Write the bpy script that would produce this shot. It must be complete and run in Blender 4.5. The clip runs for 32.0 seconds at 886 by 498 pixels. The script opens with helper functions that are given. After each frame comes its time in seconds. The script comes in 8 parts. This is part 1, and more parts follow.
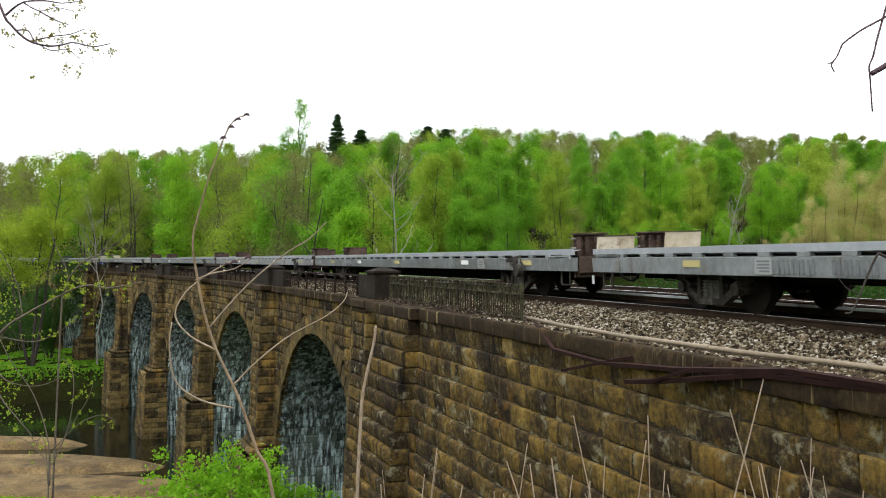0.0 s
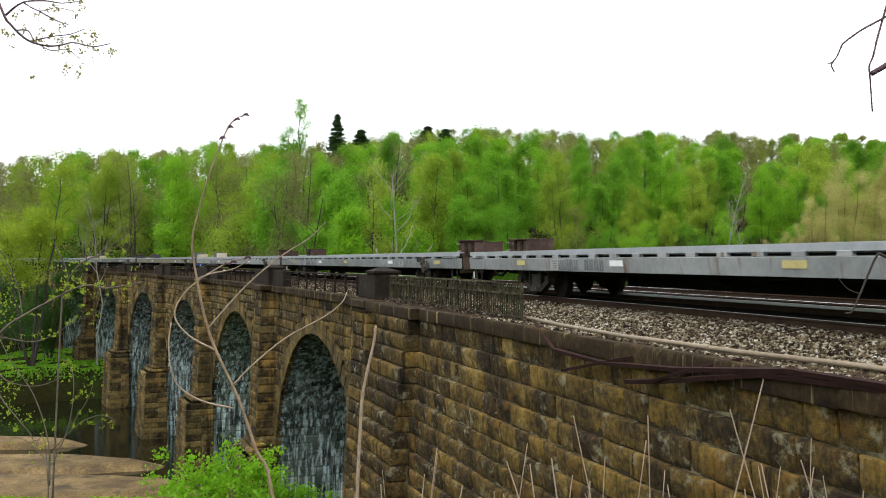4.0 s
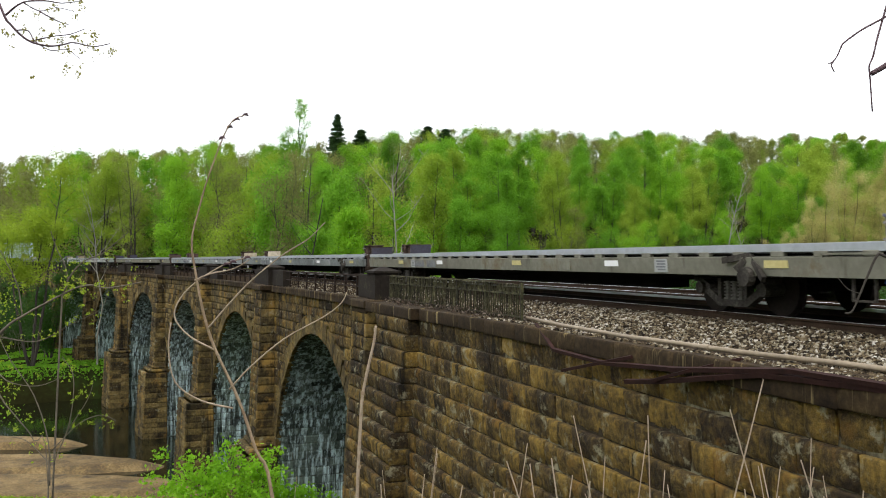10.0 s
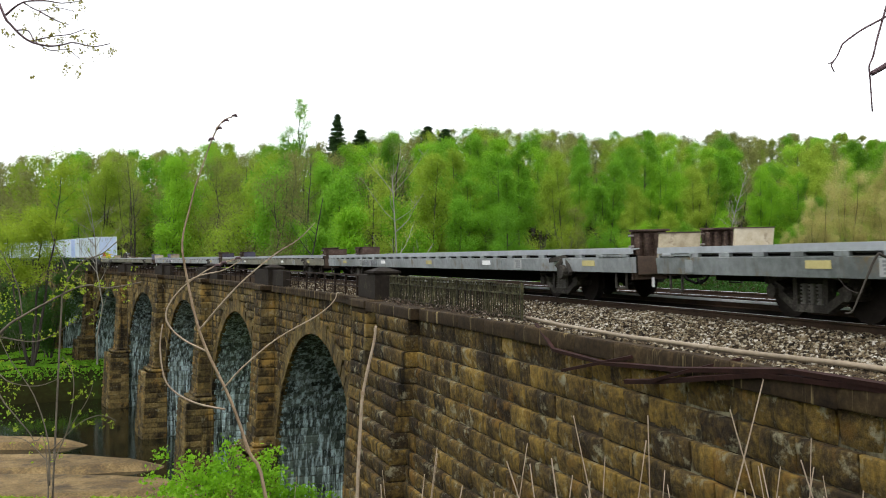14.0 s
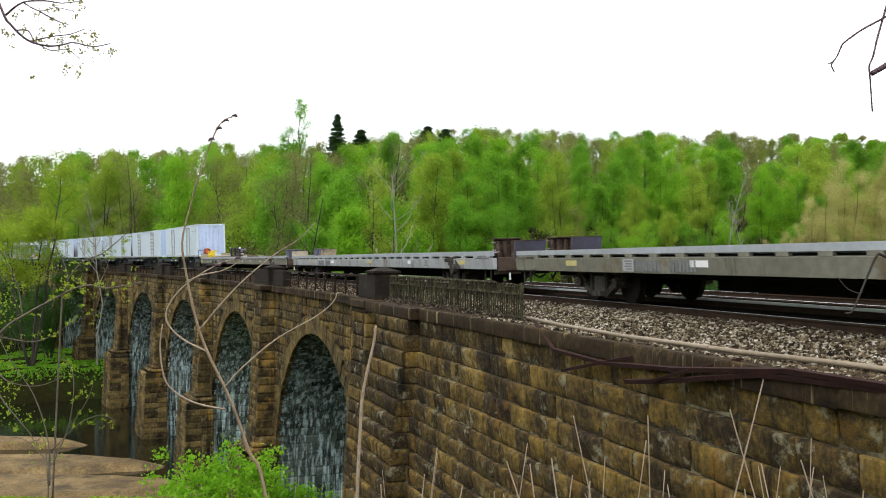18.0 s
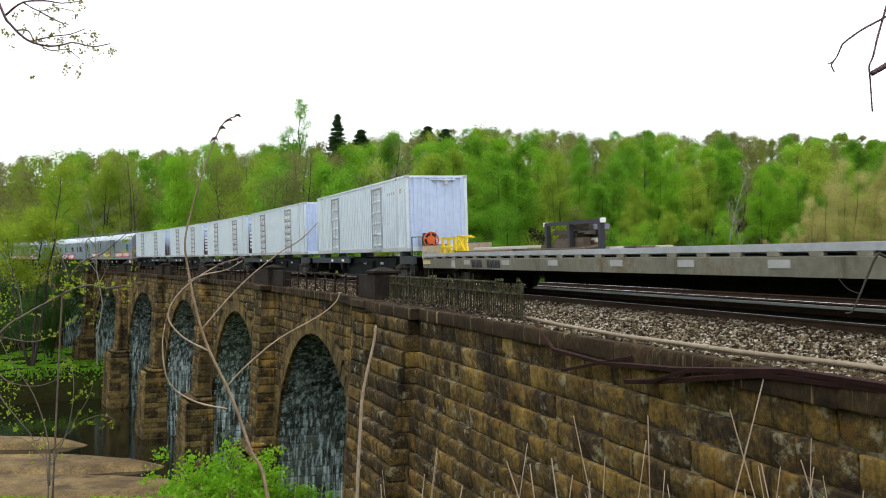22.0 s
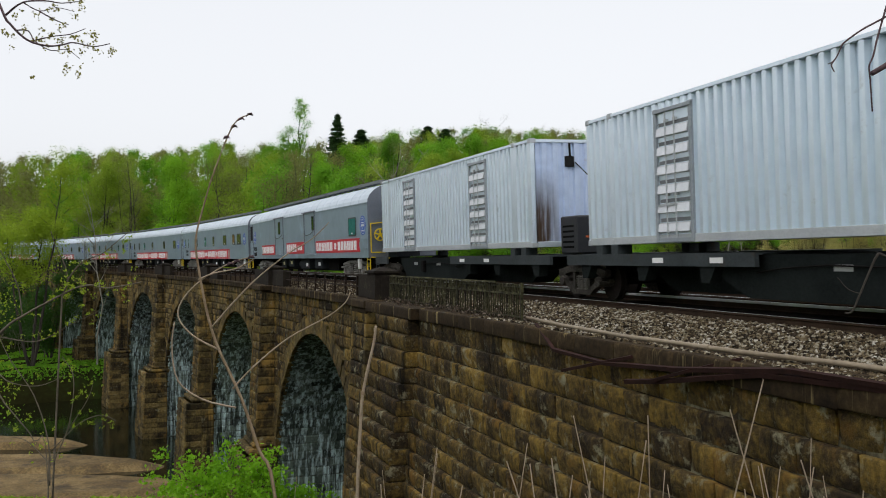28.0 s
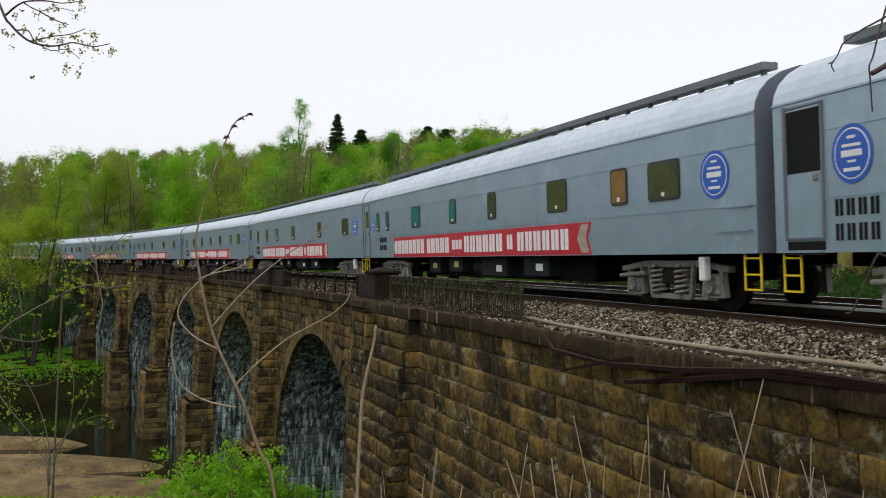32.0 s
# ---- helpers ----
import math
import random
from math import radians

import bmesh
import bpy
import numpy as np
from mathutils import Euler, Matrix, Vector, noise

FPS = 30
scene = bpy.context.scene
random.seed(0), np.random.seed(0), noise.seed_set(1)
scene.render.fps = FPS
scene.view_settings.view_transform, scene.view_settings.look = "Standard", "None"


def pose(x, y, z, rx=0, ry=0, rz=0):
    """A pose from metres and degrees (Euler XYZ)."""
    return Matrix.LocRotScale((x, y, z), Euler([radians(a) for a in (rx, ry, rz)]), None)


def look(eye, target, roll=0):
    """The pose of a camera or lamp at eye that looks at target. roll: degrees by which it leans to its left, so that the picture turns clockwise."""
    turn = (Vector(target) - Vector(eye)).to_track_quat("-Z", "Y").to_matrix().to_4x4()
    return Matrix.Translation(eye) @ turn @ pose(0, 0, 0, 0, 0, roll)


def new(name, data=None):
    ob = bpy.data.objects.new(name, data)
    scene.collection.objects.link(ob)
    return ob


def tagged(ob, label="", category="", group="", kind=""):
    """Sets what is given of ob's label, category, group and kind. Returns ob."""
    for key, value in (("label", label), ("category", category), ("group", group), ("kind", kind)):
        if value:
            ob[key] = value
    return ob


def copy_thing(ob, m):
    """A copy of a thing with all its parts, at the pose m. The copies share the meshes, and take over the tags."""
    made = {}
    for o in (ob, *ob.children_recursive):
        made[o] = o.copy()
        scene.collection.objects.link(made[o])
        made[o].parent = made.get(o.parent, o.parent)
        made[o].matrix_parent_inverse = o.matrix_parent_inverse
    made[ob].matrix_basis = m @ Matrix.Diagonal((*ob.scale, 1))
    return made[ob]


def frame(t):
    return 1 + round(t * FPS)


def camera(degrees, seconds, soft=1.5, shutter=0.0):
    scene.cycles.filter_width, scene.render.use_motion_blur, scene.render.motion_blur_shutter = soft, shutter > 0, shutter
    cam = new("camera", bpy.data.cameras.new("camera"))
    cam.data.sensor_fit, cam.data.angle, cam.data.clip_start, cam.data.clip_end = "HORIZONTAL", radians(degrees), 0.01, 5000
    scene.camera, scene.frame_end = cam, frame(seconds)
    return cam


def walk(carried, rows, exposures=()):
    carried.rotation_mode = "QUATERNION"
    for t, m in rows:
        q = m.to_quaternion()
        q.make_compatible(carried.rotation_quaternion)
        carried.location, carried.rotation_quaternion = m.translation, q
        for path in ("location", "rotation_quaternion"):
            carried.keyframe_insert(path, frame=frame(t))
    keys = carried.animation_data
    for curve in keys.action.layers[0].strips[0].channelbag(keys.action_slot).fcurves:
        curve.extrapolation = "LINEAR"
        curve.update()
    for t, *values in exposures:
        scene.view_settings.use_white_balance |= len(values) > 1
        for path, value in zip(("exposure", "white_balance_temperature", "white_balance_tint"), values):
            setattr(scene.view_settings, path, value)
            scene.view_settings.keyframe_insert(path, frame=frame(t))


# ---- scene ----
# ---------------------------------------------------------------- camera
LENS = 50.21
EYE = (0.0, 0.0, 0.83)
AIM = (0.0, 100.0, 0.83 + 100 * math.tan(0.0133))
cam = camera(LENS, 32.0, soft=1.0, shutter=0.08)
walk(cam, [(0, look(EYE, AIM, 0.18)), (32, look(EYE, AIM, 0.18))], exposures=[(0, -0.13), (20, -0.13), (22, -0.3), (23, -0.5), (24, -0.79), (25, -0.87), (28, -0.86), (30, -0.86), (32, -0.8)])

# ---------------------------------------------------------------- the railway's plan
# s runs along the near track away from the camera, d is the offset from its
# centre line towards the camera's side, z is height over the rail head.
RADIUS, PHI, X0, Y0, CANT, RAIL_CANT = 474.7, -0.2349, 14.85, -15.0, 0.034, 0.085


def trk(s, d=0.0, z=0.0):
    a = PHI - s / RADIUS
    x = X0 + RADIUS * (math.cos(a) - math.cos(PHI)) - d * math.cos(a)
    y = Y0 - RADIUS * (math.sin(a) - math.sin(PHI)) + d * math.sin(a)
    return Vector((x, y, z))


def trk_m(s, d=0.0, z=0.0, cant=0.0):
    """Frame at s: x along the track (away), y towards the camera's side, z up."""
    a = PHI - s / RADIUS
    ex, ey = Vector((math.sin(a), math.cos(a), 0)), Vector((-math.cos(a), math.sin(a), 0))
    m = Matrix((ex, ey, Vector((0, 0, 1)))).transposed().to_4x4()
    return Matrix.Translation(trk(s, d, z)) @ m @ Matrix.Rotation(-cant, 4, "X")


def to_sd(x, y):
    cx, cy = X0 - RADIUS * math.cos(PHI), Y0 + RADIUS * math.sin(PHI)
    return RADIUS * (PHI - math.atan2(cy - y, x - cx)), RADIUS - math.hypot(x - cx, y - cy)


def run(t):
    """Where the first container's leading end is at t seconds."""
    return 39.58 - 12.976 * (t - 23) - 0.01135 * (t - 23) ** 2


# ---------------------------------------------------------------- light
world = bpy.data.worlds.new("overcast_sky")
scene.world = world
world.use_nodes = True
wn, wl = world.node_tree.nodes, world.node_tree.links
sky = wn.new("ShaderNodeTexSky")
sky.sky_type, sky.sun_disc = "NISHITA", False
sky.sun_elevation, sky.sun_rotation = radians(48), radians(200)
sky.air_density, sky.dust_density, sky.ozone_density = 1.0, 4.0, 1.0
pale = wn.new("ShaderNodeHueSaturation")
pale.inputs["Saturation"].default_value = 0.22
veil = wn.new("ShaderNodeMix")
veil.data_type = "RGBA"
veil.inputs["Factor"].default_value = 0.5
veil.inputs["B"].default_value = (12.9, 13.2, 13.8, 1)
wl.new(sky.outputs[0], pale.inputs["Color"])
wl.new(pale.outputs[0], veil.inputs["A"])
wl.new(veil.outputs["Result"], wn["Background"].inputs["Color"])
wn["Background"].inputs["Strength"].default_value = 0.195

sun = new("sun", bpy.data.lights.new("sun", "SUN"))
sun.data.energy, sun.data.angle, sun.data.color = 1.2, radians(16), (1.0, 0.95, 0.87)
sun.matrix_world = look((0, 0, 60), (9, 20, 0))


# ---------------------------------------------------------------- mesh helpers
def mesh_ob(name, verts, faces, mat=None, parent=None, label="", smooth=False):
    me = bpy.data.meshes.new(name)
    me.from_pydata([tuple(v) for v in verts], [], faces)
    me.update()
    if smooth:
        me.polygons.foreach_set("use_smooth", [True] * len(me.polygons))
    ob = new(name, me)
    for m in (mat if isinstance(mat, (list, tuple)) else [mat]):
        if m:
            me.materials.append(m)
    if parent:
        ob.parent = parent
    if label:
        ob["label"] = label
    return ob


def part(name, bm, material, parent, label="", smooth=False):
    me = bpy.data.meshes.new(name)
    bmesh.ops.recalc_face_normals(bm, faces=bm.faces)
    bm.to_mesh(me)
    bm.free()
    if smooth:
        me.polygons.foreach_set("use_smooth", [True] * len(me.polygons))
    me.materials.append(material)
    ob = new(name, me)
    ob.parent = parent
    if label:
        ob["label"] = label
    return ob


def box(bm, x0, x1, y0, y1, z0, z1, bevel=0.0, m=None):
    mat = Matrix.Translation(((x0 + x1) / 2, (y0 + y1) / 2, (z0 + z1) / 2)) @ Matrix.Diagonal((abs(x1 - x0), abs(y1 - y0), abs(z1 - z0), 1))
    r = bmesh.ops.create_cube(bm, size=1, matrix=(m or Matrix()) @ mat)
    if bevel:
        es = list({e for v in r["verts"] for e in v.link_edges})
        bmesh.ops.bevel(bm, geom=es, offset=bevel, segments=1, affect="EDGES")
    return bm


def cyl(bm, p, q, r, seg=12, r2=None):
    p, q = Vector(p), Vector(q)
    m = Matrix.Translation((p + q) / 2) @ (q - p).to_track_quat("Z", "Y").to_matrix().to_4x4()
    bmesh.ops.create_cone(bm, cap_ends=True, segments=seg, radius1=r, radius2=r if r2 is None else r2, depth=(q - p).length, matrix=m)
    return bm


def bar(bm, p, q, w, h):
    """A square bar from p to q."""
    p, q = Vector(p), Vector(q)
    m = Matrix.Translation((p + q) / 2) @ (q - p).to_track_quat("X", "Z").to_matrix().to_4x4() @ Matrix.Diagonal(((q - p).length, w, h, 1))
    bmesh.ops.create_cube(bm, size=1, matrix=m)
    return bm


def prism(bm, pts, a0, a1, axis="x"):
    """Extrude a closed outline of (u, v) along an axis from a0 to a1."""
    def at(u, v, a):
        return {"x": (a, u, v), "y": (u, a, v), "z": (u, v, a)}[axis]
    lo = [bm.verts.new(at(u, v, a0)) for u, v in pts]
    hi = [bm.verts.new(at(u, v, a1)) for u, v in pts]
    n = len(pts)
    for i in range(n):
        bm.faces.new((lo[i], lo[(i + 1) % n], hi[(i + 1) % n], hi[i]))
    bm.faces.new(lo[::-1])
    bm.faces.new(hi)
    return bm


def tube(bm, pts, radii, seg=6):
    """A tapered tube along a line of points."""
    rings = []
    pts = [Vector(p) for p in pts]
    for i, p in enumerate(pts):
        way = (pts[min(i + 1, len(pts) - 1)] - pts[max(i - 1, 0)]).normalized()
        side = way.cross(Vector((0.31, 0.52, 0.8))).normalized()
        up = way.cross(side)
        rings.append([bm.verts.new(p + radii[i] * (math.cos(k * 2 * math.pi / seg) * side + math.sin(k * 2 * math.pi / seg) * up)) for k in range(seg)])
    for a, b in zip(rings, rings[1:]):
        for k in range(seg):
            bm.faces.new((a[k], a[(k + 1) % seg], b[(k + 1) % seg], b[k]))
    bm.faces.new(rings[0][::-1])
    bm.faces.new(rings[-1])
    return bm


class Soup:
    """Gathers plain polygons for one joined mesh."""
    def __init__(self):
        self.v, self.f = [], []

    def add(self, verts, faces):
        n = len(self.v)
        self.v += [tuple(v) for v in verts]
        self.f += [tuple(i + n for i in f) for f in faces]

    def box(self, m, x0, x1, y0, y1, z0, z1):
        vs = [m @ Vector((x, y, z)) for x in (x0, x1) for y in (y0, y1) for z in (z0, z1)]
        self.add(vs, BOX_F)

    def make(self, name, mat, parent=None, label="", smooth=False):
        return mesh_ob(name, self.v, self.f, mat, parent, label, smooth)


BOX_F = [(0, 1, 3, 2), (4, 6, 7, 5), (0, 4, 5, 1), (2, 3, 7, 6), (0, 2, 6, 4), (1, 5, 7, 3)]


# ---------------------------------------------------------------- materials
def material(name, stops, rough=0.8, metal=0.0, scale=1.5, fine=14.0, bump=0.3, bump_dist=0.02, vary=0.0, island=0.0, streaks=None, spots=None, patches=None, coat=0.0, stretch=(1, 1, 1), object_space=True, spec=0.5, trans=0.0, contrast=1.0):
    """Two scales of noise through a colour ramp, with optional piece by piece variation,
    vertical streaks and two kinds of blotches (colour, amount, scale)."""
    m = bpy.data.materials.new(name)
    m.use_nodes = True
    n, l = m.node_tree.nodes, m.node_tree.links
    b = n["Principled BSDF"]
    co = n.new("ShaderNodeTexCoord")
    geo = n.new("ShaderNodeNewGeometry")
    mp = n.new("ShaderNodeMapping")
    mp.inputs["Scale"].default_value = stretch
    l.new(co.outputs["Object"] if object_space else geo.outputs["Position"], mp.inputs["Vector"])
    src = mp.outputs[0]
    if vary and object_space:
        info = n.new("ShaderNodeObjectInfo")
        off = n.new("ShaderNodeVectorMath")
        off.operation = "MULTIPLY_ADD"
        off.inputs[1].default_value = (1, 1, 1)
        mul = n.new("ShaderNodeMath")
        mul.operation = "MULTIPLY"
        mul.inputs[1].default_value = 57.0
        l.new(info.outputs["Random"], mul.inputs[0])
        l.new(src, off.inputs[0])
        l.new(mul.outputs[0], off.inputs[2])
        src = off.outputs[0]
    big, small = n.new("ShaderNodeTexNoise"), n.new("ShaderNodeTexNoise")
    for t, sc, de in ((big, scale, 4), (small, fine, 6)):
        t.inputs["Scale"].default_value, t.inputs["Detail"].default_value, t.inputs["Roughness"].default_value = sc, de, 0.65
        l.new(src, t.inputs["Vector"])
    mix = n.new("ShaderNodeMath")
    mix.operation = "MULTIPLY_ADD"
    mix.inputs[1].default_value = 0.45
    half = n.new("ShaderNodeMath")
    half.operation = "MULTIPLY"
    half.inputs[1].default_value = 0.55
    l.new(big.outputs["Fac"], half.inputs[0])
    l.new(small.outputs["Fac"], mix.inputs[0])
    l.new(half.outputs[0], mix.inputs[2])
    fac = mix.outputs[0]
    if contrast != 1.0:
        wide = n.new("ShaderNodeMapRange")
        wide.clamp = False
        wide.inputs["From Min"].default_value, wide.inputs["From Max"].default_value = 0.5 - 0.5 / contrast, 0.5 + 0.5 / contrast
        l.new(fac, wide.inputs[0])
        fac = wide.outputs[0]
    if vary or island:
        add = n.new("ShaderNodeMath")
        add.operation = "MULTIPLY_ADD"
        add.inputs[1].default_value = vary or island
        sub = n.new("ShaderNodeMath")
        sub.operation = "SUBTRACT"
        sub.inputs[1].default_value = 0.5 * (vary or island)
        l.new(fac, sub.inputs[0])
        if vary:
            inf = n.new("ShaderNodeObjectInfo")
            l.new(inf.outputs["Random"], add.inputs[0])
        else:
            l.new(geo.outputs["Random Per Island"], add.inputs[0])
        l.new(sub.outputs[0], add.inputs[2])
        fac = add.outputs[0]
    ramp = n.new("ShaderNodeValToRGB")
    el = ramp.color_ramp.elements
    while len(el) < len(stops):
        el.new(0.5)
    for e, (p, c) in zip(el, stops):
        e.position, e.color = p, (*c, 1)
    l.new(fac, ramp.inputs[0])
    col = ramp.outputs[0]
    for kind, spec_ in (("patch", patches), ("streak", streaks), ("spot", spots)):
        if not spec_:
            continue
        c, amount, sc = spec_
        mp2 = n.new("ShaderNodeMapping")
        mp2.inputs["Scale"].default_value = (sc, sc, sc * 0.07) if kind == "streak" else (sc, sc, sc)
        mp2.inputs["Location"].default_value = (17.3, 4.1, 9.7) if kind == "patch" else (0, 0, 0)
        l.new(src if object_space else geo.outputs["Position"], mp2.inputs["Vector"])
        t = n.new("ShaderNodeTexNoise")
        t.inputs["Scale"].default_value, t.inputs["Detail"].default_value, t.inputs["Roughness"].default_value = 1.0, 5, 0.7
        l.new(mp2.outputs[0], t.inputs["Vector"])
        rr = n.new("ShaderNodeMapRange")
        rr.inputs["From Min"].default_value, rr.inputs["From Max"].default_value = 0.66 - 0.3 * amount, 0.76 - 0.22 * amount
        l.new(t.outputs["Fac"], rr.inputs[0])
        mx = n.new("ShaderNodeMix")
        mx.data_type = "RGBA"
        mx.inputs["B"].default_value = (*c, 1)
        l.new(rr.outputs[0], mx.inputs["Factor"])
        l.new(col, mx.inputs["A"])
        col = mx.outputs["Result"]
    l.new(col, b.inputs["Base Color"])
    b.inputs["Roughness"].default_value, b.inputs["Metallic"].default_value = rough, metal
    b.inputs["Coat Weight"].default_value, b.inputs["Specular IOR Level"].default_value = coat, spec
    if trans:
        out = n["Material Output"]
        tl = n.new("ShaderNodeBsdfTranslucent")
        l.new(col, tl.inputs["Color"])
        ms = n.new("ShaderNodeMixShader")
        ms.inputs[0].default_value = trans
        l.new(b.outputs[0], ms.inputs[1])
        l.new(tl.outputs[0], ms.inputs[2])
        l.new(ms.outputs[0], out.inputs["Surface"])
    if bump:
        bp = n.new("ShaderNodeBump")
        bp.inputs["Strength"].default_value, bp.inputs["Distance"].default_value = bump, bump_dist
        l.new(fac, bp.inputs["Height"])
        l.new(bp.outputs[0], b.inputs["Normal"])
    return m


M = {
    "stone": material("weathered_stone", [(0.1, (0.010, 0.008, 0.006)), (0.32, (0.030, 0.021, 0.012)), (0.48, (0.07, 0.048, 0.018)), (0.62, (0.138, 0.092, 0.025)), (0.77, (0.225, 0.145, 0.031)), (0.95, (0.33, 0.26, 0.12))], 0.9, spec=0.15, scale=0.9, fine=9, bump=0.9, bump_dist=0.045, vary=0.3, contrast=1.9, object_space=False, patches=((0.16, 0.088, 0.02), 0.32, 1.1), streaks=((0.010, 0.009, 0.007), 0.48, 1.8), spots=((0.24, 0.22, 0.14), 0.33, 2.6)),
    "stone_far": material("viaduct_stone", [(0.12, (0.011, 0.009, 0.006)), (0.36, (0.04, 0.03, 0.015)), (0.52, (0.092, 0.068, 0.027)), (0.68, (0.165, 0.12, 0.042)), (0.92, (0.29, 0.24, 0.13))], 0.9, spec=0.15, scale=0.9, fine=6, bump=0.8, bump_dist=0.05, island=0.34, contrast=1.8, object_space=False, patches=((0.24, 0.15, 0.04), 0.4, 0.7), streaks=((0.013, 0.011, 0.008), 0.44, 1.3), spots=((0.25, 0.235, 0.16), 0.2, 1.6)),
    "joint": material("mortar_and_backing", [(0.3, (0.016, 0.012, 0.008)), (0.7, (0.05, 0.04, 0.024))], 0.95, spec=0.1, scale=2, fine=12, bump=0.4, object_space=False, spots=((0.2, 0.18, 0.11), 0.5, 1.2)),
    "coping": material("dark_coping_stone", [(0.25, (0.012, 0.008, 0.005)), (0.55, (0.038, 0.025, 0.012)), (0.85, (0.1, 0.068, 0.03))], 0.9, spec=0.15, scale=1.2, fine=10, bump=0.4, bump_dist=0.02, vary=0.15, contrast=1.6, object_space=False, streaks=((0.26, 0.2, 0.09), 0.3, 3.2)),
    "parapet": material("dark_parapet_stone", [(0.25, (0.008, 0.006, 0.005)), (0.7, (0.03, 0.024, 0.018))], 0.9, spec=0.15, scale=1.2, fine=8, bump=0.5, bump_dist=0.03, spots=((0.07, 0.065, 0.03), 0.2, 1.5)),
    "vault": material("streaked_vault_stone", [(0.2, (0.012, 0.019, 0.016)), (0.5, (0.05, 0.072, 0.058)), (0.8, (0.15, 0.195, 0.165))], 0.85, scale=0.9, fine=6, bump=0.7, bump_dist=0.05, island=0.5, contrast=1.8, streaks=((0.56, 0.72, 0.73), 0.62, 4.2), spots=((0.010, 0.015, 0.015), 0.3, 0.55)),
    "ballast": material("ballast_stone", [(0.15, (0.012, 0.009, 0.006)), (0.4, (0.058, 0.042, 0.026)), (0.6, (0.14, 0.106, 0.06)), (0.78, (0.26, 0.23, 0.165)), (0.95, (0.5, 0.475, 0.42))], 0.9, scale=3, fine=30, bump=0.3, island=0.8, contrast=1.3, spec=0.15),
    "rail_side": material("rusty_rail", [(0.3, (0.008, 0.005, 0.004)), (0.7, (0.028, 0.016, 0.009))], 0.85, spec=0.2, scale=3, fine=30, bump=0.3),
    # near-white base colour paints the sky's glint on the worn head
    "rail_glint": material("worn_rail_head", [(0.3, (0.85, 0.86, 0.88)), (0.7, (0.93, 0.93, 0.94))], 0.4, 0.3, scale=2, fine=20, bump=0.03),
    "tie": material("old_timber_tie", [(0.3, (0.014, 0.01, 0.007)), (0.7, (0.05, 0.036, 0.025))], 0.9, scale=3, fine=25, bump=0.6),
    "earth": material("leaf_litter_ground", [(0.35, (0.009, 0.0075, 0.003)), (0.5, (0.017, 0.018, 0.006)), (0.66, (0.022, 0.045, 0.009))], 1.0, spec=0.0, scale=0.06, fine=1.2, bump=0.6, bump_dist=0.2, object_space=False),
    "sand": material("river_sand", [(0.3, (0.07, 0.045, 0.017)), (0.5, (0.16, 0.105, 0.038)), (0.7, (0.28, 0.195, 0.082))], 0.9, spots=((0.05, 0.034, 0.016), 0.42, 0.45), patches=((0.1, 0.075, 0.03), 0.4, 1.6), contrast=1.8, scale=0.3, fine=7, bump=0.9, bump_dist=0.1, object_space=False),
    "water": material("river_water", [(0.3, (0.005, 0.006, 0.003)), (0.7, (0.011, 0.012, 0.006))], 0.08, scale=0.6, fine=2.5, bump=0.12, bump_dist=0.05, object_space=False, stretch=(1, 2.5, 1)),
}


# ---------------------------------------------------------------- the ground
def smooth(a, b, x):
    t = min(1.0, max(0.0, (x - a) / (b - a)))
    return t * t * (3 - 2 * t)


WATER = -15.3


def ground_z(x, y):
    s, d = to_sd(x, y)
    wob = 6 * noise.noise((x * 0.02, y * 0.02, 3.1)) + 2 * noise.noise((x * 0.09, y * 0.09, 7.7))
    low = 0.35 * noise.noise((x * 0.1, y * 0.1, 1.0))
    # river flat, the grassy far bank, and the bank below the camera
    floor = -16.2 + low
    floor += 4.0 * smooth(137, 142, s + wob * 0.25)
    floor += 1.4 * (1 - smooth(60, 68, y + wob * 0.3)) if d > 3 else 1.4 * (1 - smooth(84, 92, s + wob))
    r = math.hypot(x, y)
    near = -0.85 - 0.62 * max(0.0, r - 1.2)
    if d > 3.0:
        z = max(floor, near) if s < 100 else floor
        z += 9 * smooth(70, 150, d)
    elif d < -6.8:
        k = smooth(47, 80, s + 0.4 * (d + 6.8))
        z = -1.0 * (1 - k) + floor * k
        z += (-3.5 - z) * smooth(14, 42, -d)
    else:
        z = -1.6 if s < 48 else floor
    far = smooth(178, 222, s + wob * 0.5)
    z = z * (1 - far) + far * -1.0
    z += 24 * smooth(70, 230, -d) * (0.6 + 0.4 * smooth(0, 60, s)) + 10 * smooth(230, 380, -d)
    z += 12 * smooth(250, 420, s) * smooth(8, 60, -d)
    hill = 0.83 + (0.07 + 0.019 * smooth(-0.12, 0.0, x / max(y, 1.0))) * r * smooth(140, 270, r)
    if hill > z:
        z += (hill - z) * smooth(12, 60, -d)
    z += 0.5 * noise.noise((x * 0.12, y * 0.12, 0.3)) * (1 if abs(d + 2) > 8 else 0)
    return z


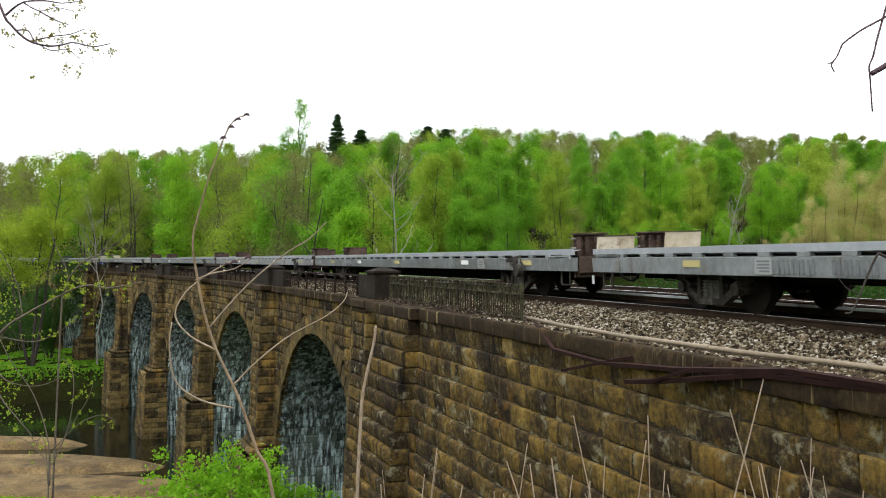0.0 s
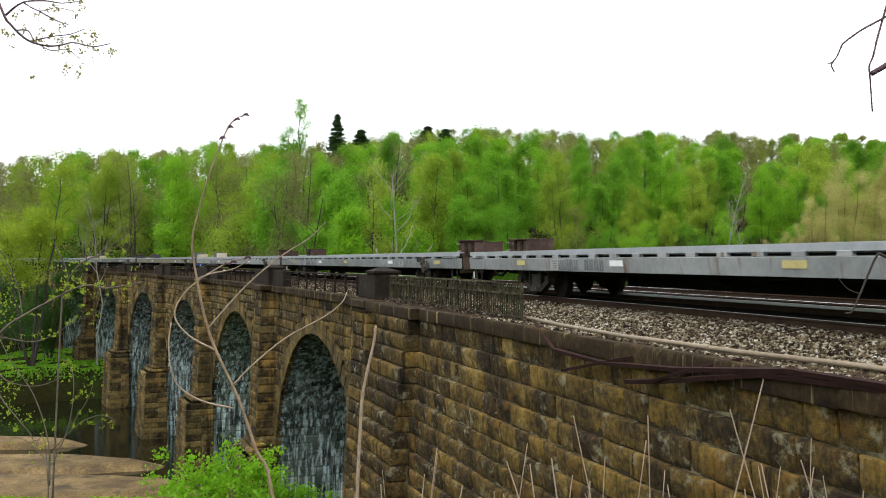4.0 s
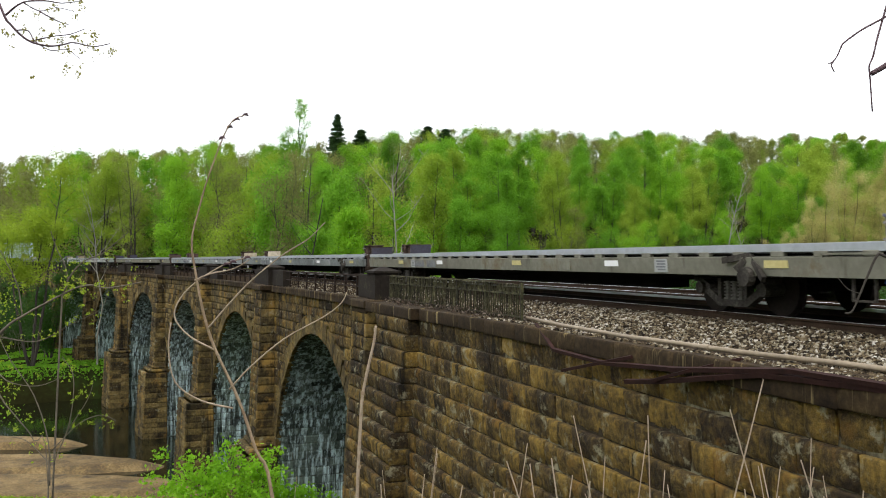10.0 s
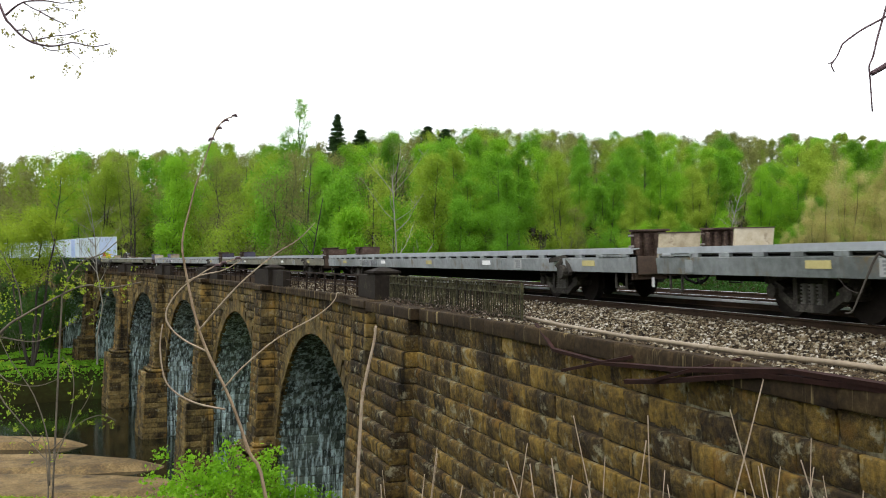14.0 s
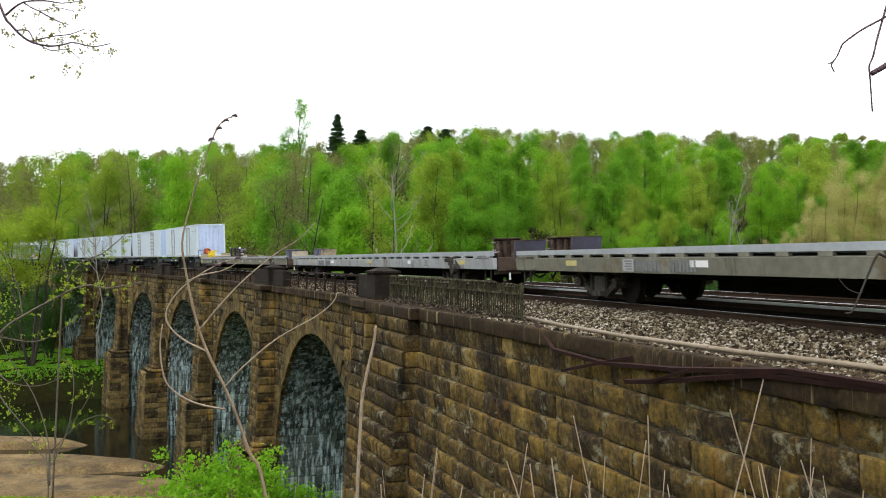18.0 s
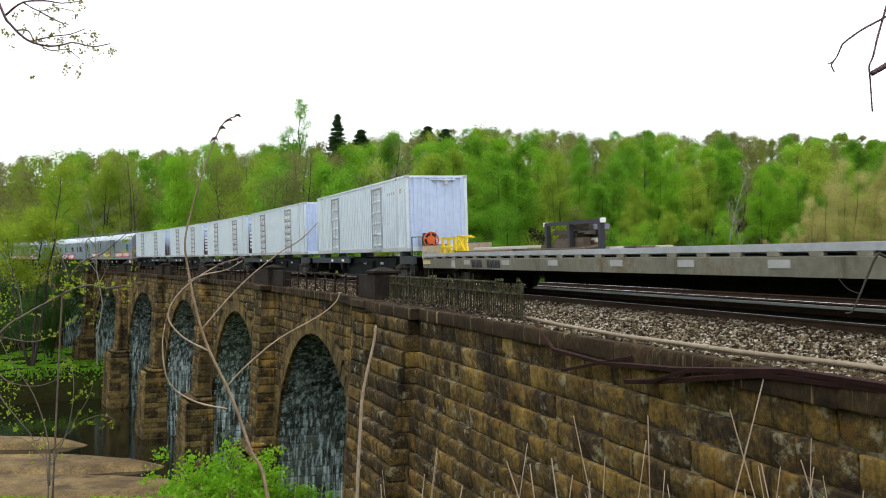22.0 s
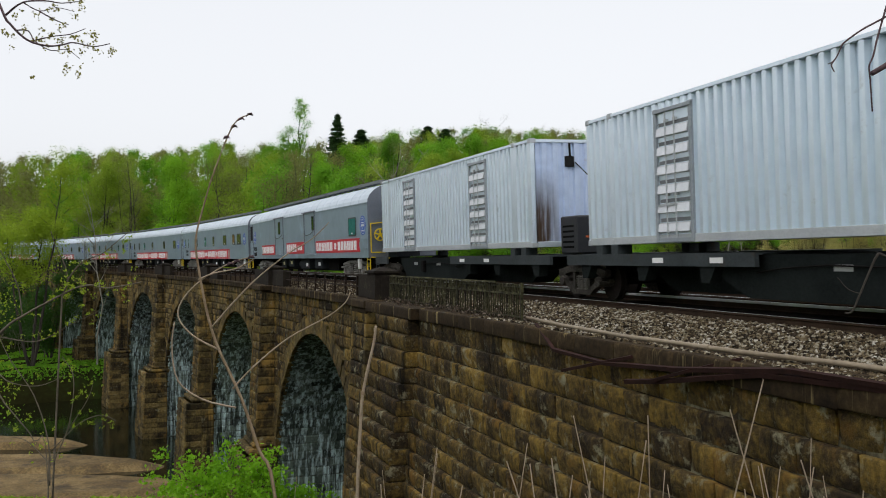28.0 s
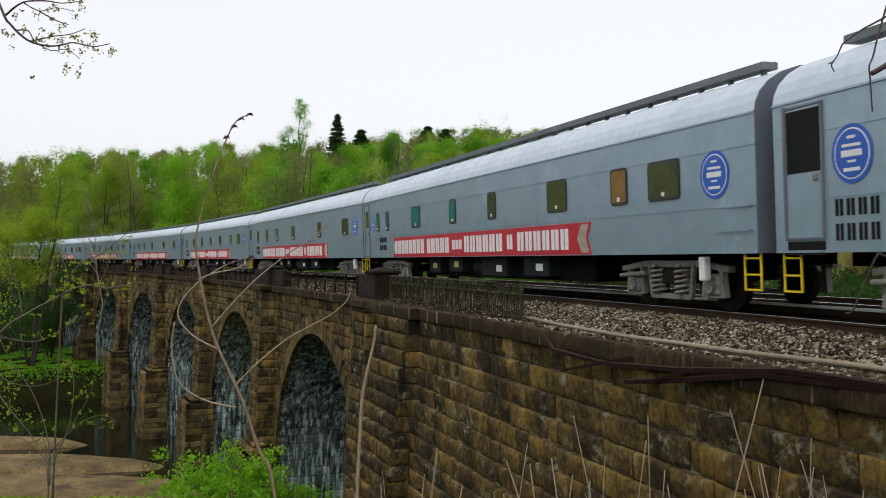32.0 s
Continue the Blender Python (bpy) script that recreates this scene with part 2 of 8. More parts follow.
def build_ground():
    xs = [-3000, -1500, -700, -400] + list(range(-300, -120, 12)) + list(range(-120, 60, 3)) + list(range(60, 300, 12)) + [320, 500, 900, 1800, 3000]
    ys = [-3000, -1200, -500, -250] + list(range(-150, -12, 12)) + list(range(-12, 170, 3)) + list(range(170, 460, 12)) + [480, 700, 1200, 2000, 3000]
    vs = [(x, y, ground_z(x, y)) for y in ys for x in xs]
    n = len(xs)
    fs = [(j * n + i, j * n + i + 1, (j + 1) * n + i + 1, (j + 1) * n + i) for j in range(len(ys) - 1) for i in range(n - 1)]
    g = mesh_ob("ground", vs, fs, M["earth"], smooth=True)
    tagged(g, "leaf-littered valley ground with patches of spring grass", "ground", kind="structure")


def build_water():
    vs = [(-160, 40, WATER), (60, 40, WATER), (60, 240, WATER), (-160, 240, WATER)]
    w = mesh_ob("water", vs, [(0, 1, 2, 3)], M["water"])
    tagged(w, "dark still river water under the viaduct", "river", kind="structure")


build_ground()
build_water()

# ---------------------------------------------------------------- the viaduct
FACE, BACK, COPE_Z = 2.8, -6.7, -0.48
PITCH, FIRST, ARCH_R, CROWN = 20.2, 50.9, 8.8, -2.4
SPRING = CROWN - ARCH_R


def stone_mesh(name, seed, mat, bulge=0.12, rough=0.13):
    """A weathered block of unit size; its face looks along +y, pillowed towards its worn edges."""
    rnd = random.Random(seed)
    nx, nz = 7, 5
    xs = [-0.5, -0.46, -0.3, -0.1, 0.1, 0.3, 0.46, 0.5]
    zs = [-0.5, -0.42, -0.16, 0.16, 0.42, 0.5]
    vs, fs = [], []
    for j, z in enumerate(zs):
        for i, x in enumerate(xs):
            worn = (1 - abs(2 * x) ** 12) * (1 - abs(2 * z) ** 8)
            lump = noise.noise((x * 2.2 + seed * 3.7, z * 1.6, seed * 1.3)) + 0.5 * rnd.uniform(-1, 1)
            off = 0.02 if 0 < i < nx and 0 < j < nz else 0.012
            vs.append((x + rnd.uniform(-off, off) * (0 < i < nx), -0.2 + (0.2 + bulge) * worn + rough * 2.4 * lump * worn, z + rnd.uniform(-off, off) * (0 < j < nz)))
    for j in range(nz):
        for i in range(nx):
            a = j * (nx + 1) + i
            fs.append((a, a + nx + 1, a + nx + 2, a + 1))
    ring = [i for i in range(nx + 1)] + [j * (nx + 1) + nx for j in range(1, nz + 1)] + [nz * (nx + 1) + i for i in range(nx - 1, -1, -1)] + [j * (nx + 1) for j in range(nz - 1, 0, -1)]
    base = len(vs)
    vs += [(vs[i][0], -1.0, vs[i][2]) for i in ring]
    for k in range(len(ring)):
        q = (k + 1) % len(ring)
        fs.append((ring[k], ring[q], base + q, base + k))
    me = bpy.data.meshes.new(name)
    me.from_pydata(vs, [], fs)
    me.polygons.foreach_set("use_smooth", [k < nx * nz for k in range(len(me.polygons))])
    me.materials.append(mat)
    return me


STONES = [stone_mesh("stone", k, M["stone"]) for k in range(10)]
COPES = [stone_mesh("coping_stone", 40 + k, M["coping"], 0.05, 0.06) for k in range(4)]


def lay(name, meshes, parent, s, d, z, length, depth, height, rnd, lean=0.0):
    """One stone as an object of its own, its face at d."""
    ob = new(name, rnd.choice(meshes))
    ob.parent = parent
    ob.matrix_world = trk_m(s, d, z) @ Matrix.Rotation(-lean, 4, "X") @ Matrix.Diagonal((length, depth, height, 1))
    return ob


def pillow(sp, m, L, H, proud, depth, rnd):
    """A cheap block for joined masonry: face along +y of m, centred on its origin."""
    a, b = L / 2, H / 2
    i, j = a - min(0.07, 0.2 * L), b - min(0.07, 0.2 * H)
    p = [proud * rnd.uniform(0.5, 1.3) for _ in range(4)]
    vs = [(-a, -depth, -b), (a, -depth, -b), (a, -depth, b), (-a, -depth, b), (-a, 0, -b), (a, 0, -b), (a, 0, b), (-a, 0, b),
          (-i, p[0], -j), (i, p[1], -j), (i, p[2], j), (-i, p[3], j)]
    fs = [(0, 4, 5, 1), (1, 5, 6, 2), (2, 6, 7, 3), (3, 7, 4, 0), (4, 8, 9, 5), (5, 9, 10, 6), (6, 10, 11, 7), (7, 11, 8, 4), (8, 11, 10, 9)]
    sp.add([m @ Vector(v) for v in vs], fs)


def course(s0, s1, rnd, lo=0.65, hi=1.3):
    """Cut a course into stones."""
    out, s = [], s0
    while s < s1 - 0.05:
        L = min(rnd.uniform(lo, hi), s1 - s)
        if s1 - s - L < 0.35:
            L = s1 - s
        out.append((s, L))
        s += L
    return out


H = 0.45


def build_bays():
    rnd = random.Random(3)
    for b in range(8):
        s0 = FIRST + PITCH * b
        sc = s0 + PITCH / 2
        sp = Soup()
        n = 32
        top = COPE_Z - 0.3
        for d in (FACE - 0.1, BACK + 0.1):
            for i in range(n):
                q = []
                for a in (math.pi * i / n, math.pi * (i + 1) / n):
                    s, z = sc - ARCH_R * math.cos(a), SPRING + ARCH_R * math.sin(a)
                    q += [trk(s, d, top), trk(s, d, z)]
                sp.add(q, [(0, 1, 3, 2)])
            for sa, sb in ((s0, sc - ARCH_R), (sc + ARCH_R, s0 + PITCH)):
                sp.add([trk(sa, d, top), trk(sa, d, -17.5), trk(sb, d, -17.5), trk(sb, d, top)], [(0, 1, 2, 3)])
        bay = sp.make("wall_bay", M["joint"])
        tagged(bay, "weathered ochre stone arch bay of the viaduct", "viaduct", kind="structure")
        va = Soup()
        for i in range(n):
            q = [trk(sc - (ARCH_R + 0.04) * math.cos(a), d, SPRING + (ARCH_R + 0.04) * math.sin(a)) for a in (math.pi * i / n, math.pi * (i + 1) / n) for d in (FACE - 0.1, BACK + 0.1)]
            va.add(q, [(0, 1, 3, 2)])
        for s in (sc - ARCH_R - 0.04, sc + ARCH_R + 0.04):
            va.add([trk(s, FACE - 0.1, SPRING), trk(s, FACE - 0.1, -17.5), trk(s, BACK, -17.5), trk(s, BACK, SPRING)], [(0, 1, 2, 3)])
        tagged(va.make("vault", M["joint"]), "dark backing of the stone vault", "vault", kind="structure")
        # soffit stones, streaked by lime
        so = Soup()
        nb = 60 if b < 4 else 30
        for i in range(nb):
            a = math.pi * (i + 0.5) / nb
            hh = math.pi * ARCH_R / nb
            c, sn = math.cos(a), math.sin(a)
            for d, L in course(BACK + 0.1, FACE - 0.08, rnd, 0.5, 1.1) if b < 4 else course(BACK + 0.1, FACE - 0.08, rnd, 1.5, 2.4):
                o = trk(sc - ARCH_R * c, d + L / 2, SPRING + ARCH_R * sn)
                fr = trk_m(sc - ARCH_R * c).to_3x3()
                out = fr @ Vector((c, 0, -sn))
                ax = fr @ Vector((0, 1, 0))
                up = ax.cross(out)
                m = Matrix((ax, out, up)).transposed().to_4x4()
                m.translation = o
                pillow(so, m, L - 0.02, hh - 0.02, 0.025 + 0.02 * rnd.random(), 0.1, rnd)
        zz = SPRING
        while zz > -16.5:
            for s, sg in ((sc - ARCH_R, 1), (sc + ARCH_R, -1)):
                for d, L in course(BACK + 0.1, FACE - 0.08, rnd, 0.6, 1.2):
                    fr = trk_m(s).to_3x3()
                    ax, out = fr @ Vector((0, 1, 0)), fr @ Vector((sg, 0, 0))
                    m = Matrix((ax, out, ax.cross(out))).transposed().to_4x4()
                    m.translation = trk(s, d + L / 2, zz - H / 2)
                    pillow(so, m, L - 0.02, H - 0.02, 0.03 + 0.02 * rnd.random(), 0.1, rnd)
            zz -= H
        ob = so.make("soffit_stone", M["vault"], bay, "grey vault stones streaked white with lime")
        ob["kind"] = "stuff"
        # voussoirs of the arch ring
        nv = 41
        ring = Soup()
        for i in range(nv):
            a0, a1 = math.pi * (i + 0.06) / nv, math.pi * (i + 0.94) / nv
            t = 0.85 if i % 2 else 0.72
            for d, e in ((FACE, 1), (BACK, -1)):
                vs = []
                for dd in (d + e * 0.05 * rnd.uniform(0.5, 1.2), d - e * 0.25):
                    for a, r in ((a0, ARCH_R - 0.02), (a1, ARCH_R - 0.02), (a1, ARCH_R + t), (a0, ARCH_R + t)):
                        vs.append(trk(sc - r * math.cos(a), dd, SPRING + r * math.sin(a)))
                fs = [(0, 1, 2, 3), (0, 4, 5, 1), (1, 5, 6, 2), (2, 6, 7, 3), (3, 7, 4, 0)]
                if b < 2 and e == 1:
                    mesh_ob("voussoir", vs, fs, M["stone_far"], bay)
                else:
                    ring.add(vs, fs)
        ob = ring.make("arch_ring", M["stone_far"], bay)
        ob["kind"] = "stuff"
        # coursed spandrel stones
        joined = Soup()
        z = COPE_Z - 0.32
        while z > -16.5:
            for d, e in ((FACE, 1), (BACK, -1)):
                for s, L in course(s0 + (0.9 if e == 1 else 0), s0 + PITCH - (0.9 if e == 1 else 0), rnd):
                    m = s + L / 2
                    zc = z - H / 2
                    q = math.hypot(m - sc, max(0.0, zc - SPRING)) if zc > SPRING else abs(m - sc)
                    edge = ARCH_R + (0.75 if zc > SPRING else 0.0)
                    if zc < SPRING - 0.1:
                        if m - L / 2 < sc + ARCH_R and m + L / 2 > sc - ARCH_R:
                            a, bb = s, s + L
                            if m < sc:
                                bb = min(bb, sc - ARCH_R)
                            else:
                                a = max(a, sc + ARCH_R)
                            if bb - a < 0.2:
                                continue
                            m, L = (a + bb) / 2, bb - a
                    elif q < edge + 0.12:
                        continue
                    if b == 0 and e == 1 and zc > -6.5:
                        lay("stone", STONES, bay, m, d - 0.02, zc, L - 0.03, 0.13, H - 0.03, rnd)
                    else:
                        mm = trk_m(m, d, zc)
                        if e == -1:
                            mm = mm @ Matrix.Rotation(math.pi, 4, "Z")
                        pillow(joined, mm, L - 0.03, H - 0.03, 0.06, 0.2, rnd)
            z -= H
        ob = joined.make("spandrel_stone", M["stone_far"], bay)
        ob["kind"] = "stuff"
        # coping
        for s, L in course(s0, s0 + PITCH, rnd, 1.6, 2.2):
            lay("coping_stone", COPES, bay, s + L / 2, 3.0, COPE_Z - 0.16, L - 0.02, 0.07, 0.32, rnd)
        cs = Soup()
        for i in range(6):
            a, c = s0 + PITCH * i / 6, s0 + PITCH * (i + 1) / 6
            for d0, d1 in ((2.97, 2.2), (BACK - 0.2, BACK + 0.6)):
                cs.add([trk(s, d, zz) for s in (a, c) for d in (d0, d1) for zz in (COPE_Z - 0.31, COPE_Z - 0.01)], BOX_F)
        cs.make("coping_bed", M["coping"], bay)


def build_piers():
    rnd = random.Random(8)
    for k in range(9):
        s = FIRST + PITCH * k
        e = new("pier")
        e.matrix_world = trk_m(s, FACE, -17)
        tagged(e, "tapering stone pilaster pier of the viaduct", "pier", "viaduct piers")
        inv = e.matrix_world.inverted()
        bm = bmesh.new()
        box(bm, -0.8, 0.8, -0.2, 0.5, 0, 16.2)
        part("core", bm, M["joint"], e)
        front = Soup()
        z = COPE_Z - 0.34
        i = 0
        while z > -16.9:
            zc = z - H / 2
            depth = -COPE_Z - zc
            plinth = zc < -9.3
            w = 0.92 + 0.03 * depth + (0.7 if plinth else 0)
            d = 3.4 + 0.045 * depth + (0.8 if plinth else 0)
            cuts = ((-w, 0.1), (0.1, w)) if i % 2 else ((-w, -0.25), (-0.25, w))
            if plinth:
                cuts = ((-w, -0.6), (-0.6, 0.5), (0.5, w))
            for a, c in cuts:
                if k < 2 and zc > -7.5:
                    ob = lay("stone", STONES, None, s + (a + c) / 2, d - 0.03, zc, c - a - 0.025, 0.16, H - 0.03, rnd)
                    ob.parent, ob.matrix_parent_inverse = e, inv
                else:
                    pillow(front, inv @ trk_m(s + (a + c) / 2, d, zc), c - a - 0.025, H - 0.03, 0.07, 0.25, rnd)
            for sg in (-1, 1):
                for t0, t1 in (((2.75, d),) if not plinth else ((2.75, 3.6), (3.6, d))):
                    m = trk_m(s + sg * w, (t0 + t1) / 2, zc) @ Matrix.Rotation(-sg * math.pi / 2, 4, "Z")
                    pillow(front, inv @ m, t1 - t0 - 0.02, H - 0.03, 0.025, 0.25, rnd)
            z -= H
            i += 1
        ob = front.make("pier_stone", M["stone_far"], e)
        ob["kind"] = "stuff"
        bm = bmesh.new()
        zt = 17 - 9.1
        box(bm, -1.8, 1.8, -0.3, 1.5, zt - 0.25, zt + 0.05, 0.1)
        box(bm, -1.45, 1.45, -0.3, 1.2, zt + 0.05, zt + 0.3, 0.1)
        part("set_off", bm, M["stone_far"], e)
        # moulded cap under the parapet post
        bm = bmesh.new()
        box(bm, -1.1, 1.1, -0.5, 0.78, 16.24, 16.52, 0.04)
        part("cap_moulding", bm, M["coping"], e)
        bm = bmesh.new()
        box(bm, -0.98, 0.98, -0.4, 0.68, 16.06, 16.24, 0.03)
        part("neck_moulding", bm, M["coping"], e)
        # parapet post and flanking panels
        p = new("parapet")
        p.matrix_world = trk_m(s, 2.62, COPE_Z)
        tagged(p, "dark sooty stone parapet post with a low pyramid cap", "parapet", "viaduct parapets")
        bm = bmesh.new()
        box(bm, -0.52, 0.52, -0.42, 0.42, 0.0, 0.93, 0.02)
        part("post", bm, M["parapet"], p)
        bm = bmesh.new()
        bmesh.ops.create_cone(bm, cap_ends=True, segments=4, radius1=0.84, radius2=0.1, depth=0.15, matrix=Matrix.Translation((0, 0, 1.045)) @ Matrix.Diagonal((1, 0.82, 1, 1)) @ Matrix.Rotation(math.pi / 4, 4, "Z"))
        box(bm, -0.59, 0.59, -0.49, 0.49, 0.9, 0.98, 0.01)
        part("cap", bm, M["parapet"], p)
        for a, c in ((0.52, 4.4 if k else 2.6), (-3.2 if k else -0.56, -0.52)):
            bm = bmesh.new()
            box(bm, a, c, -0.2, 0.2, 0.0, 0.84, 0.015)
            part("panel", bm, M["parapet"], p)


def build_railings():
    """Plain iron rails between the parapets."""
    for k in range(8):
        a, b = FIRST + PITCH * k + (4.4 if k else 2.6), FIRST + PITCH * (k + 1) - 3.2
        r = new("iron_railing")
        r.matrix_world = trk_m((a + b) / 2, 2.62, COPE_Z)
        inv = r.matrix_world.inverted()
        tagged(r, "plain black iron railing between stone parapets", "railing", "viaduct railings")
        n = 8
        for z in (0.36, 0.78):
            bm = bmesh.new()
            tube(bm, [inv @ trk(a + (b - a) * j / n, 2.62, COPE_Z + z) for j in range(n + 1)], [0.036] * (n + 1), 4)
            part("rail_bar", bm, M["rail_side"], r)
        for i in range(n):
            s = a + (b - a) * (i + 0.5) / n
            bm = bmesh.new()
            box(bm, -0.035, 0.035, -0.035, 0.035, 0, 0.8)
            ob = part("post", bm, M["rail_side"], r)
            ob.matrix_parent_inverse = inv @ trk_m(s, 2.62, COPE_Z)


def build_wing_wall():
    rnd = random.Random(21)
    sp = Soup()
    batter = 0.105
    for a in range(-30, 48, 2):
        b = min(a + 2, 47.2)
        zt = COPE_Z - 0.3
        sp.add([trk(s, d, z) for s in (a, b) for d, z in ((3.26, zt), (3.26 + batter * 11, zt - 11), (2.0, zt - 11), (2.0, zt))], [(0, 1, 5, 4), (1, 2, 6, 5), (2, 3, 7, 6), (3, 0, 4, 7)])
    w = sp.make("wall_wing", M["joint"])
    tagged(w, "battered retaining wall of rough ochre and soot-black stone", "retaining wall", kind="structure")
    rest = Soup()
    z = COPE_Z - 0.32
    k = 0
    while z > -10.5:
        zc = z - H / 2
        d = 3.36 + batter * (COPE_Z - 0.32 - zc)
        for s, L in course(6 + (0.4 if k % 2 else 0), 44.4, rnd, 0.45, 1.15):
            m = s + L / 2
            if m > 24 and zc > 0.4 - 0.27 * (m - 16):
                lay("stone", STONES, w, m, d - 0.05 + rnd.uniform(-0.02, 0.03), zc, L - rnd.uniform(0.005, 0.025), rnd.uniform(0.11, 0.17), H - rnd.uniform(0.006, 0.024), rnd, batter)
            else:
                pillow(rest, trk_m(m, d - 0.02, zc), L - 0.03, H - 0.03, 0.07, 0.2, rnd)
        z -= H
        k += 1
    ob = rest.make("wall_stone", M["stone_far"], w)
    ob["kind"] = "stuff"
    # the buttress at the wall's end
    z = COPE_Z - 0.32
    i = 0
    while z > -11.5:
        zc = z - H / 2
        d = 3.66 + 0.15 * (COPE_Z - 0.32 - zc)
        for a, c in (((44.4, 45.9), (45.9, 47.9)) if i % 2 else ((44.4, 46.5), (46.5, 47.9))):
            lay("stone", STONES, w, (a + c) / 2, d, zc, c - a - 0.03, 0.16, H - 0.03, rnd, 0.15)
        for sd_, rot in ((44.4, math.pi / 2),):
            m = trk_m(sd_, d - 0.42, zc) @ Matrix.Rotation(rot, 4, "Z")
            ob = new("stone", STONES[i % 10])
            ob.parent = w
            ob.matrix_world = m @ Matrix.Diagonal((0.8, 0.08, H - 0.03, 1))
        z -= H
        i += 1
    bm = Soup()
    for a in (44.42, 45.6, 46.8):
        bm.add([trk(s, d, z) for s in (a, a + 1.1) for d, z in ((3.5, COPE_Z - 0.3), (5.1, -11.5), (2.8, -11.5), (2.8, COPE_Z - 0.3))], [(0, 1, 5, 4), (1, 2, 6, 5), (3, 0, 4, 7), (0, 3, 2, 1), (4, 5, 6, 7)])
    bm.make("buttress_core", M["joint"], w)
    # coping slabs
    for s, L in course(8, 49.2, rnd, 1.3, 2.1):
        d = 3.46 if s < 43 else 3.7
        lay("coping_stone", COPES, w, s + L / 2, d, COPE_Z - 0.16 + rnd.uniform(-0.015, 0.015), L - 0.025, 0.09, 0.31, rnd)
        m = trk_m(s + L / 2, 0, 0)
        bm = bmesh.new()
        box(bm, -L / 2 + 0.012, L / 2 - 0.012, 2.6, d - 0.02, COPE_Z - 0.31, COPE_Z + rnd.uniform(-0.02, 0.01), 0.012)
        ob = part("coping_slab", bm, M["coping"], w)
        ob.matrix_world = m


def lattice_railing():
    """The old cast-iron railing along the end of the retaining wall."""
    r = new("lattice_railing")
    s0, s1, d = 38.0, 48.8, 2.95
    r.matrix_world = trk_m((s0 + s1) / 2, d, COPE_Z)
    inv = r.matrix_world.inverted()
    tagged(r, "rusty mossy cast-iron lattice railing leaning along the coping", "railing")
    rnd = random.Random(2)
    n = 78
    step = (s1 - s0) / n
    def shared(name, maker):
        bm = bmesh.new()
        maker(bm)
        me = bpy.data.meshes.new(name)
        bm.to_mesh(me)
        bm.free()
        me.materials.append(M["old_iron"])
        return me
    bal = shared("baluster", lambda bm: tube(bm, [(0, 0, 0.02), (0.012, 0, 0.15), (-0.012, 0, 0.3), (0.012, 0, 0.45), (0, 0, 0.62)], [0.018, 0.024, 0.016, 0.024, 0.018], 5))
    def oval(bm):
        q = [(0.45 * step * math.cos(k * math.pi / 5), 0.0, 0.715 + 0.105 * math.sin(k * math.pi / 5)) for k in range(11)]
        for a, b in zip(q, q[1:]):
            bar(bm, a, b, 0.02, 0.022)
    cross = shared("lattice_ring", oval)
    for i in range(n):
        s = s0 + (i + 0.5) * step
        for me in (bal, cross):
            if i == 0 and me is cross:
                continue
            ob = new(me.name.split(".")[0], me)
            ob.parent = r
            ob.matrix_parent_inverse = inv
            ob.matrix_basis = trk_m(s, d, COPE_Z) @ pose(0, 0, 0, rnd.uniform(-2, 2), rnd.uniform(-3, 3), 0)
    for z, a in ((0.1, s0), (0.6, s0), (0.84, s0 + 1.6)):
        bm = bmesh.new()
        tube(bm, [inv @ trk(a + (s1 - a) * j / 8, d, COPE_Z + z) for j in range(9)], [0.026] * 9, 4)
        part("rail_bar", bm, M["old_iron"], r)
    for i in range(6):
        bm = bmesh.new()
        box(bm, -0.03, 0.03, -0.03, 0.03, 0, 0.85, 0.006)
        ob = part("post", bm, M["old_iron"], r)
        ob.matrix_parent_inverse = inv
        ob.matrix_basis = trk_m(s0 + 0.02 + (s1 - s0 - 0.04) * i / 5, d, COPE_Z)
    # leaf litter and moss along its foot
    sp = Soup()
    for i in range(2600):
        s, e = rnd.uniform(38.2, 49), rnd.gauss(0, 0.16)
        c = trk(s, d - 0.12 + e, COPE_Z + 0.02 + max(0, rnd.gauss(0.05, 0.06)))
        vs = [c + Vector([rnd.uniform(-0.05, 0.05) for _ in range(3)]) for _ in range(3)]
        sp.add(vs, [(0, 1, 2)])
    tagged(sp.make("leaf_litter", M["litter"]), "brown leaf litter and moss along the railing", "leaf litter", kind="stuff")


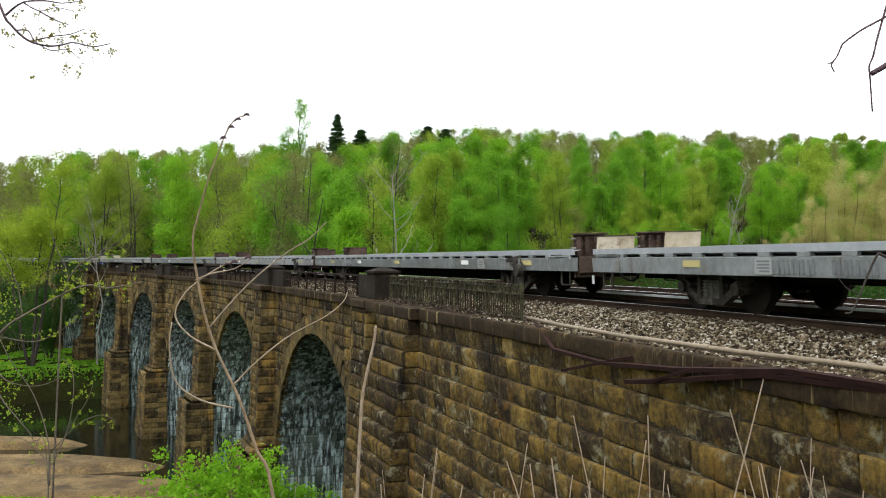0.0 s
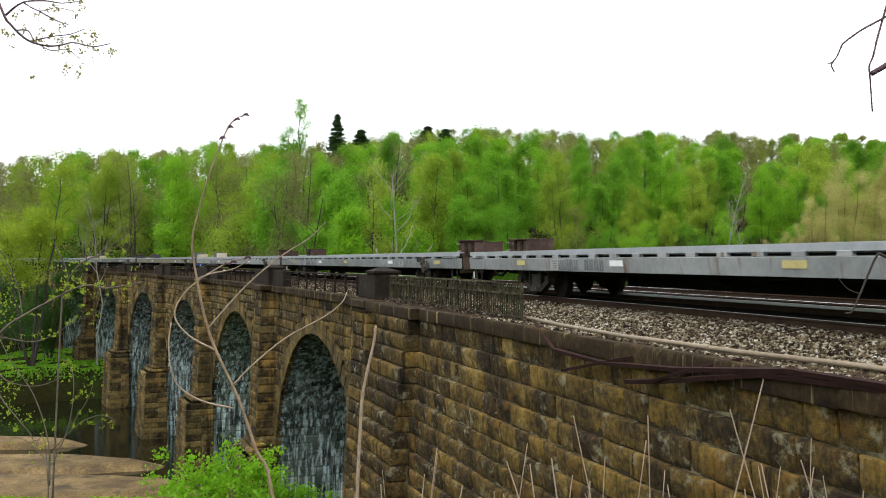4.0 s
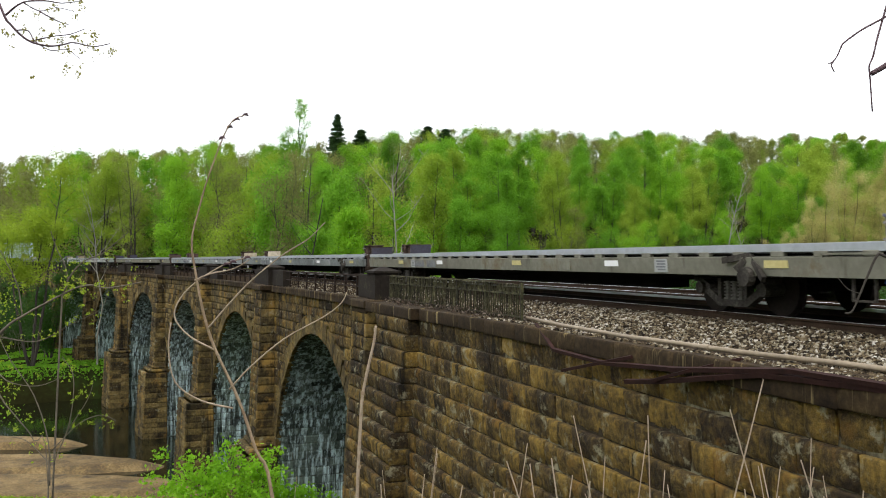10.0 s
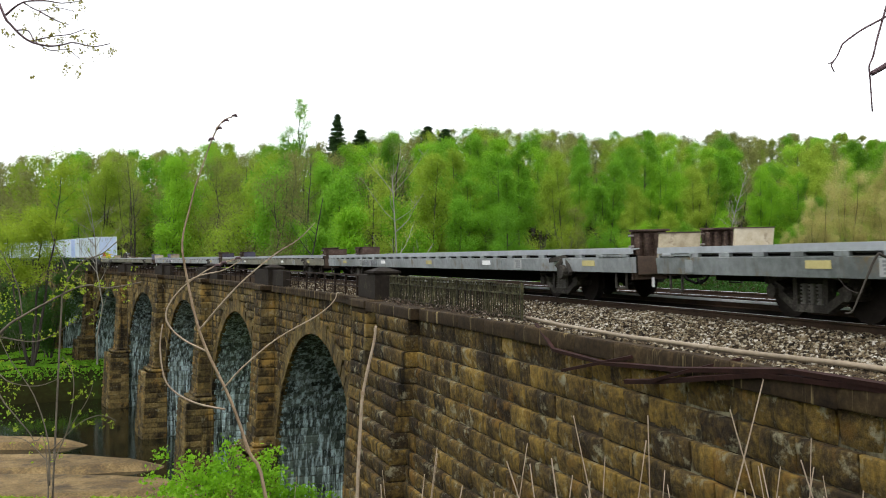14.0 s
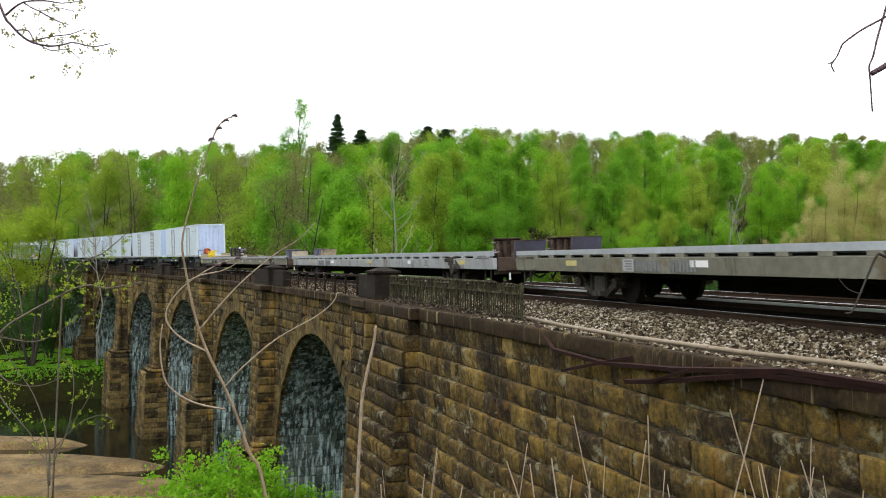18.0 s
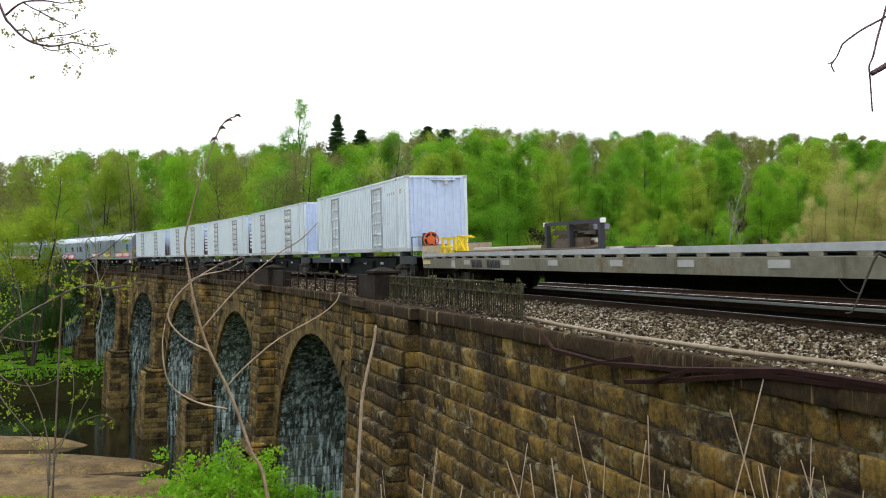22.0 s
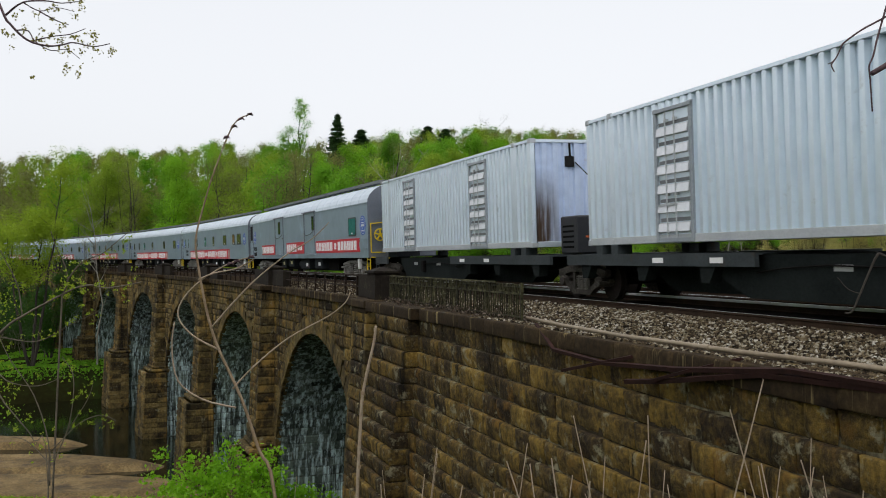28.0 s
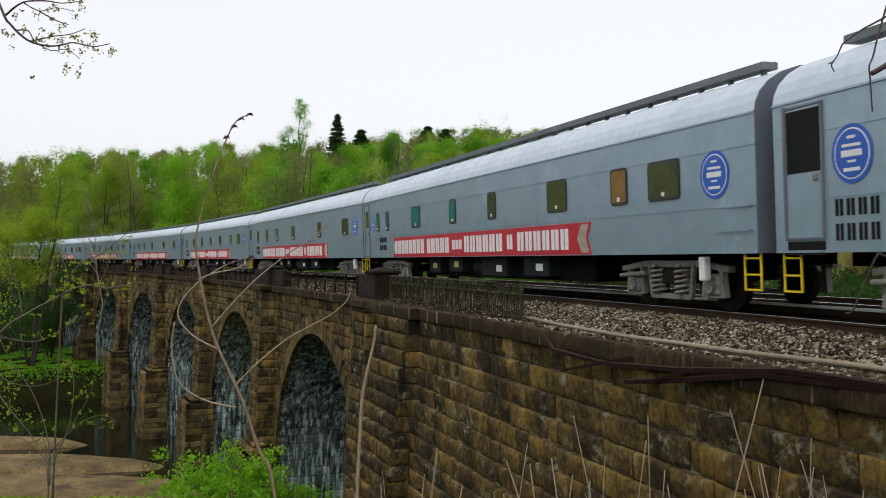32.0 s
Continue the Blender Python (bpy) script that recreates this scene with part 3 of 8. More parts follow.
def build_pipe():
    p = new("drain_pipe")
    bm = bmesh.new()
    pts = ((49.0, 2.3, -0.36), (44.0, 2.5, -0.38), (38.2, 2.72, -0.41), (35.8, 2.95, -0.42), (33.1, 3.1, -0.42), (31.5, 3.02, -0.41), (30.1, 2.95, -0.41), (29.2, 2.78, -0.41), (28.4, 2.6, -0.41), (27.0, 2.5, -0.41), (20.0, 2.4, -0.41), (5.0, 2.4, -0.41))
    tube(bm, [trk(*q) for q in pts], [0.036] * len(pts), 10)
    part("pipe", bm, M["pipe"], p, smooth=True)
    for q in ((36.6, 2.88, -0.42), (30.8, 2.99, -0.41)):
        bm = bmesh.new()
        m = trk_m(*q)
        cyl(bm, m @ Vector((-0.06, 0, 0)), m @ Vector((0.06, 0, 0)), 0.046, 12)
        part("pipe_joint", bm, M["pipe"], p)
    tagged(p, "long pale brown plastic pipe lying on the ballast", "pipe")
    for line, w in ((((36.3, 3.35, -0.42), (35.0, 3.56, -0.8), (32.9, 3.58, -0.84), (30.7, 3.56, -0.70), (28.2, 3.5, -0.45), (24.0, 3.4, -0.42)), 0.06),
                    (((34.4, 3.66, -1.12), (33.2, 3.6, -0.88), (32.1, 3.52, -0.66)), 0.05),
                    (((32.1, 3.62, -1.04), (31.1, 3.6, -0.92), (28.8, 3.5, -0.56), (25.5, 3.4, -0.44)), 0.065),
                    (((31.2, 3.66, -0.92), (30.4, 3.6, -0.7), (29.5, 3.3, -0.44)), 0.045)):
        b = new("scrap_angle_iron")
        bm = bmesh.new()
        q = [trk(*a) for a in line]
        tube(bm, q, [w * 0.72] * len(q), 4)
        part("angle_bar", bm, M["red_rust"], b)
        tagged(b, "bent rusty angle iron hanging over the coping", "scrap iron", "scrap irons")


def build_track():
    prof = [(3.02, -0.56), (2.55, -0.5), (1.6, -0.3), (1.3, -0.25), (-1.3, -0.1), (-2.0, -0.2), (-2.6, -0.17), (-5.2, -0.17), (-5.8, -0.3), (-6.6, -0.6)]
    sp = Soup()
    ss = [-420 + 6 * i for i in range(190)]
    for a, b in zip(ss, ss[1:]):
        for (d0, z0), (d1, z1) in zip(prof, prof[1:]):
            sp.add([trk(a, d0, z0), trk(a, d1, z1), trk(b, d1, z1), trk(b, d0, z0)], [(0, 1, 2, 3)])
    tagged(sp.make("trackbed", M["ballast_bed"]), "grey crushed stone trackbed across the viaduct", "trackbed", kind="structure")

    oil = Soup()
    for a, b in zip(ss, ss[1:]):
        oil.add([trk(s, d, -0.15 - 0.8 * RAIL_CANT * d) for s in (a, b) for d in (0.73, -0.73)], [(0, 1, 3, 2)])
    tagged(oil.make("oily_trackbed", M["oily_bed"]), "black oil-stained ballast between the rails", "trackbed", kind="structure")

    def height(d):
        for (d0, z0), (d1, z1) in zip(prof, prof[1:]):
            if d0 >= d >= d1:
                return z0 + (z1 - z0) * (d0 - d) / (d0 - d1)
        return -0.5
    rnd = random.Random(17)
    st = Soup()
    kinds = []
    for k in range(12):
        vs = [Vector((x * rnd.uniform(0.6, 1.2), y * rnd.uniform(0.6, 1.2), z * rnd.uniform(0.5, 1.0))) for x in (-0.5, 0.5) for y in (-0.5, 0.5) for z in (-0.5, 0.5)]
        kinds.append(vs)
    for s0, s1, d0, d1, dens in ((25, 33, 0.85, 3.25, 640), (33, 40, 0.85, 3.25, 560), (40, 52, 0.85, 2.9, 170), (24, 44, -3.0, -0.8, 90), (52, 75, 0.8, 2.8, 45)):
        for _ in range(int((s1 - s0) * (d1 - d0) * dens)):
            s, d = rnd.uniform(s0, s1), rnd.uniform(d0, d1)
            if 0.62 < d < 0.88 or -0.88 < d < -0.62:
                continue
            size = rnd.uniform(0.026, 0.058)
            m = Matrix.Translation(trk(s, d, height(d) + 0.01 + 0.02 * rnd.random())) @ Euler((rnd.uniform(0, 6.3), rnd.uniform(0, 6.3), rnd.uniform(0, 6.3))).to_matrix().to_4x4() @ Matrix.Scale(size, 4)
            st.add([m @ v for v in rnd.choice(kinds)], BOX_F)
    tagged(st.make("ballast", M["ballast"]), "loose grey, buff and purple ballast stones", "ballast", kind="stuff")
    head = [(-0.036, 0), (0.036, 0), (0.036, -0.035), (0.009, -0.05), (0.009, -0.14), (0.07, -0.155), (0.07, -0.17), (-0.07, -0.17), (-0.07, -0.155), (-0.009, -0.14), (-0.009, -0.05), (-0.036, -0.035)]
    for d0 in (0.0, -3.9):
        t = new("track")
        tagged(t, "worn steel rails on old timber ties", "railway track", "railway tracks", kind="structure")
        for d in (0.75, -0.75):
            lo, top = Soup(), Soup()
            n = len(head)
            for i in range(len(ss) - 1):
                a, b = ss[i], ss[i + 1]
                dz = -(RAIL_CANT if d0 == 0 else CANT) * d
                q = [trk(s, d0 + d + e, z + dz) for s in (a, b) for e, z in head]
                fs = [(k, (k + 1) % n, n + (k + 1) % n, n + k) for k in range(1, n)]
                lo.add(q, fs)
                top.add([trk(s, d0 + d + e, 0.001 + dz) for s in (a, b) for e in (-0.03, 0.03)], [(0, 1, 3, 2)])
                top.add([trk(s, d0 + d + e, zz + dz) for s in (a, b) for e, zz in ((-0.036, -0.008), (-0.03, 0.001))], [(0, 1, 3, 2)])
                top.add([trk(s, d0 + d + e, zz + dz) for s in (a, b) for e, zz in ((0.036, -0.008), (0.03, 0.001))], [(0, 1, 3, 2)])
                # near track also gets a bright gauge-face strip, a painted glint
                g = -0.0385 if d > 0 else 0.0385
                if d0 == 0:
                    top.add([trk(s, d0 + d + g, zz + dz) for s in (a, b) for zz in (-0.05, 0.0)], [(0, 1, 3, 2)])
            lo.make("rail", M["rail_web"], t)
            top.make("rail_head", M["rail_glint"], t, "polished running surface")
        bm = bmesh.new()
        box(bm, -0.11, 0.11, -1.3, 1.3, -0.12, 0.02, 0.012)
        me = bpy.data.meshes.new("tie")
        bm.to_mesh(me)
        bm.free()
        me.materials.append(M["tie"])
        for i in range(90 if d0 == 0 else 50):
            ob = new("tie", me)
            ob.parent = t
            ob.matrix_world = trk_m(22 + i * 0.52, d0, -0.2 if d0 == 0 else -0.165, RAIL_CANT if d0 == 0 else CANT)


M["rail_web"] = material("brown_rail_web", [(0.3, (0.02, 0.012, 0.008)), (0.7, (0.07, 0.042, 0.024))], 0.85, scale=3, fine=30, bump=0.3, spec=0.2)
M["oily_bed"] = material("oil_stained_ballast", [(0.3, (0.006, 0.005, 0.004)), (0.7, (0.022, 0.018, 0.014))], 1.0, scale=3, fine=24, bump=0.4, bump_dist=0.03, object_space=False, spec=0.02)
M["old_iron"] = material("old_cast_iron", [(0.3, (0.008, 0.007, 0.005)), (0.55, (0.042, 0.039, 0.019)), (0.85, (0.15, 0.145, 0.07))], 0.85, spec=0.2, contrast=1.5, scale=3, fine=20, bump=0.3, vary=0.2)
M["litter"] = material("dry_leaf_litter", [(0.3, (0.025, 0.016, 0.01)), (0.6, (0.08, 0.05, 0.03)), (0.85, (0.3, 0.26, 0.22))], 0.9, scale=3, fine=20, bump=0, island=0.5)
M["pipe"] = material("weathered_pipe", [(0.3, (0.15, 0.115, 0.075)), (0.55, (0.27, 0.215, 0.145)), (0.8, (0.4, 0.34, 0.26))], 0.6, scale=0.8, fine=10, bump=0.1)
M["red_rust"] = material("red_rusted_iron", [(0.3, (0.012, 0.005, 0.004)), (0.7, (0.045, 0.017, 0.013))], 0.85, spec=0.2, scale=2, fine=15, bump=0.2)
M["ballast_bed"] = material("ballast_bed", [(0.2, (0.010, 0.007, 0.004)), (0.5, (0.032, 0.022, 0.013)), (0.8, (0.085, 0.062, 0.04))], 1.0, spec=0.03, scale=4, fine=24, bump=0.8, bump_dist=0.05, object_space=False)

build_bays()
build_piers()
build_railings()
build_wing_wall()
lattice_railing()
build_pipe()
build_track()


# ---------------------------------------------------------------- plants
def foliage(name, dark, mid, light, vary=0.35):
    return material(name, [(0.15, dark), (0.5, mid), (0.85, light)], 0.55, scale=0.25, fine=2.0, bump=0, vary=vary, spec=0.15, trans=0.5)


for key, c in (("leaf_bright", ((0.103, 0.2517, 0.0114), (0.2174, 0.4576, 0.0205), (0.3432, 0.572, 0.0458))),
               ("leaf_green", ((0.0686, 0.1888, 0.0114), (0.1544, 0.3604, 0.0195), (0.2517, 0.4919, 0.04))),
               ("leaf_yellow", ((0.1396, 0.2362, 0.0161), (0.2684, 0.3972, 0.0322), (0.3865, 0.4939, 0.0644))),
               ("leaf_olive", ((0.099, 0.1155, 0.033), (0.198, 0.22, 0.0605), (0.308, 0.319, 0.11))),
               ("leaf_tan", ((0.24, 0.22, 0.06), (0.44, 0.41, 0.13), (0.58, 0.54, 0.22))),
               ("leaf_lime", ((0.17, 0.26, 0.012), (0.3, 0.42, 0.03), (0.44, 0.54, 0.07))),
               # leaf green with the gloom of the hollows put into its colour
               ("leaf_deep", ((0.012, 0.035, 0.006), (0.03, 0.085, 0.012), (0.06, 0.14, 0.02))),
               ("leaf_dark", ((0.02, 0.055, 0.02), (0.05, 0.105, 0.035), (0.08, 0.15, 0.05)))):
    M[key] = foliage(key, *c)
M["bark"] = material("grey_brown_bark", [(0.3, (0.012, 0.009, 0.007)), (0.7, (0.06, 0.05, 0.038))], 0.9, scale=2, fine=12, bump=0.5, stretch=(1, 1, 0.3))
M["bark_pale"] = material("pale_sycamore_bark", [(0.3, (0.16, 0.15, 0.12)), (0.6, (0.36, 0.34, 0.29)), (0.8, (0.5, 0.48, 0.42))], 0.85, scale=1, fine=6, bump=0.2)
M["twig"] = material("pale_dry_stem", [(0.3, (0.2, 0.14, 0.09)), (0.7, (0.46, 0.37, 0.27))], 0.75, scale=8, fine=60, bump=0.2)
M["stem_brown"] = material("brown_dry_stem", [(0.3, (0.15, 0.095, 0.05)), (0.7, (0.38, 0.28, 0.18))], 0.75, scale=8, fine=60, bump=0.2)
M["twig_dark"] = material("dark_twig", [(0.3, (0.04, 0.022, 0.028)), (0.7, (0.13, 0.075, 0.085))], 0.8, scale=10, fine=60, bump=0.2)
M["shrub_twig"] = material("grey_shrub_twig", [(0.3, (0.06, 0.05, 0.035)), (0.7, (0.18, 0.15, 0.11))], 0.8, scale=6, fine=40, bump=0.2)


def cards(name, centres, sizes, mat, seed, flat=0.0, long=1.4, single=False, facing=None):
    """Many small bent leaves as one mesh: two triangles each, folded on the midrib."""
    rng = np.random.RandomState(seed)
    c = np.asarray(centres, float)
    n = len(c)
    a = rng.normal(size=(n, 3))
    a[:, 2] *= 1 - 0.6 * flat
    a /= np.linalg.norm(a, axis=1)[:, None]
    b = np.cross(a, rng.normal(size=(n, 3)))
    b /= np.linalg.norm(b, axis=1)[:, None]
    if facing is not None:
        b = np.cross(facing, a)
        b /= np.linalg.norm(b, axis=1)[:, None] + 1e-9
        a = np.cross(b, facing)
        a /= np.linalg.norm(a, axis=1)[:, None] + 1e-9
    k = np.cross(a, b)
    sz = np.asarray(sizes)[:, None]
    tip, base = c + a * sz * long / 2, c - a * sz * long / 2
    l, r = c + b * sz * 0.45 + k * sz * 0.12, c - b * sz * 0.45 + k * sz * 0.12
    k = 3 if single else 4
    v = (np.stack([base, l + (r - l) * 0.1, tip], 1) if single else np.stack([base, l, tip, r], 1)).reshape(-1, 3)
    me = bpy.data.meshes.new(name)
    me.vertices.add(k * n)
    me.vertices.foreach_set("co", v.ravel())
    i = np.arange(n) * k
    idx = np.stack([i, i + 1, i + 2], 1) if single else np.stack([i, i + 1, i + 2, i, i + 2, i + 3], 1)
    faces = n if single else 2 * n
    me.loops.add(3 * faces)
    me.loops.foreach_set("vertex_index", idx.ravel())
    me.polygons.add(faces)
    me.polygons.foreach_set("loop_start", np.arange(faces) * 3)
    me.update(calc_edges=True)
    me.materials.append(mat)
    return me


def clumps(hubs, leaves, size, radius, mat, seed):
    """Leaves in rounded sprays round the hubs, each leaf turned outwards and up."""
    rng = np.random.RandomState(seed)
    t = np.array(hubs)
    r = radius * rng.uniform(0.55, 1.35, len(t))
    pick = rng.choice(len(t), leaves, p=r ** 2 / (r ** 2).sum())
    way = rng.normal(size=(leaves, 3))
    way /= np.linalg.norm(way, axis=1)[:, None]
    reach = r[pick] * (0.1 + 1.1 * rng.uniform(size=leaves) ** 0.5)
    c = t[pick] + way * reach[:, None] * np.array([1, 1, 0.8]) + rng.normal(size=(leaves, 3)) * 0.22 * radius
    facing = way + np.array([0, 0, 0.7]) + rng.normal(size=(leaves, 3)) * 0.6
    facing /= np.linalg.norm(facing, axis=1)[:, None]
    return cards("crown", c, rng.uniform(0.6, 1.25, leaves) * size, mat, seed, facing=facing)


def grow(seed, height, spread, bare=0.35, forks=5, leaves=3200, size=0.34, puff=0.85, mat="leaf_green", bark="bark", lean=0.06, droop=0.0, thick=0.013):
    """A broadleaf tree: trunk, limbs, branches, and leaves in clumps round the branch ends."""
    rnd = random.Random(seed)
    bm = bmesh.new()
    tips = []

    def limb(p, way, length, r, depth):
        pts, rad = [p.copy()], [r]
        q, w = p.copy(), way.normalized()
        n = 5
        for i in range(n):
            w = (w + Vector((rnd.gauss(0, 0.13), rnd.gauss(0, 0.13), 0.10 - droop * 0.2))).normalized()
            q = q + w * length / n
            pts.append(q.copy())
            rad.append(r * (1 - 0.75 * (i + 1) / n))
        tube(bm, pts, rad, 5 if depth else 7)
        if depth >= 2:
            tips.extend((pts[-1], pts[-2], pts[-3]))
            return
        tips.extend(pts[3:] if depth else pts[4:])
        for i in range(forks if depth == 0 else 5):
            k = rnd.uniform(0.45, 1.0) if depth else rnd.uniform(bare, 1.0)
            j = min(n - 1, int(k * n))
            at = pts[j].lerp(pts[j + 1], k * n - j) if j < n else pts[-1]
            ang = rnd.uniform(0, 2 * math.pi)
            out = Vector((math.cos(ang), math.sin(ang), rnd.uniform(0.35, 1.1)))
            limb(at, out, length * (0.42 if depth == 0 else 0.45) * rnd.uniform(0.7, 1.2) * spread, rad[j] * 0.55, depth + 1)
        tips.append(pts[-1])
    limb(Vector((0, 0, -0.5)), Vector((rnd.gauss(0, lean), rnd.gauss(0, lean), 1)), height * 0.92, thick * height, 0)
    trunk = bpy.data.meshes.new("trunk")
    bm.to_mesh(trunk)
    bm.free()
    trunk.materials.append(M[bark])
    crown = clumps([tuple(p) for p in tips], leaves, size, puff * height / 16, M[mat], seed)
    return trunk, crown


def conifer(seed, height):
    rnd = random.Random(seed)
    bm = bmesh.new()
    tube(bm, [(0, 0, -0.5), (0, 0, height * 0.5), (0, 0, height)], [0.22, 0.13, 0.02], 6)
    pts = []
    n = 38
    for i in range(n):
        z = height * (0.2 + 0.79 * (i + rnd.uniform(-0.4, 0.4)) / n)
        r = ((height - z) * 0.33 + 0.15) * rnd.uniform(0.65, 1.1)
        for _ in range(9):
            a = rnd.uniform(0, 6.28)
            r *= rnd.uniform(0.93, 1.06)
            tip = Vector((r * math.cos(a), r * math.sin(a), -0.12 * r))
            tube(bm, [(0, 0, z), (tip.x, tip.y, z + tip.z)], [0.03, 0.008], 4)
            for k in range(int(16 + 11 * r)):
                q = tip * rnd.uniform(0.15, 1.0)
                pts.append((q.x + rnd.gauss(0, 0.2), q.y + rnd.gauss(0, 0.2), z + q.z + rnd.gauss(0, 0.1)))
    trunk = bpy.data.meshes.new("trunk")
    bm.to_mesh(trunk)
    bm.free()
    trunk.materials.append(M["bark"])
    rng = np.random.RandomState(seed)
    up = np.array([0, 0, 1.0]) + rng.normal(size=(len(pts), 3)) * 0.35
    return trunk, cards("crown", pts, [0.42] * len(pts), M["leaf_dark"], seed, long=1.8, facing=up / np.linalg.norm(up, axis=1)[:, None])


def tree_thing(name, meshes, label, category, group=""):
    e = new(name)
    for n, me in zip(("trunk", "crown"), meshes):
        ob = new(n, me)
        ob.parent = e
    return tagged(e, label, category, group)


def vase(seed, height, width, stems, low, leaves, size, puff, mat, bark="bark"):
    """A woodland tree: a few stems rising from one foot, steep branches, and sprays of small leaves with gaps."""
    rnd = random.Random(seed)
    bm = bmesh.new()
    hubs = []
    for i in range(stems):
        turn = 2 * math.pi * (i + rnd.uniform(-0.3, 0.3)) / stems
        tilt = rnd.uniform(0.12, 0.3) * width * (0.25 if stems == 1 else 1.0)
        tall = height * (1.0 if i == 0 else rnd.uniform(0.62, 0.9))
        n = 8
        pts = []
        for j in range(n + 1):
            k = j / n
            out = tilt * k ** 0.75
            pts.append(Vector((out * math.cos(turn) + rnd.gauss(0, 0.012 * height) * k, out * math.sin(turn) + rnd.gauss(0, 0.012 * height) * k, tall * k - 0.6 * (1 - k))))
        r0 = 0.0125 * height / stems ** 0.35
        rad = [r0 * (1.04 - j / n) ** 0.8 for j in range(n + 1)]
        tube(bm, pts, rad, 6)
        count = int(26 / stems ** 0.6)
        for b in range(count):
            k = low + (0.98 - low) * (b + rnd.random()) / count
            j = min(n - 1, int(k * n))
            p = pts[j].lerp(pts[j + 1], k * n - j)
            a = rnd.uniform(0, 2 * math.pi)
            reach = width * 0.5 * rnd.uniform(0.45, 1.0) * 1.15 * max(0.0, 1.03 - k) ** 0.55 * min(1.0, 0.45 + 1.6 * (k - low))
            climb = reach * rnd.uniform(0.5, 1.35)
            way = Vector((math.cos(a), math.sin(a), 0))
            q = [p, p + way * reach * 0.4 + Vector((0, 0, climb * 0.3)), p + way * reach * 0.75 + Vector((0, 0, climb * 0.68)), p + way * reach + Vector((0, 0, climb))]
            rb = rad[j] * 0.42 + 0.01
            tube(bm, q, [rb, rb * 0.7, rb * 0.45, rb * 0.15], 4)
            hubs += [q[1].lerp(q[2], 0.5), q[2], q[3]]
            for t in range(3):
                o = q[2].lerp(q[3], rnd.uniform(-0.8, 0.9))
                e = o + Vector((rnd.gauss(0, 0.3), rnd.gauss(0, 0.3), rnd.uniform(0.0, 0.7))) * reach * 0.5
                tube(bm, [o, e], [rb * 0.3, rb * 0.08], 3)
                hubs.append(e)
        hubs.append(pts[-1])
    trunk = bpy.data.meshes.new("trunk")
    bm.to_mesh(trunk)
    bm.free()
    trunk.materials.append(M[bark])
    return trunk, clumps([tuple(p) for p in hubs], leaves, size, puff * height / 16, M[mat], seed)


# the height of the woods' skyline as a slope from the eye, by bearing
RIDGE = ((-0.50, 0.100), (-0.44, 0.108), (-0.36, 0.117), (-0.30, 0.114), (-0.24, 0.122), (-0.19, 0.119), (-0.15, 0.127), (-0.12, 0.121), (-0.095, 0.124), (-0.06, 0.134), (0.01, 0.139), (0.13, 0.136), (0.25, 0.136), (0.37, 0.133), (0.50, 0.133))


def ridge(side):
    for (a, p), (b, q) in zip(RIDGE, RIDGE[1:]):
        if side <= b:
            return p + (q - p) * max(0.0, (side - a) / (b - a))
    return RIDGE[-1][1]


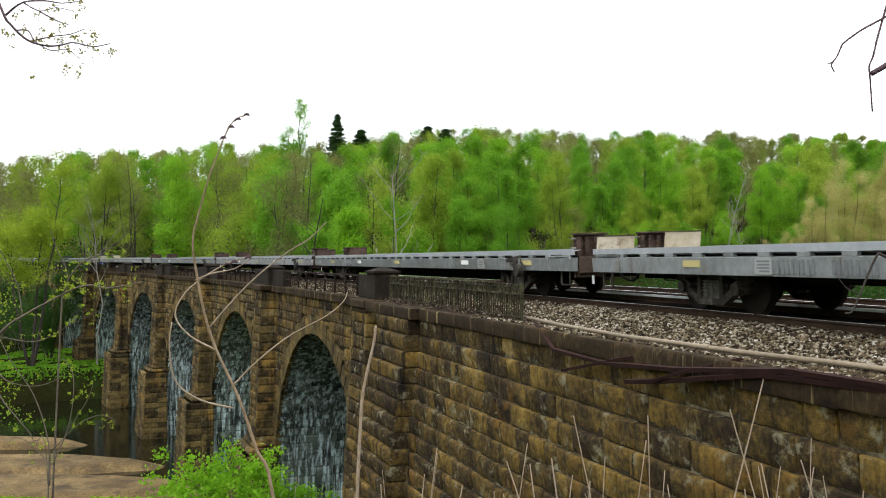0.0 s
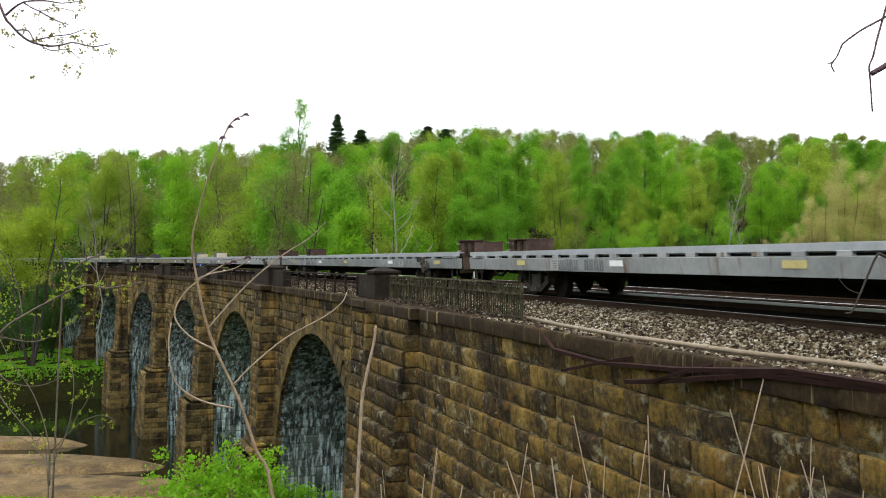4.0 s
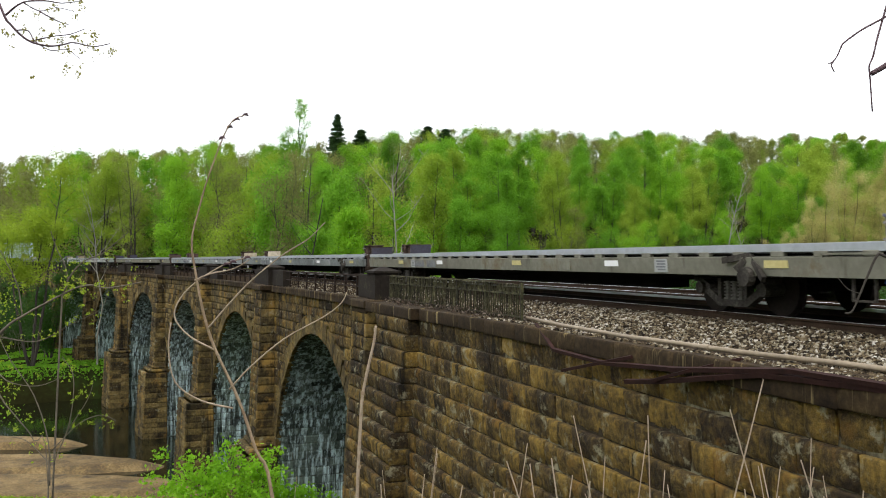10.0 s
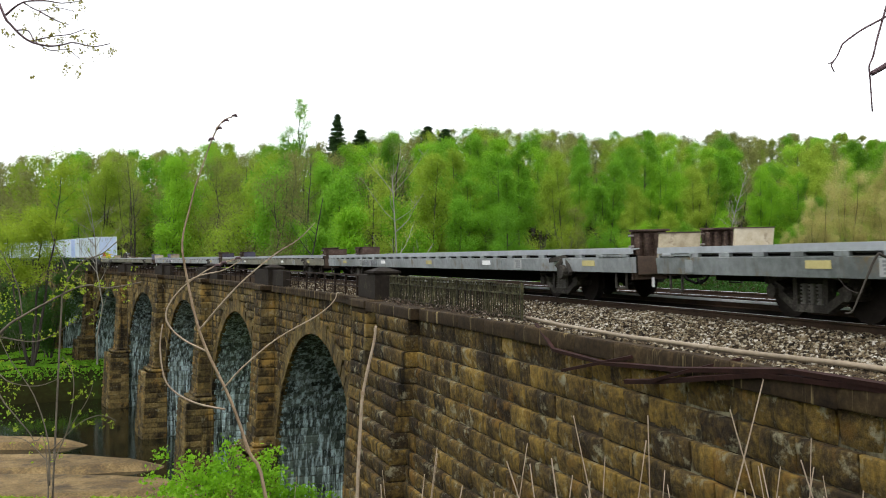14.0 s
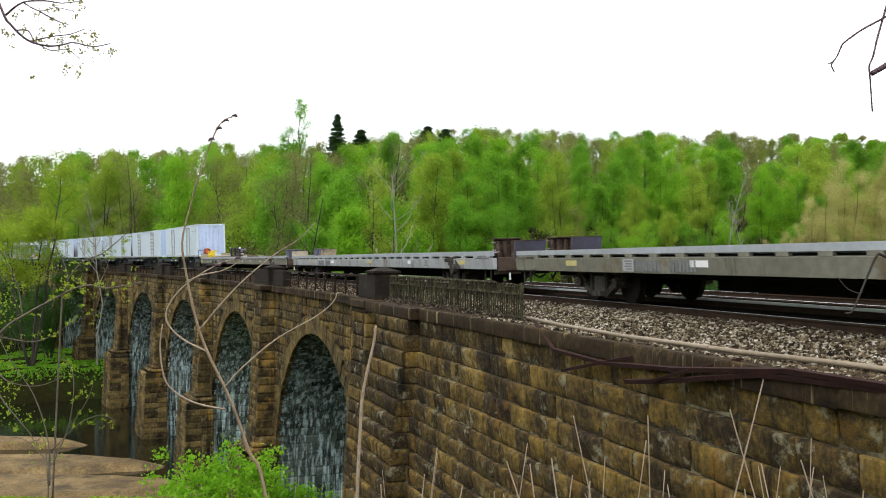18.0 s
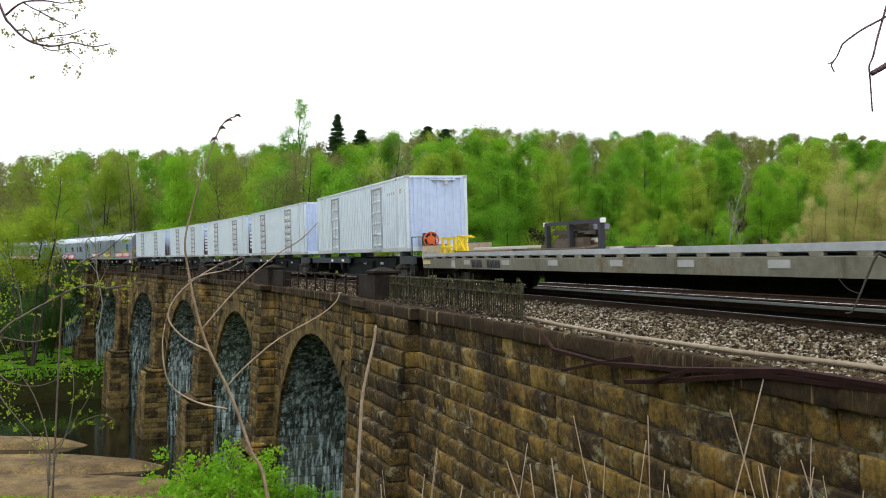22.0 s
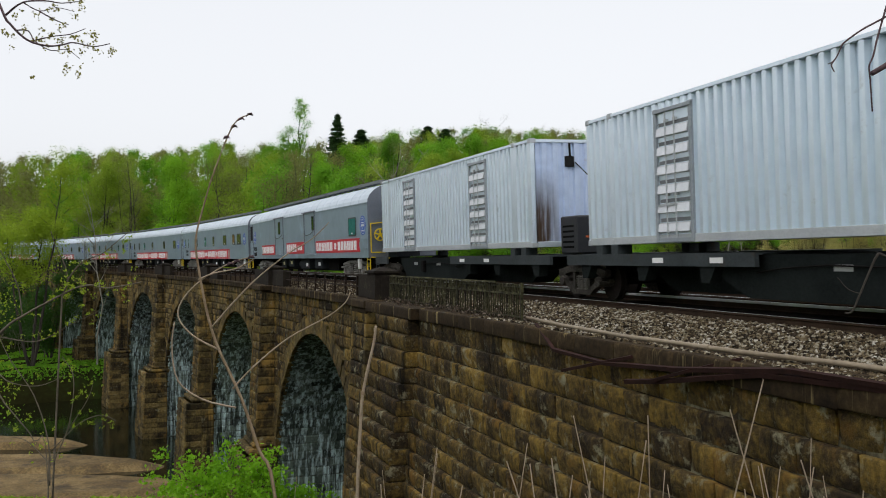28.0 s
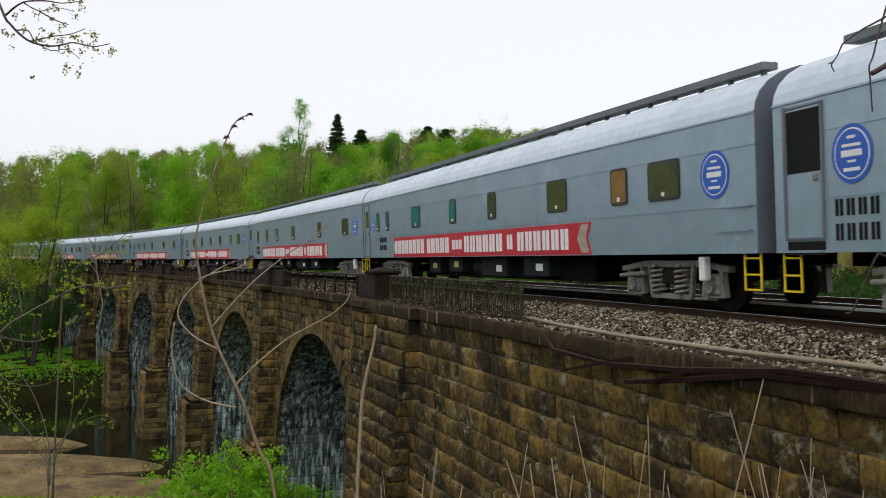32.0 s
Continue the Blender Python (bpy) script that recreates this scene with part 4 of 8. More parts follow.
def build_forest():
    rnd = random.Random(31)
    kinds = []
    for i, (mat, w, st, low, lf, sz, puff, label) in enumerate((
            ("leaf_green", 9.0, 2, 0.34, 23250, 0.140, 0.80, "tall tree in fresh green spring leaf"),
            ("leaf_bright", 9.5, 3, 0.32, 23250, 0.136, 0.80, "tall forked tree in bright spring leaf"),
            ("leaf_bright", 7.0, 1, 0.36, 17825, 0.132, 0.74, "slender tree in bright spring leaf"),
            ("leaf_yellow", 8.5, 2, 0.34, 19375, 0.132, 0.78, "tall tree in young yellow-green leaf"),
            ("leaf_olive", 8.0, 2, 0.36, 10850, 0.112, 0.80, "tall budding tree, thinly leaved"),
            ("leaf_green", 10.0, 3, 0.24, 26350, 0.144, 0.84, "broad tree in full green leaf"),
            ("leaf_olive", 7.0, 2, 0.30, 4340, 0.104, 0.72, "nearly bare budding tree"),
            ("leaf_yellow", 9.5, 3, 0.3, 21700, 0.136, 0.80, "broad tree in young yellow-green leaf"),
            ("leaf_green", 6.5, 1, 0.3, 17050, 0.136, 0.72, "slender tree in fresh green leaf"),
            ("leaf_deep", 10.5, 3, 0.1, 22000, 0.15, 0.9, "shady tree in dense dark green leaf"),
            ("leaf_tan", 10.5, 4, 0.05, 34100, 0.112, 1.0, "large tan willow in bud"))):
        kinds.append((vase(100 + i, 18, w, st, low, lf, sz, puff, mat), label))
    bases = [tree_thing("tree", m, label, "tree", "hillside trees") for m, label in kinds]
    used = [False] * len(bases)

    def plant(k, x, y, scale, wide=1.0):
        m = pose(x, y, ground_z(x, y), rnd.uniform(-2, 2), rnd.uniform(-2, 2), rnd.uniform(0, 360))
        ob = copy_thing(bases[k], m) if used[k] else bases[k]
        used[k] = True
        ob.matrix_basis = m
        ob.scale = (scale * wide * rnd.uniform(0.9, 1.1), scale * wide * rnd.uniform(0.9, 1.1), scale)

    for dist, deep, gap, share, spread in ((97, 3, 5.2, 0.46, 0.07), (106, 4, 5.2, 0.76, 0.14), (116, 4, 5.0, 0.85, 0.14), (128, 5, 5.4, 0.90, 0.12), (145, 6, 6.0, 0.93, 0.09), (166, 7, 6.4, 0.955, 0.07), (190, 8, 6.6, 0.97, 0.06)):
        half = 0.56 * dist
        x = -half + rnd.uniform(0, gap)
        while x < half:
            px, py = x + rnd.uniform(-1.5, 1.5), dist + rnd.uniform(-deep, deep)
            x += gap * rnd.uniform(0.75, 1.25)
            s, d = to_sd(px, py)
            side = px / py
            if d > -10 or (dist < 130 and -0.39 < side < -0.29 and rnd.random() < 0.8) or (dist < 100 and rnd.random() < 0.45):
                continue
            w = [1.0, 1.0, 1.0, 0.8, 0.45, 1.0, 0.25, 0.8, 1.0, 0, 0]
            if side < -0.16:
                w = [0.8, 0.7, 0.6, 0.6, 1.5, 0.6, 1.0, 0.6, 0.7, 0, 0]
            if -0.42 < side < -0.26:
                w = [0.3, 0.1, 0.2, 0.2, 2.2, 0.2, 1.6, 0.2, 0.3, 0, 0]
            if dist > 150:
                w = [0.6, 0.6, 0.5, 0.7, 1.2, 0.5, 0.8, 0.6, 0.6, 0, 0]
            k = rnd.choices(range(11), w)[0]
            top = 0.83 + ridge(side) * py * share * (1 + spread * rnd.uniform(-1, 0.55))
            scale = max(0.35, (top - ground_z(px, py)) / 18.3)
            plant(k, px, py, scale, min(1.0, 0.55 + 0.45 / scale))
    # the far woods up the hill
    far_woods = ([], [], [])
    for dist, gap, share in ((210, 6.0, 0.985), (232, 5.6, 0.995), (258, 5.6, 1.0), (284, 5.6, 1.0), (196, 5.0, 0.93)):
        x = -0.56 * dist
        while x < 0.56 * dist:
            px, py = x + rnd.uniform(-2, 2), dist + rnd.uniform(-7, 7)
            x += gap * rnd.uniform(0.8, 1.2)
            if to_sd(px, py)[1] < -10:
                g = ground_z(px, py)
                h = max(8.0, 0.83 + ridge(px / py) * py * share * rnd.uniform(0.93, 1.03) - g)
                far_woods[rnd.choices((0, 1, 2), (0.9, 0.8, 1.3))[0]].append((px, py, g, h))
    rng = np.random.RandomState(77)
    for mat, label, per, woods in zip(("leaf_green", "leaf_yellow", "leaf_olive"), ("distant woods in fresh green leaf up the hillside", "distant woods in young yellow-green leaf", "distant budding olive woods along the ridge"), (2600, 2400, 2600), far_woods):
        cs, fs = [], []
        for px, py, pz, h in woods:
            grown = max(1.0, h / 15)
            n, m = int(60 * grown), int(per * grown)
            k = 1 - 0.98 * rng.uniform(0, 1, n) ** 1.15
            wide = 0.42 * min(h, 17) * np.sqrt(np.clip(1.03 - k, 0, 1)) * rng.uniform(0.2, 1.0, n)
            a = rng.uniform(0, 2 * math.pi, n)
            hub = np.stack([px + wide * np.cos(a), py + wide * np.sin(a), pz + h * k], 1)
            way = rng.normal(size=(m, 3))
            way /= np.linalg.norm(way, axis=1)[:, None]
            cs.append(hub[rng.randint(0, n, m)] + way * (0.085 * min(h, 17) * rng.uniform(0.1, 1.3, m))[:, None])
            f = way + np.array([0, 0, 0.7]) + rng.normal(size=(m, 3)) * 0.6
            fs.append(f / np.linalg.norm(f, axis=1)[:, None])
        cs, fs = np.concatenate(cs), np.concatenate(fs)
        tagged(new("far_woods", cards("far_woods", cs, rng.uniform(0.2, 0.38, len(cs)), M[mat], 5, facing=fs)), label, "woods", kind="stuff")
    # trees on the near side of the far abutment
    for k, x, y, sc in ((7, -70, 118, 1.1), (9, -60, 108, 0.72), (9, -54, 104, 0.6), (9, -50.5, 122, 0.72), (9, -47.0, 131, 0.7), (9, -57, 92, 0.6), (0, -60, 82, 0.5)):
        plant(k, x, y, sc)
    # single trees that stand out
    big = tree_thing("tree", vase(320, 21, 13.5, 3, 0.6, 28000, 0.13, 0.74, "leaf_lime"), "spreading tree in bright yellow-green spring leaf", "tree")
    big.matrix_basis = pose(-49.5, 114, ground_z(-49.5, 114))
    big.scale = [(0.83 + 0.104 * 114 - ground_z(-49.5, 114)) / 21.6] * 3
    tall = tree_thing("tree", vase(300, 27, 8.5, 2, 0.4, 8000, 0.2, 0.62, "leaf_green"), "very tall slender tree, thin green crown", "tree")
    tall.matrix_basis = pose(-32.5, 205, ground_z(-32.5, 205))
    tall.scale = [(36.0 - ground_z(-32.5, 205)) / 27.5] * 3
    fir = tree_thing("conifer", conifer(5, 25), "dark green spire-shaped conifer above the woods", "conifer", "conifers")
    fir.matrix_basis = pose(-23.0, 205, 33.2 - 25)
    for x, y, top in ((-18.0, 207, 30.0), (-3.5, 212, 31.5), (0.5, 214, 31.2)):
        c = copy_thing(fir, pose(x, y, top - 18))
        c["label"] = "dark green conifer among leafing trees"
        c.scale = (1.35, 1.35, 0.72)
    for i, (x, y, top, sp, few) in enumerate(((-6.0, 90, 12.3, 0.75, 160), (27.2, 91, 12.0, 0.55, 160), (29.2, 92, 8.0, 0.7, 120), (-43.0, 118, 10.5, 0.8, 500), (11.5, 214, 33.5, 0.9, 400), (-14.5, 210, 31.0, 0.7, 300), (21, 212, 33.2, 0.6, 900), (49, 210, 31.5, 0.7, 700), (79, 208, 30.5, 0.7, 500), (-27.5, 207, 30.0, 0.6, 260), (38, 95, 10.5, 0.6, 160), (-13.5, 93, 10.0, 0.6, 120), (6.5, 94, 9.0, 0.6, 120))):
        h = top - ground_z(x, y)
        e = tree_thing("bare_tree", grow(400 + i, h, sp * 0.6, 0.35, 18, few, 0.13, 0.5, "leaf_olive", "bark_pale" if i in (0, 1, 2, 3, 10) else "bark", lean=0.05, thick=0.0055), "pale-barked tree still bare of leaves" if i in (0, 1, 2, 3, 10) else "bare-limbed tree with few buds", "tree", "bare trees")
        e.matrix_basis = pose(x, y, ground_z(x, y))
    # the wood behind the camera and along its bank: unseen, added to block sky light
    for x, y, sc in ((-9, -9, 1.1), (-19, -3, 1.1), (-26, 8, 1.1), (-34, 24, 1.2), (-13, -15, 1.2), (-30, -4, 1.2), (-8, -20, 1.2), (9, -21, 1.2), (17, -18, 1.2), (-44, 38, 1.2), (-54, 56, 1.3), (-60, 42, 1.4), (-42, 8, 1.3), (-20, -22, 1.3)):
        plant(rnd.choice((0, 1, 2, 5, 7)), x, y, sc)
    # tan willows by the line
    for x, y, top in ((37.0, 79, 9.6), (33.5, 78, 9.0), (40.5, 82, 10.3), (30.2, 76, 6.6), (35.5, 74, 6.2), (38.5, 74, 6.8), (27.5, 75, 3.6), (31.5, 72, 4.0), (34, 71, 3.6), (29.0, 70, 2.6), (25.2, 74, 2.4)):
        sc = (top - ground_z(x, y)) / 18.0
        plant(10, x, y, sc, 0.95)
    # undergrowth
    sh = [tree_thing("shrub", grow(500 + i, 9, 1.3, 0.1, 9, lf, 0.14, 1.5, m, "shrub_twig", lean=0.1), lab, "shrub", "thicket shrubs") for i, (m, lf, lab) in enumerate((("leaf_green", 9000, "green leafy undergrowth shrub"), ("leaf_bright", 9000, "bright green undergrowth shrub"), ("leaf_deep", 4200, "dark green bush below the viaduct"), ("leaf_lime", 3600, "yellow-green undergrowth shrub in young leaf")))]
    first = [True] * 4
    spots = [(3, 13.5, 96, 0.75), (3, 10.5, 98, 0.6), (1, -24, 95, 0.85), (1, -21, 97, 0.8), (1, -28, 99, 0.9)]
    for i in range(46):
        dist = rnd.uniform(92, 112)
        x = rnd.uniform(-0.5, 0.5) * dist
        spots.append((1 if x < -10 else rnd.choice((0, 0, 1)), x, dist, rnd.uniform(0.3, 0.6)))
    # bushes in the darkened leaf green, standing in for the shaded hollow
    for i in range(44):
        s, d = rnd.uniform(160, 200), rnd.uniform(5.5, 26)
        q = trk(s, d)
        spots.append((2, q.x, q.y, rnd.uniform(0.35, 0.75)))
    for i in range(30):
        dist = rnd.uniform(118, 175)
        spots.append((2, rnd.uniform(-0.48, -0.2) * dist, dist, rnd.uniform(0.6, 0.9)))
    for k, x, y, sc in spots:
        d = to_sd(x, y)[1]
        if -12 < d < 4.5 or (k < 2 and d > 0) or (-0.37 < x / y < -0.3 and d < 0):
            continue
        m = pose(x, y, ground_z(x, y), 0, 0, rnd.uniform(0, 360))
        ob = sh[k] if first[k] else copy_thing(sh[k], m)
        first[k] = False
        ob.matrix_basis = m
        ob.scale = (sc, sc, sc * rnd.uniform(0.85, 1.1))


def build_river_bank():
    """Low sand banks in the river and rough grass on the shore."""
    rnd = random.Random(6)
    for cx, cy, rx, ry, top in ((-33.5, 74.0, 13.5, 3.6, 0.5), (-41.0, 82.5, 12.0, 2.2, 0.55), (-31.0, 66.6, 17.5, 4.4, 0.45)):
        vs, fs = [], []
        n, m = 40, 7
        for j in range(m + 1):
            for i in range(n):
                a = 2 * math.pi * i / n
                k = 1 - j / m
                w = 1 + 0.14 * noise.noise((math.cos(a) * 1.5 + cx, math.sin(a) * 1.5, 2.0))
                x, y = cx + rx * k * w * math.cos(a), cy + ry * k * w * math.sin(a)
                vs.append((x, y, WATER - 0.35 + (0.35 + top) * smooth(0, 0.3, 1 - k) + 0.09 * noise.noise((x * 0.5, y * 0.8, 1))))
        for j in range(m):
            for i in range(n):
                fs.append((j * n + i, j * n + (i + 1) % n, (j + 1) * n + (i + 1) % n, (j + 1) * n + i))
        tagged(mesh_ob("sand_bank", vs, fs, M["sand"], smooth=True), "low brown sand bank in the dark river", "sand bank", kind="structure")
    for (x0, x1, y0, y1, n, tall, name) in ((-40, -14, 50, 66, 9000, 0.5, "shore"), (-60, -34, 108, 140, 16000, 0.26, "bank")):
        pts = []
        for _ in range(n):
            x, y = rnd.uniform(x0, x1), rnd.uniform(y0, y1)
            if name == "bank" and to_sd(x, y)[0] < 140:
                continue
            if noise.noise((x * 0.3, y * 0.3, 5)) < -0.15:
                continue
            pts.append((x, y, ground_z(x, y) + 0.12))
        ob = new("grass", cards("grass", pts, [tall * rnd.uniform(0.5, 1.2) for _ in pts], M["leaf_green" if name == "bank" else "leaf_yellow"], 9, long=1.2))
        tagged(ob, "rough spring grass on the river bank", "grass", kind="stuff")


def build_lineside_weeds():
    """Green weeds on the far shoulder of the line."""
    rnd = random.Random(44)
    pts, size = [], []
    for _ in range(42000):
        s, d = rnd.uniform(14, 78), -7.2 - abs(rnd.gauss(0, 3.0))
        q = trk(s, d)
        k = noise.noise((s * 0.35, d * 0.5, 2.0))
        pts.append((q.x, q.y, ground_z(q.x, q.y) + rnd.random() * (1.45 + 0.9 * k)))
        size.append(rnd.uniform(0.04, 0.1))
    # weeds share the leaf green that has shade in its colour
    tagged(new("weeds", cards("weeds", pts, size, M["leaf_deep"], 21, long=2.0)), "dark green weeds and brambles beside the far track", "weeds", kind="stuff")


def stem(bm, pts, r0, r1, seg=6):
    n = len(pts)
    tube(bm, pts, [r0 + (r1 - r0) * i / (n - 1) for i in range(n)], seg)


def smooth_line(pts, n=4):
    """A rounded line through the points."""
    p = [Vector(q) for q in pts]
    out = []
    for i in range(len(p) - 1):
        a, b, c, d = p[max(i - 1, 0)], p[i], p[i + 1], p[min(i + 2, len(p) - 1)]
        for k in range(n):
            t = k / n
            out.append(0.5 * (2 * b + (c - a) * t + (2 * a - 5 * b + 4 * c - d) * t * t + (3 * b - a - 3 * c + d) * t ** 3))
    out.append(p[-1])
    return out


SWAY = []


def build_tall_stem():
    """The bent dry stem that sways in front of the viaduct; built round its foot."""
    foot = Vector((-0.45, 4.0, -2.6))
    e = new("dry_weed")
    e.matrix_basis = Matrix.Translation(foot)
    tagged(e, "tall bent dry weed stem with curling side shoots", "dry stem")
    lines = (("main_stem", 0.0085, 0.0025, [(-0.45, 4.0, -2.6), (-0.62, 4.0, -1.2), (-0.745, 4.0, -0.169), (-0.817, 4.0, 0.025), (-0.895, 4.0, 0.239), (-0.999, 4.0, 0.453), (-1.048, 4.0, 0.596), (-1.085, 4.0, 0.763), (-1.105, 4.0, 0.907), (-1.075, 4.0, 1.05), (-1.035, 4.0, 1.194), (-0.957, 4.0, 1.398), (-0.89, 4.0, 1.444)]),
             ("side_shoot", 0.0045, 0.0025, [(-1.0, 4.0, 0.448), (-1.107, 4.01, 0.5), (-1.174, 4.02, 0.572), (-1.165, 4.02, 0.643), (-1.096, 4.02, 0.727), (-0.966, 4.02, 0.811), (-0.87, 4.02, 0.84)]),
             ("side_shoot", 0.0045, 0.003, [(-0.919, 4.0, 0.203), (-1.057, 4.0, 0.234), (-1.165, 4.0, 0.31), (-1.195, 4.0, 0.453), (-1.186, 4.0, 0.56)]),
             ("side_shoot", 0.0045, 0.002, [(-0.934, 4.0, 0.282), (-0.843, 3.99, 0.382), (-0.701, 3.98, 0.502), (-0.534, 3.97, 0.598), (-0.463, 3.97, 0.658), (-0.444, 3.97, 0.701)]),
             ("side_shoot", 0.0045, 0.002, [(-1.031, 4.0, 0.536), (-0.917, 3.98, 0.668), (-0.822, 3.97, 0.764), (-0.703, 3.96, 0.86), (-0.607, 3.95, 0.92), (-0.536, 3.95, 0.992)]),
             ("side_shoot", 0.004, 0.002, [(-1.09, 4.0, 0.74), (-1.02, 4.0, 0.77), (-0.93, 4.0, 0.79), (-0.86, 4.0, 0.83)]))
    for name, a, b, pts in lines:
        bm = bmesh.new()
        stem(bm, [q - foot for q in smooth_line(pts)], a, b)
        part(name, bm, M["stem_brown" if name == "main_stem" else "twig"], e, smooth=True)
    rnd = random.Random(3)
    for c in ((-0.87, 4.0, 0.84), (-0.93, 4.0, 0.82), (-0.96, 4.01, 0.81), (-0.89, 4.0, 1.444), (-0.925, 4.0, 1.424), (-0.955, 4.005, 1.392), (-0.985, 4.0, 1.345)):
        bm = bmesh.new()
        o = Vector(c) - foot
        tube(bm, [o + Vector((-0.014, 0, -0.009)), o + Vector((-0.005, 0.002, 0.002)), o + Vector((0.008, 0, 0.003)), o + Vector((0.016, 0, -0.004))], [0.002, rnd.uniform(0.005, 0.008), rnd.uniform(0.004, 0.007), 0.0015], 6)
        part("seed_head", bm, M["twig_dark"], e)
    SWAY.append((e, foot))


def build_branch(name, label, lines, mat, leaf=None, leaf_pts=0, seed=0, leaf_size=0.03, spread=0.06, category="branch"):
    e = new(name)
    e.matrix_basis = Matrix.Translation(Vector(lines[0][2][0]))
    o = Vector(lines[0][2][0])
    ends = []
    for a, b, pts in lines:
        q = smooth_line(pts)
        bm = bmesh.new()
        stem(bm, [p - o for p in q], a, b)
        part("twig", bm, M[mat], e, smooth=True)
        ends += [p - o for p in q[len(q) // 4:]]
    if leaf:
        rng = np.random.RandomState(seed)
        t = np.array([tuple(p) for p in ends])
        k = max(1, leaf_pts // 9)
        hub = t[rng.randint(0, len(t), k)] + rng.normal(size=(k, 3)) * spread
        c = hub[rng.randint(0, k, leaf_pts)] + rng.normal(size=(leaf_pts, 3)) * leaf_size * 0.7
        ob = new("leaves", cards("leaves", c, rng.uniform(0.6, 1.2, leaf_pts) * leaf_size, M[leaf], seed))
        ob.parent = e
    return tagged(e, label, category)


def build_foreground():
    build_tall_stem()
    build_branch("overhanging_branch", "overhanging branch with tiny unfolding leaves", (
        (0.0075, 0.0025, [(-2.6, 5.1, 2.75), (-2.355, 5.0, 2.182), (-2.294, 5.0, 2.077), (-2.204, 5.0, 1.996), (-2.098, 5.0, 1.967), (-2.024, 5.0, 1.973), (-1.964, 5.0, 1.985), (-1.86, 5.0, 1.965), (-1.77, 5.0, 1.98)]),
        (0.006, 0.002, [(-2.325, 5.0, 2.13), (-2.235, 5.0, 2.198), (-2.116, 5.0, 2.207), (-2.025, 5.0, 2.195), (-1.921, 5.0, 2.208)]),
        (0.0035, 0.0015, [(-2.236, 5.0, 2.2), (-2.145, 5.0, 2.153), (-2.055, 5.0, 2.171), (-1.96, 5.0, 2.15)]),
        (0.004, 0.0015, [(-2.264, 5.0, 2.05), (-2.204, 5.0, 2.047), (-2.168, 5.0, 1.993), (-2.083, 5.0, 1.943), (-1.999, 5.0, 1.949), (-1.93, 5.0, 1.9)]),
        (0.004, 0.002, [(-2.145, 5.0, 2.15), (-2.05, 5.0, 2.1), (-1.99, 5.0, 2.08)]),
        (0.004, 0.002, [(-2.16, 5.0, 2.0), (-2.06, 5.0, 2.02), (-1.98, 5.0, 2.03), (-1.9, 5.0, 2.06)])), "twig_dark", "leaf_tan", 520, 3, 0.014, 0.05)
    build_branch("hanging_twig", "dark budding twig hanging into view", (
        (0.0026, 0.0014, [(1.2, 2.2, 1.5), (1.033, 2.2, 1.405), (0.979, 2.2, 1.376), (0.936, 2.2, 1.345), (0.927, 2.2, 1.332), (0.918, 2.2, 1.312), (0.908, 2.2, 1.299), (0.897, 2.2, 1.294)]),
        (0.0026, 0.0017, [(1.04, 2.2, 1.45), (1.015, 2.2, 1.365), (1.002, 2.2, 1.312), (0.993, 2.2, 1.289), (0.995, 2.2, 1.26), (1.0, 2.2, 1.183)]),
        (0.007, 0.006, [(1.3, 2.2, 1.46), (1.12, 2.2, 1.345), (1.032, 2.2, 1.291), (0.998, 2.2, 1.271)]),
        (0.002, 0.0014, [(0.91, 2.2, 1.3), (0.905, 2.2, 1.29), (0.912, 2.2, 1.275)])), "twig_dark")
    build_branch("hooked_twig", "dark hooked dead twig", (
        (0.0042, 0.0022, [(1.3, 2.5, 0.8), (1.172, 2.5, 0.846), (1.149, 2.5, 0.851), (1.122, 2.5, 0.794), (1.1, 2.5, 0.742), (1.081, 2.5, 0.701), (1.062, 2.5, 0.697)]),
        (0.0014, 0.001, [(1.1, 2.5, 0.749), (1.07, 2.5, 0.761), (1.043, 2.5, 0.791)])), "bark")
    shrub = (
        (0.0150, 0.0048, [(-4.9, 9.0, -0.6), (-4.21, 9.0, 0.137), (-3.997, 9.0, 0.298), (-3.756, 9.0, 0.433), (-3.515, 9.0, 0.558), (-3.354, 9.0, 0.596), (-3.193, 9.0, 0.569), (-2.87, 9.0, 0.624)]),
        (0.0095, 0.0032, [(-3.7, 9.0, -1.5), (-3.631, 9.0, 0.299), (-3.611, 9.0, 0.514), (-3.569, 9.0, 0.622), (-3.598, 9.0, 0.783), (-3.68, 9.0, 0.944), (-3.735, 9.0, 1.106)]),
        (0.0082, 0.0032, [(-3.58, 9.0, 0.633), (-3.437, 9.0, 0.811), (-3.249, 9.0, 0.892), (-3.115, 9.0, 1.0), (-3.0, 9.0, 1.1)]),
        (0.0068, 0.0024, [(-4.0, 9.0, 0.3), (-4.05, 9.0, 0.6), (-4.2, 9.0, 0.9), (-4.3, 9.0, 1.2)]),
        (0.0068, 0.0024, [(-4.2, 9.0, 0.1), (-3.9, 9.1, 0.05), (-3.6, 9.1, 0.2), (-3.3, 9.1, 0.35)]),
        (0.0068, 0.0024, [(-4.3, 9.0, -0.1), (-4.1, 8.9, -0.3), (-3.8, 8.9, -0.35), (-3.55, 8.9, -0.25)]))
    build_branch("shrub", "leggy grey shrub with clusters of yellow-green young leaves", shrub, "shrub_twig", "leaf_lime", 1150, 8, 0.017, 0.06, "shrub")
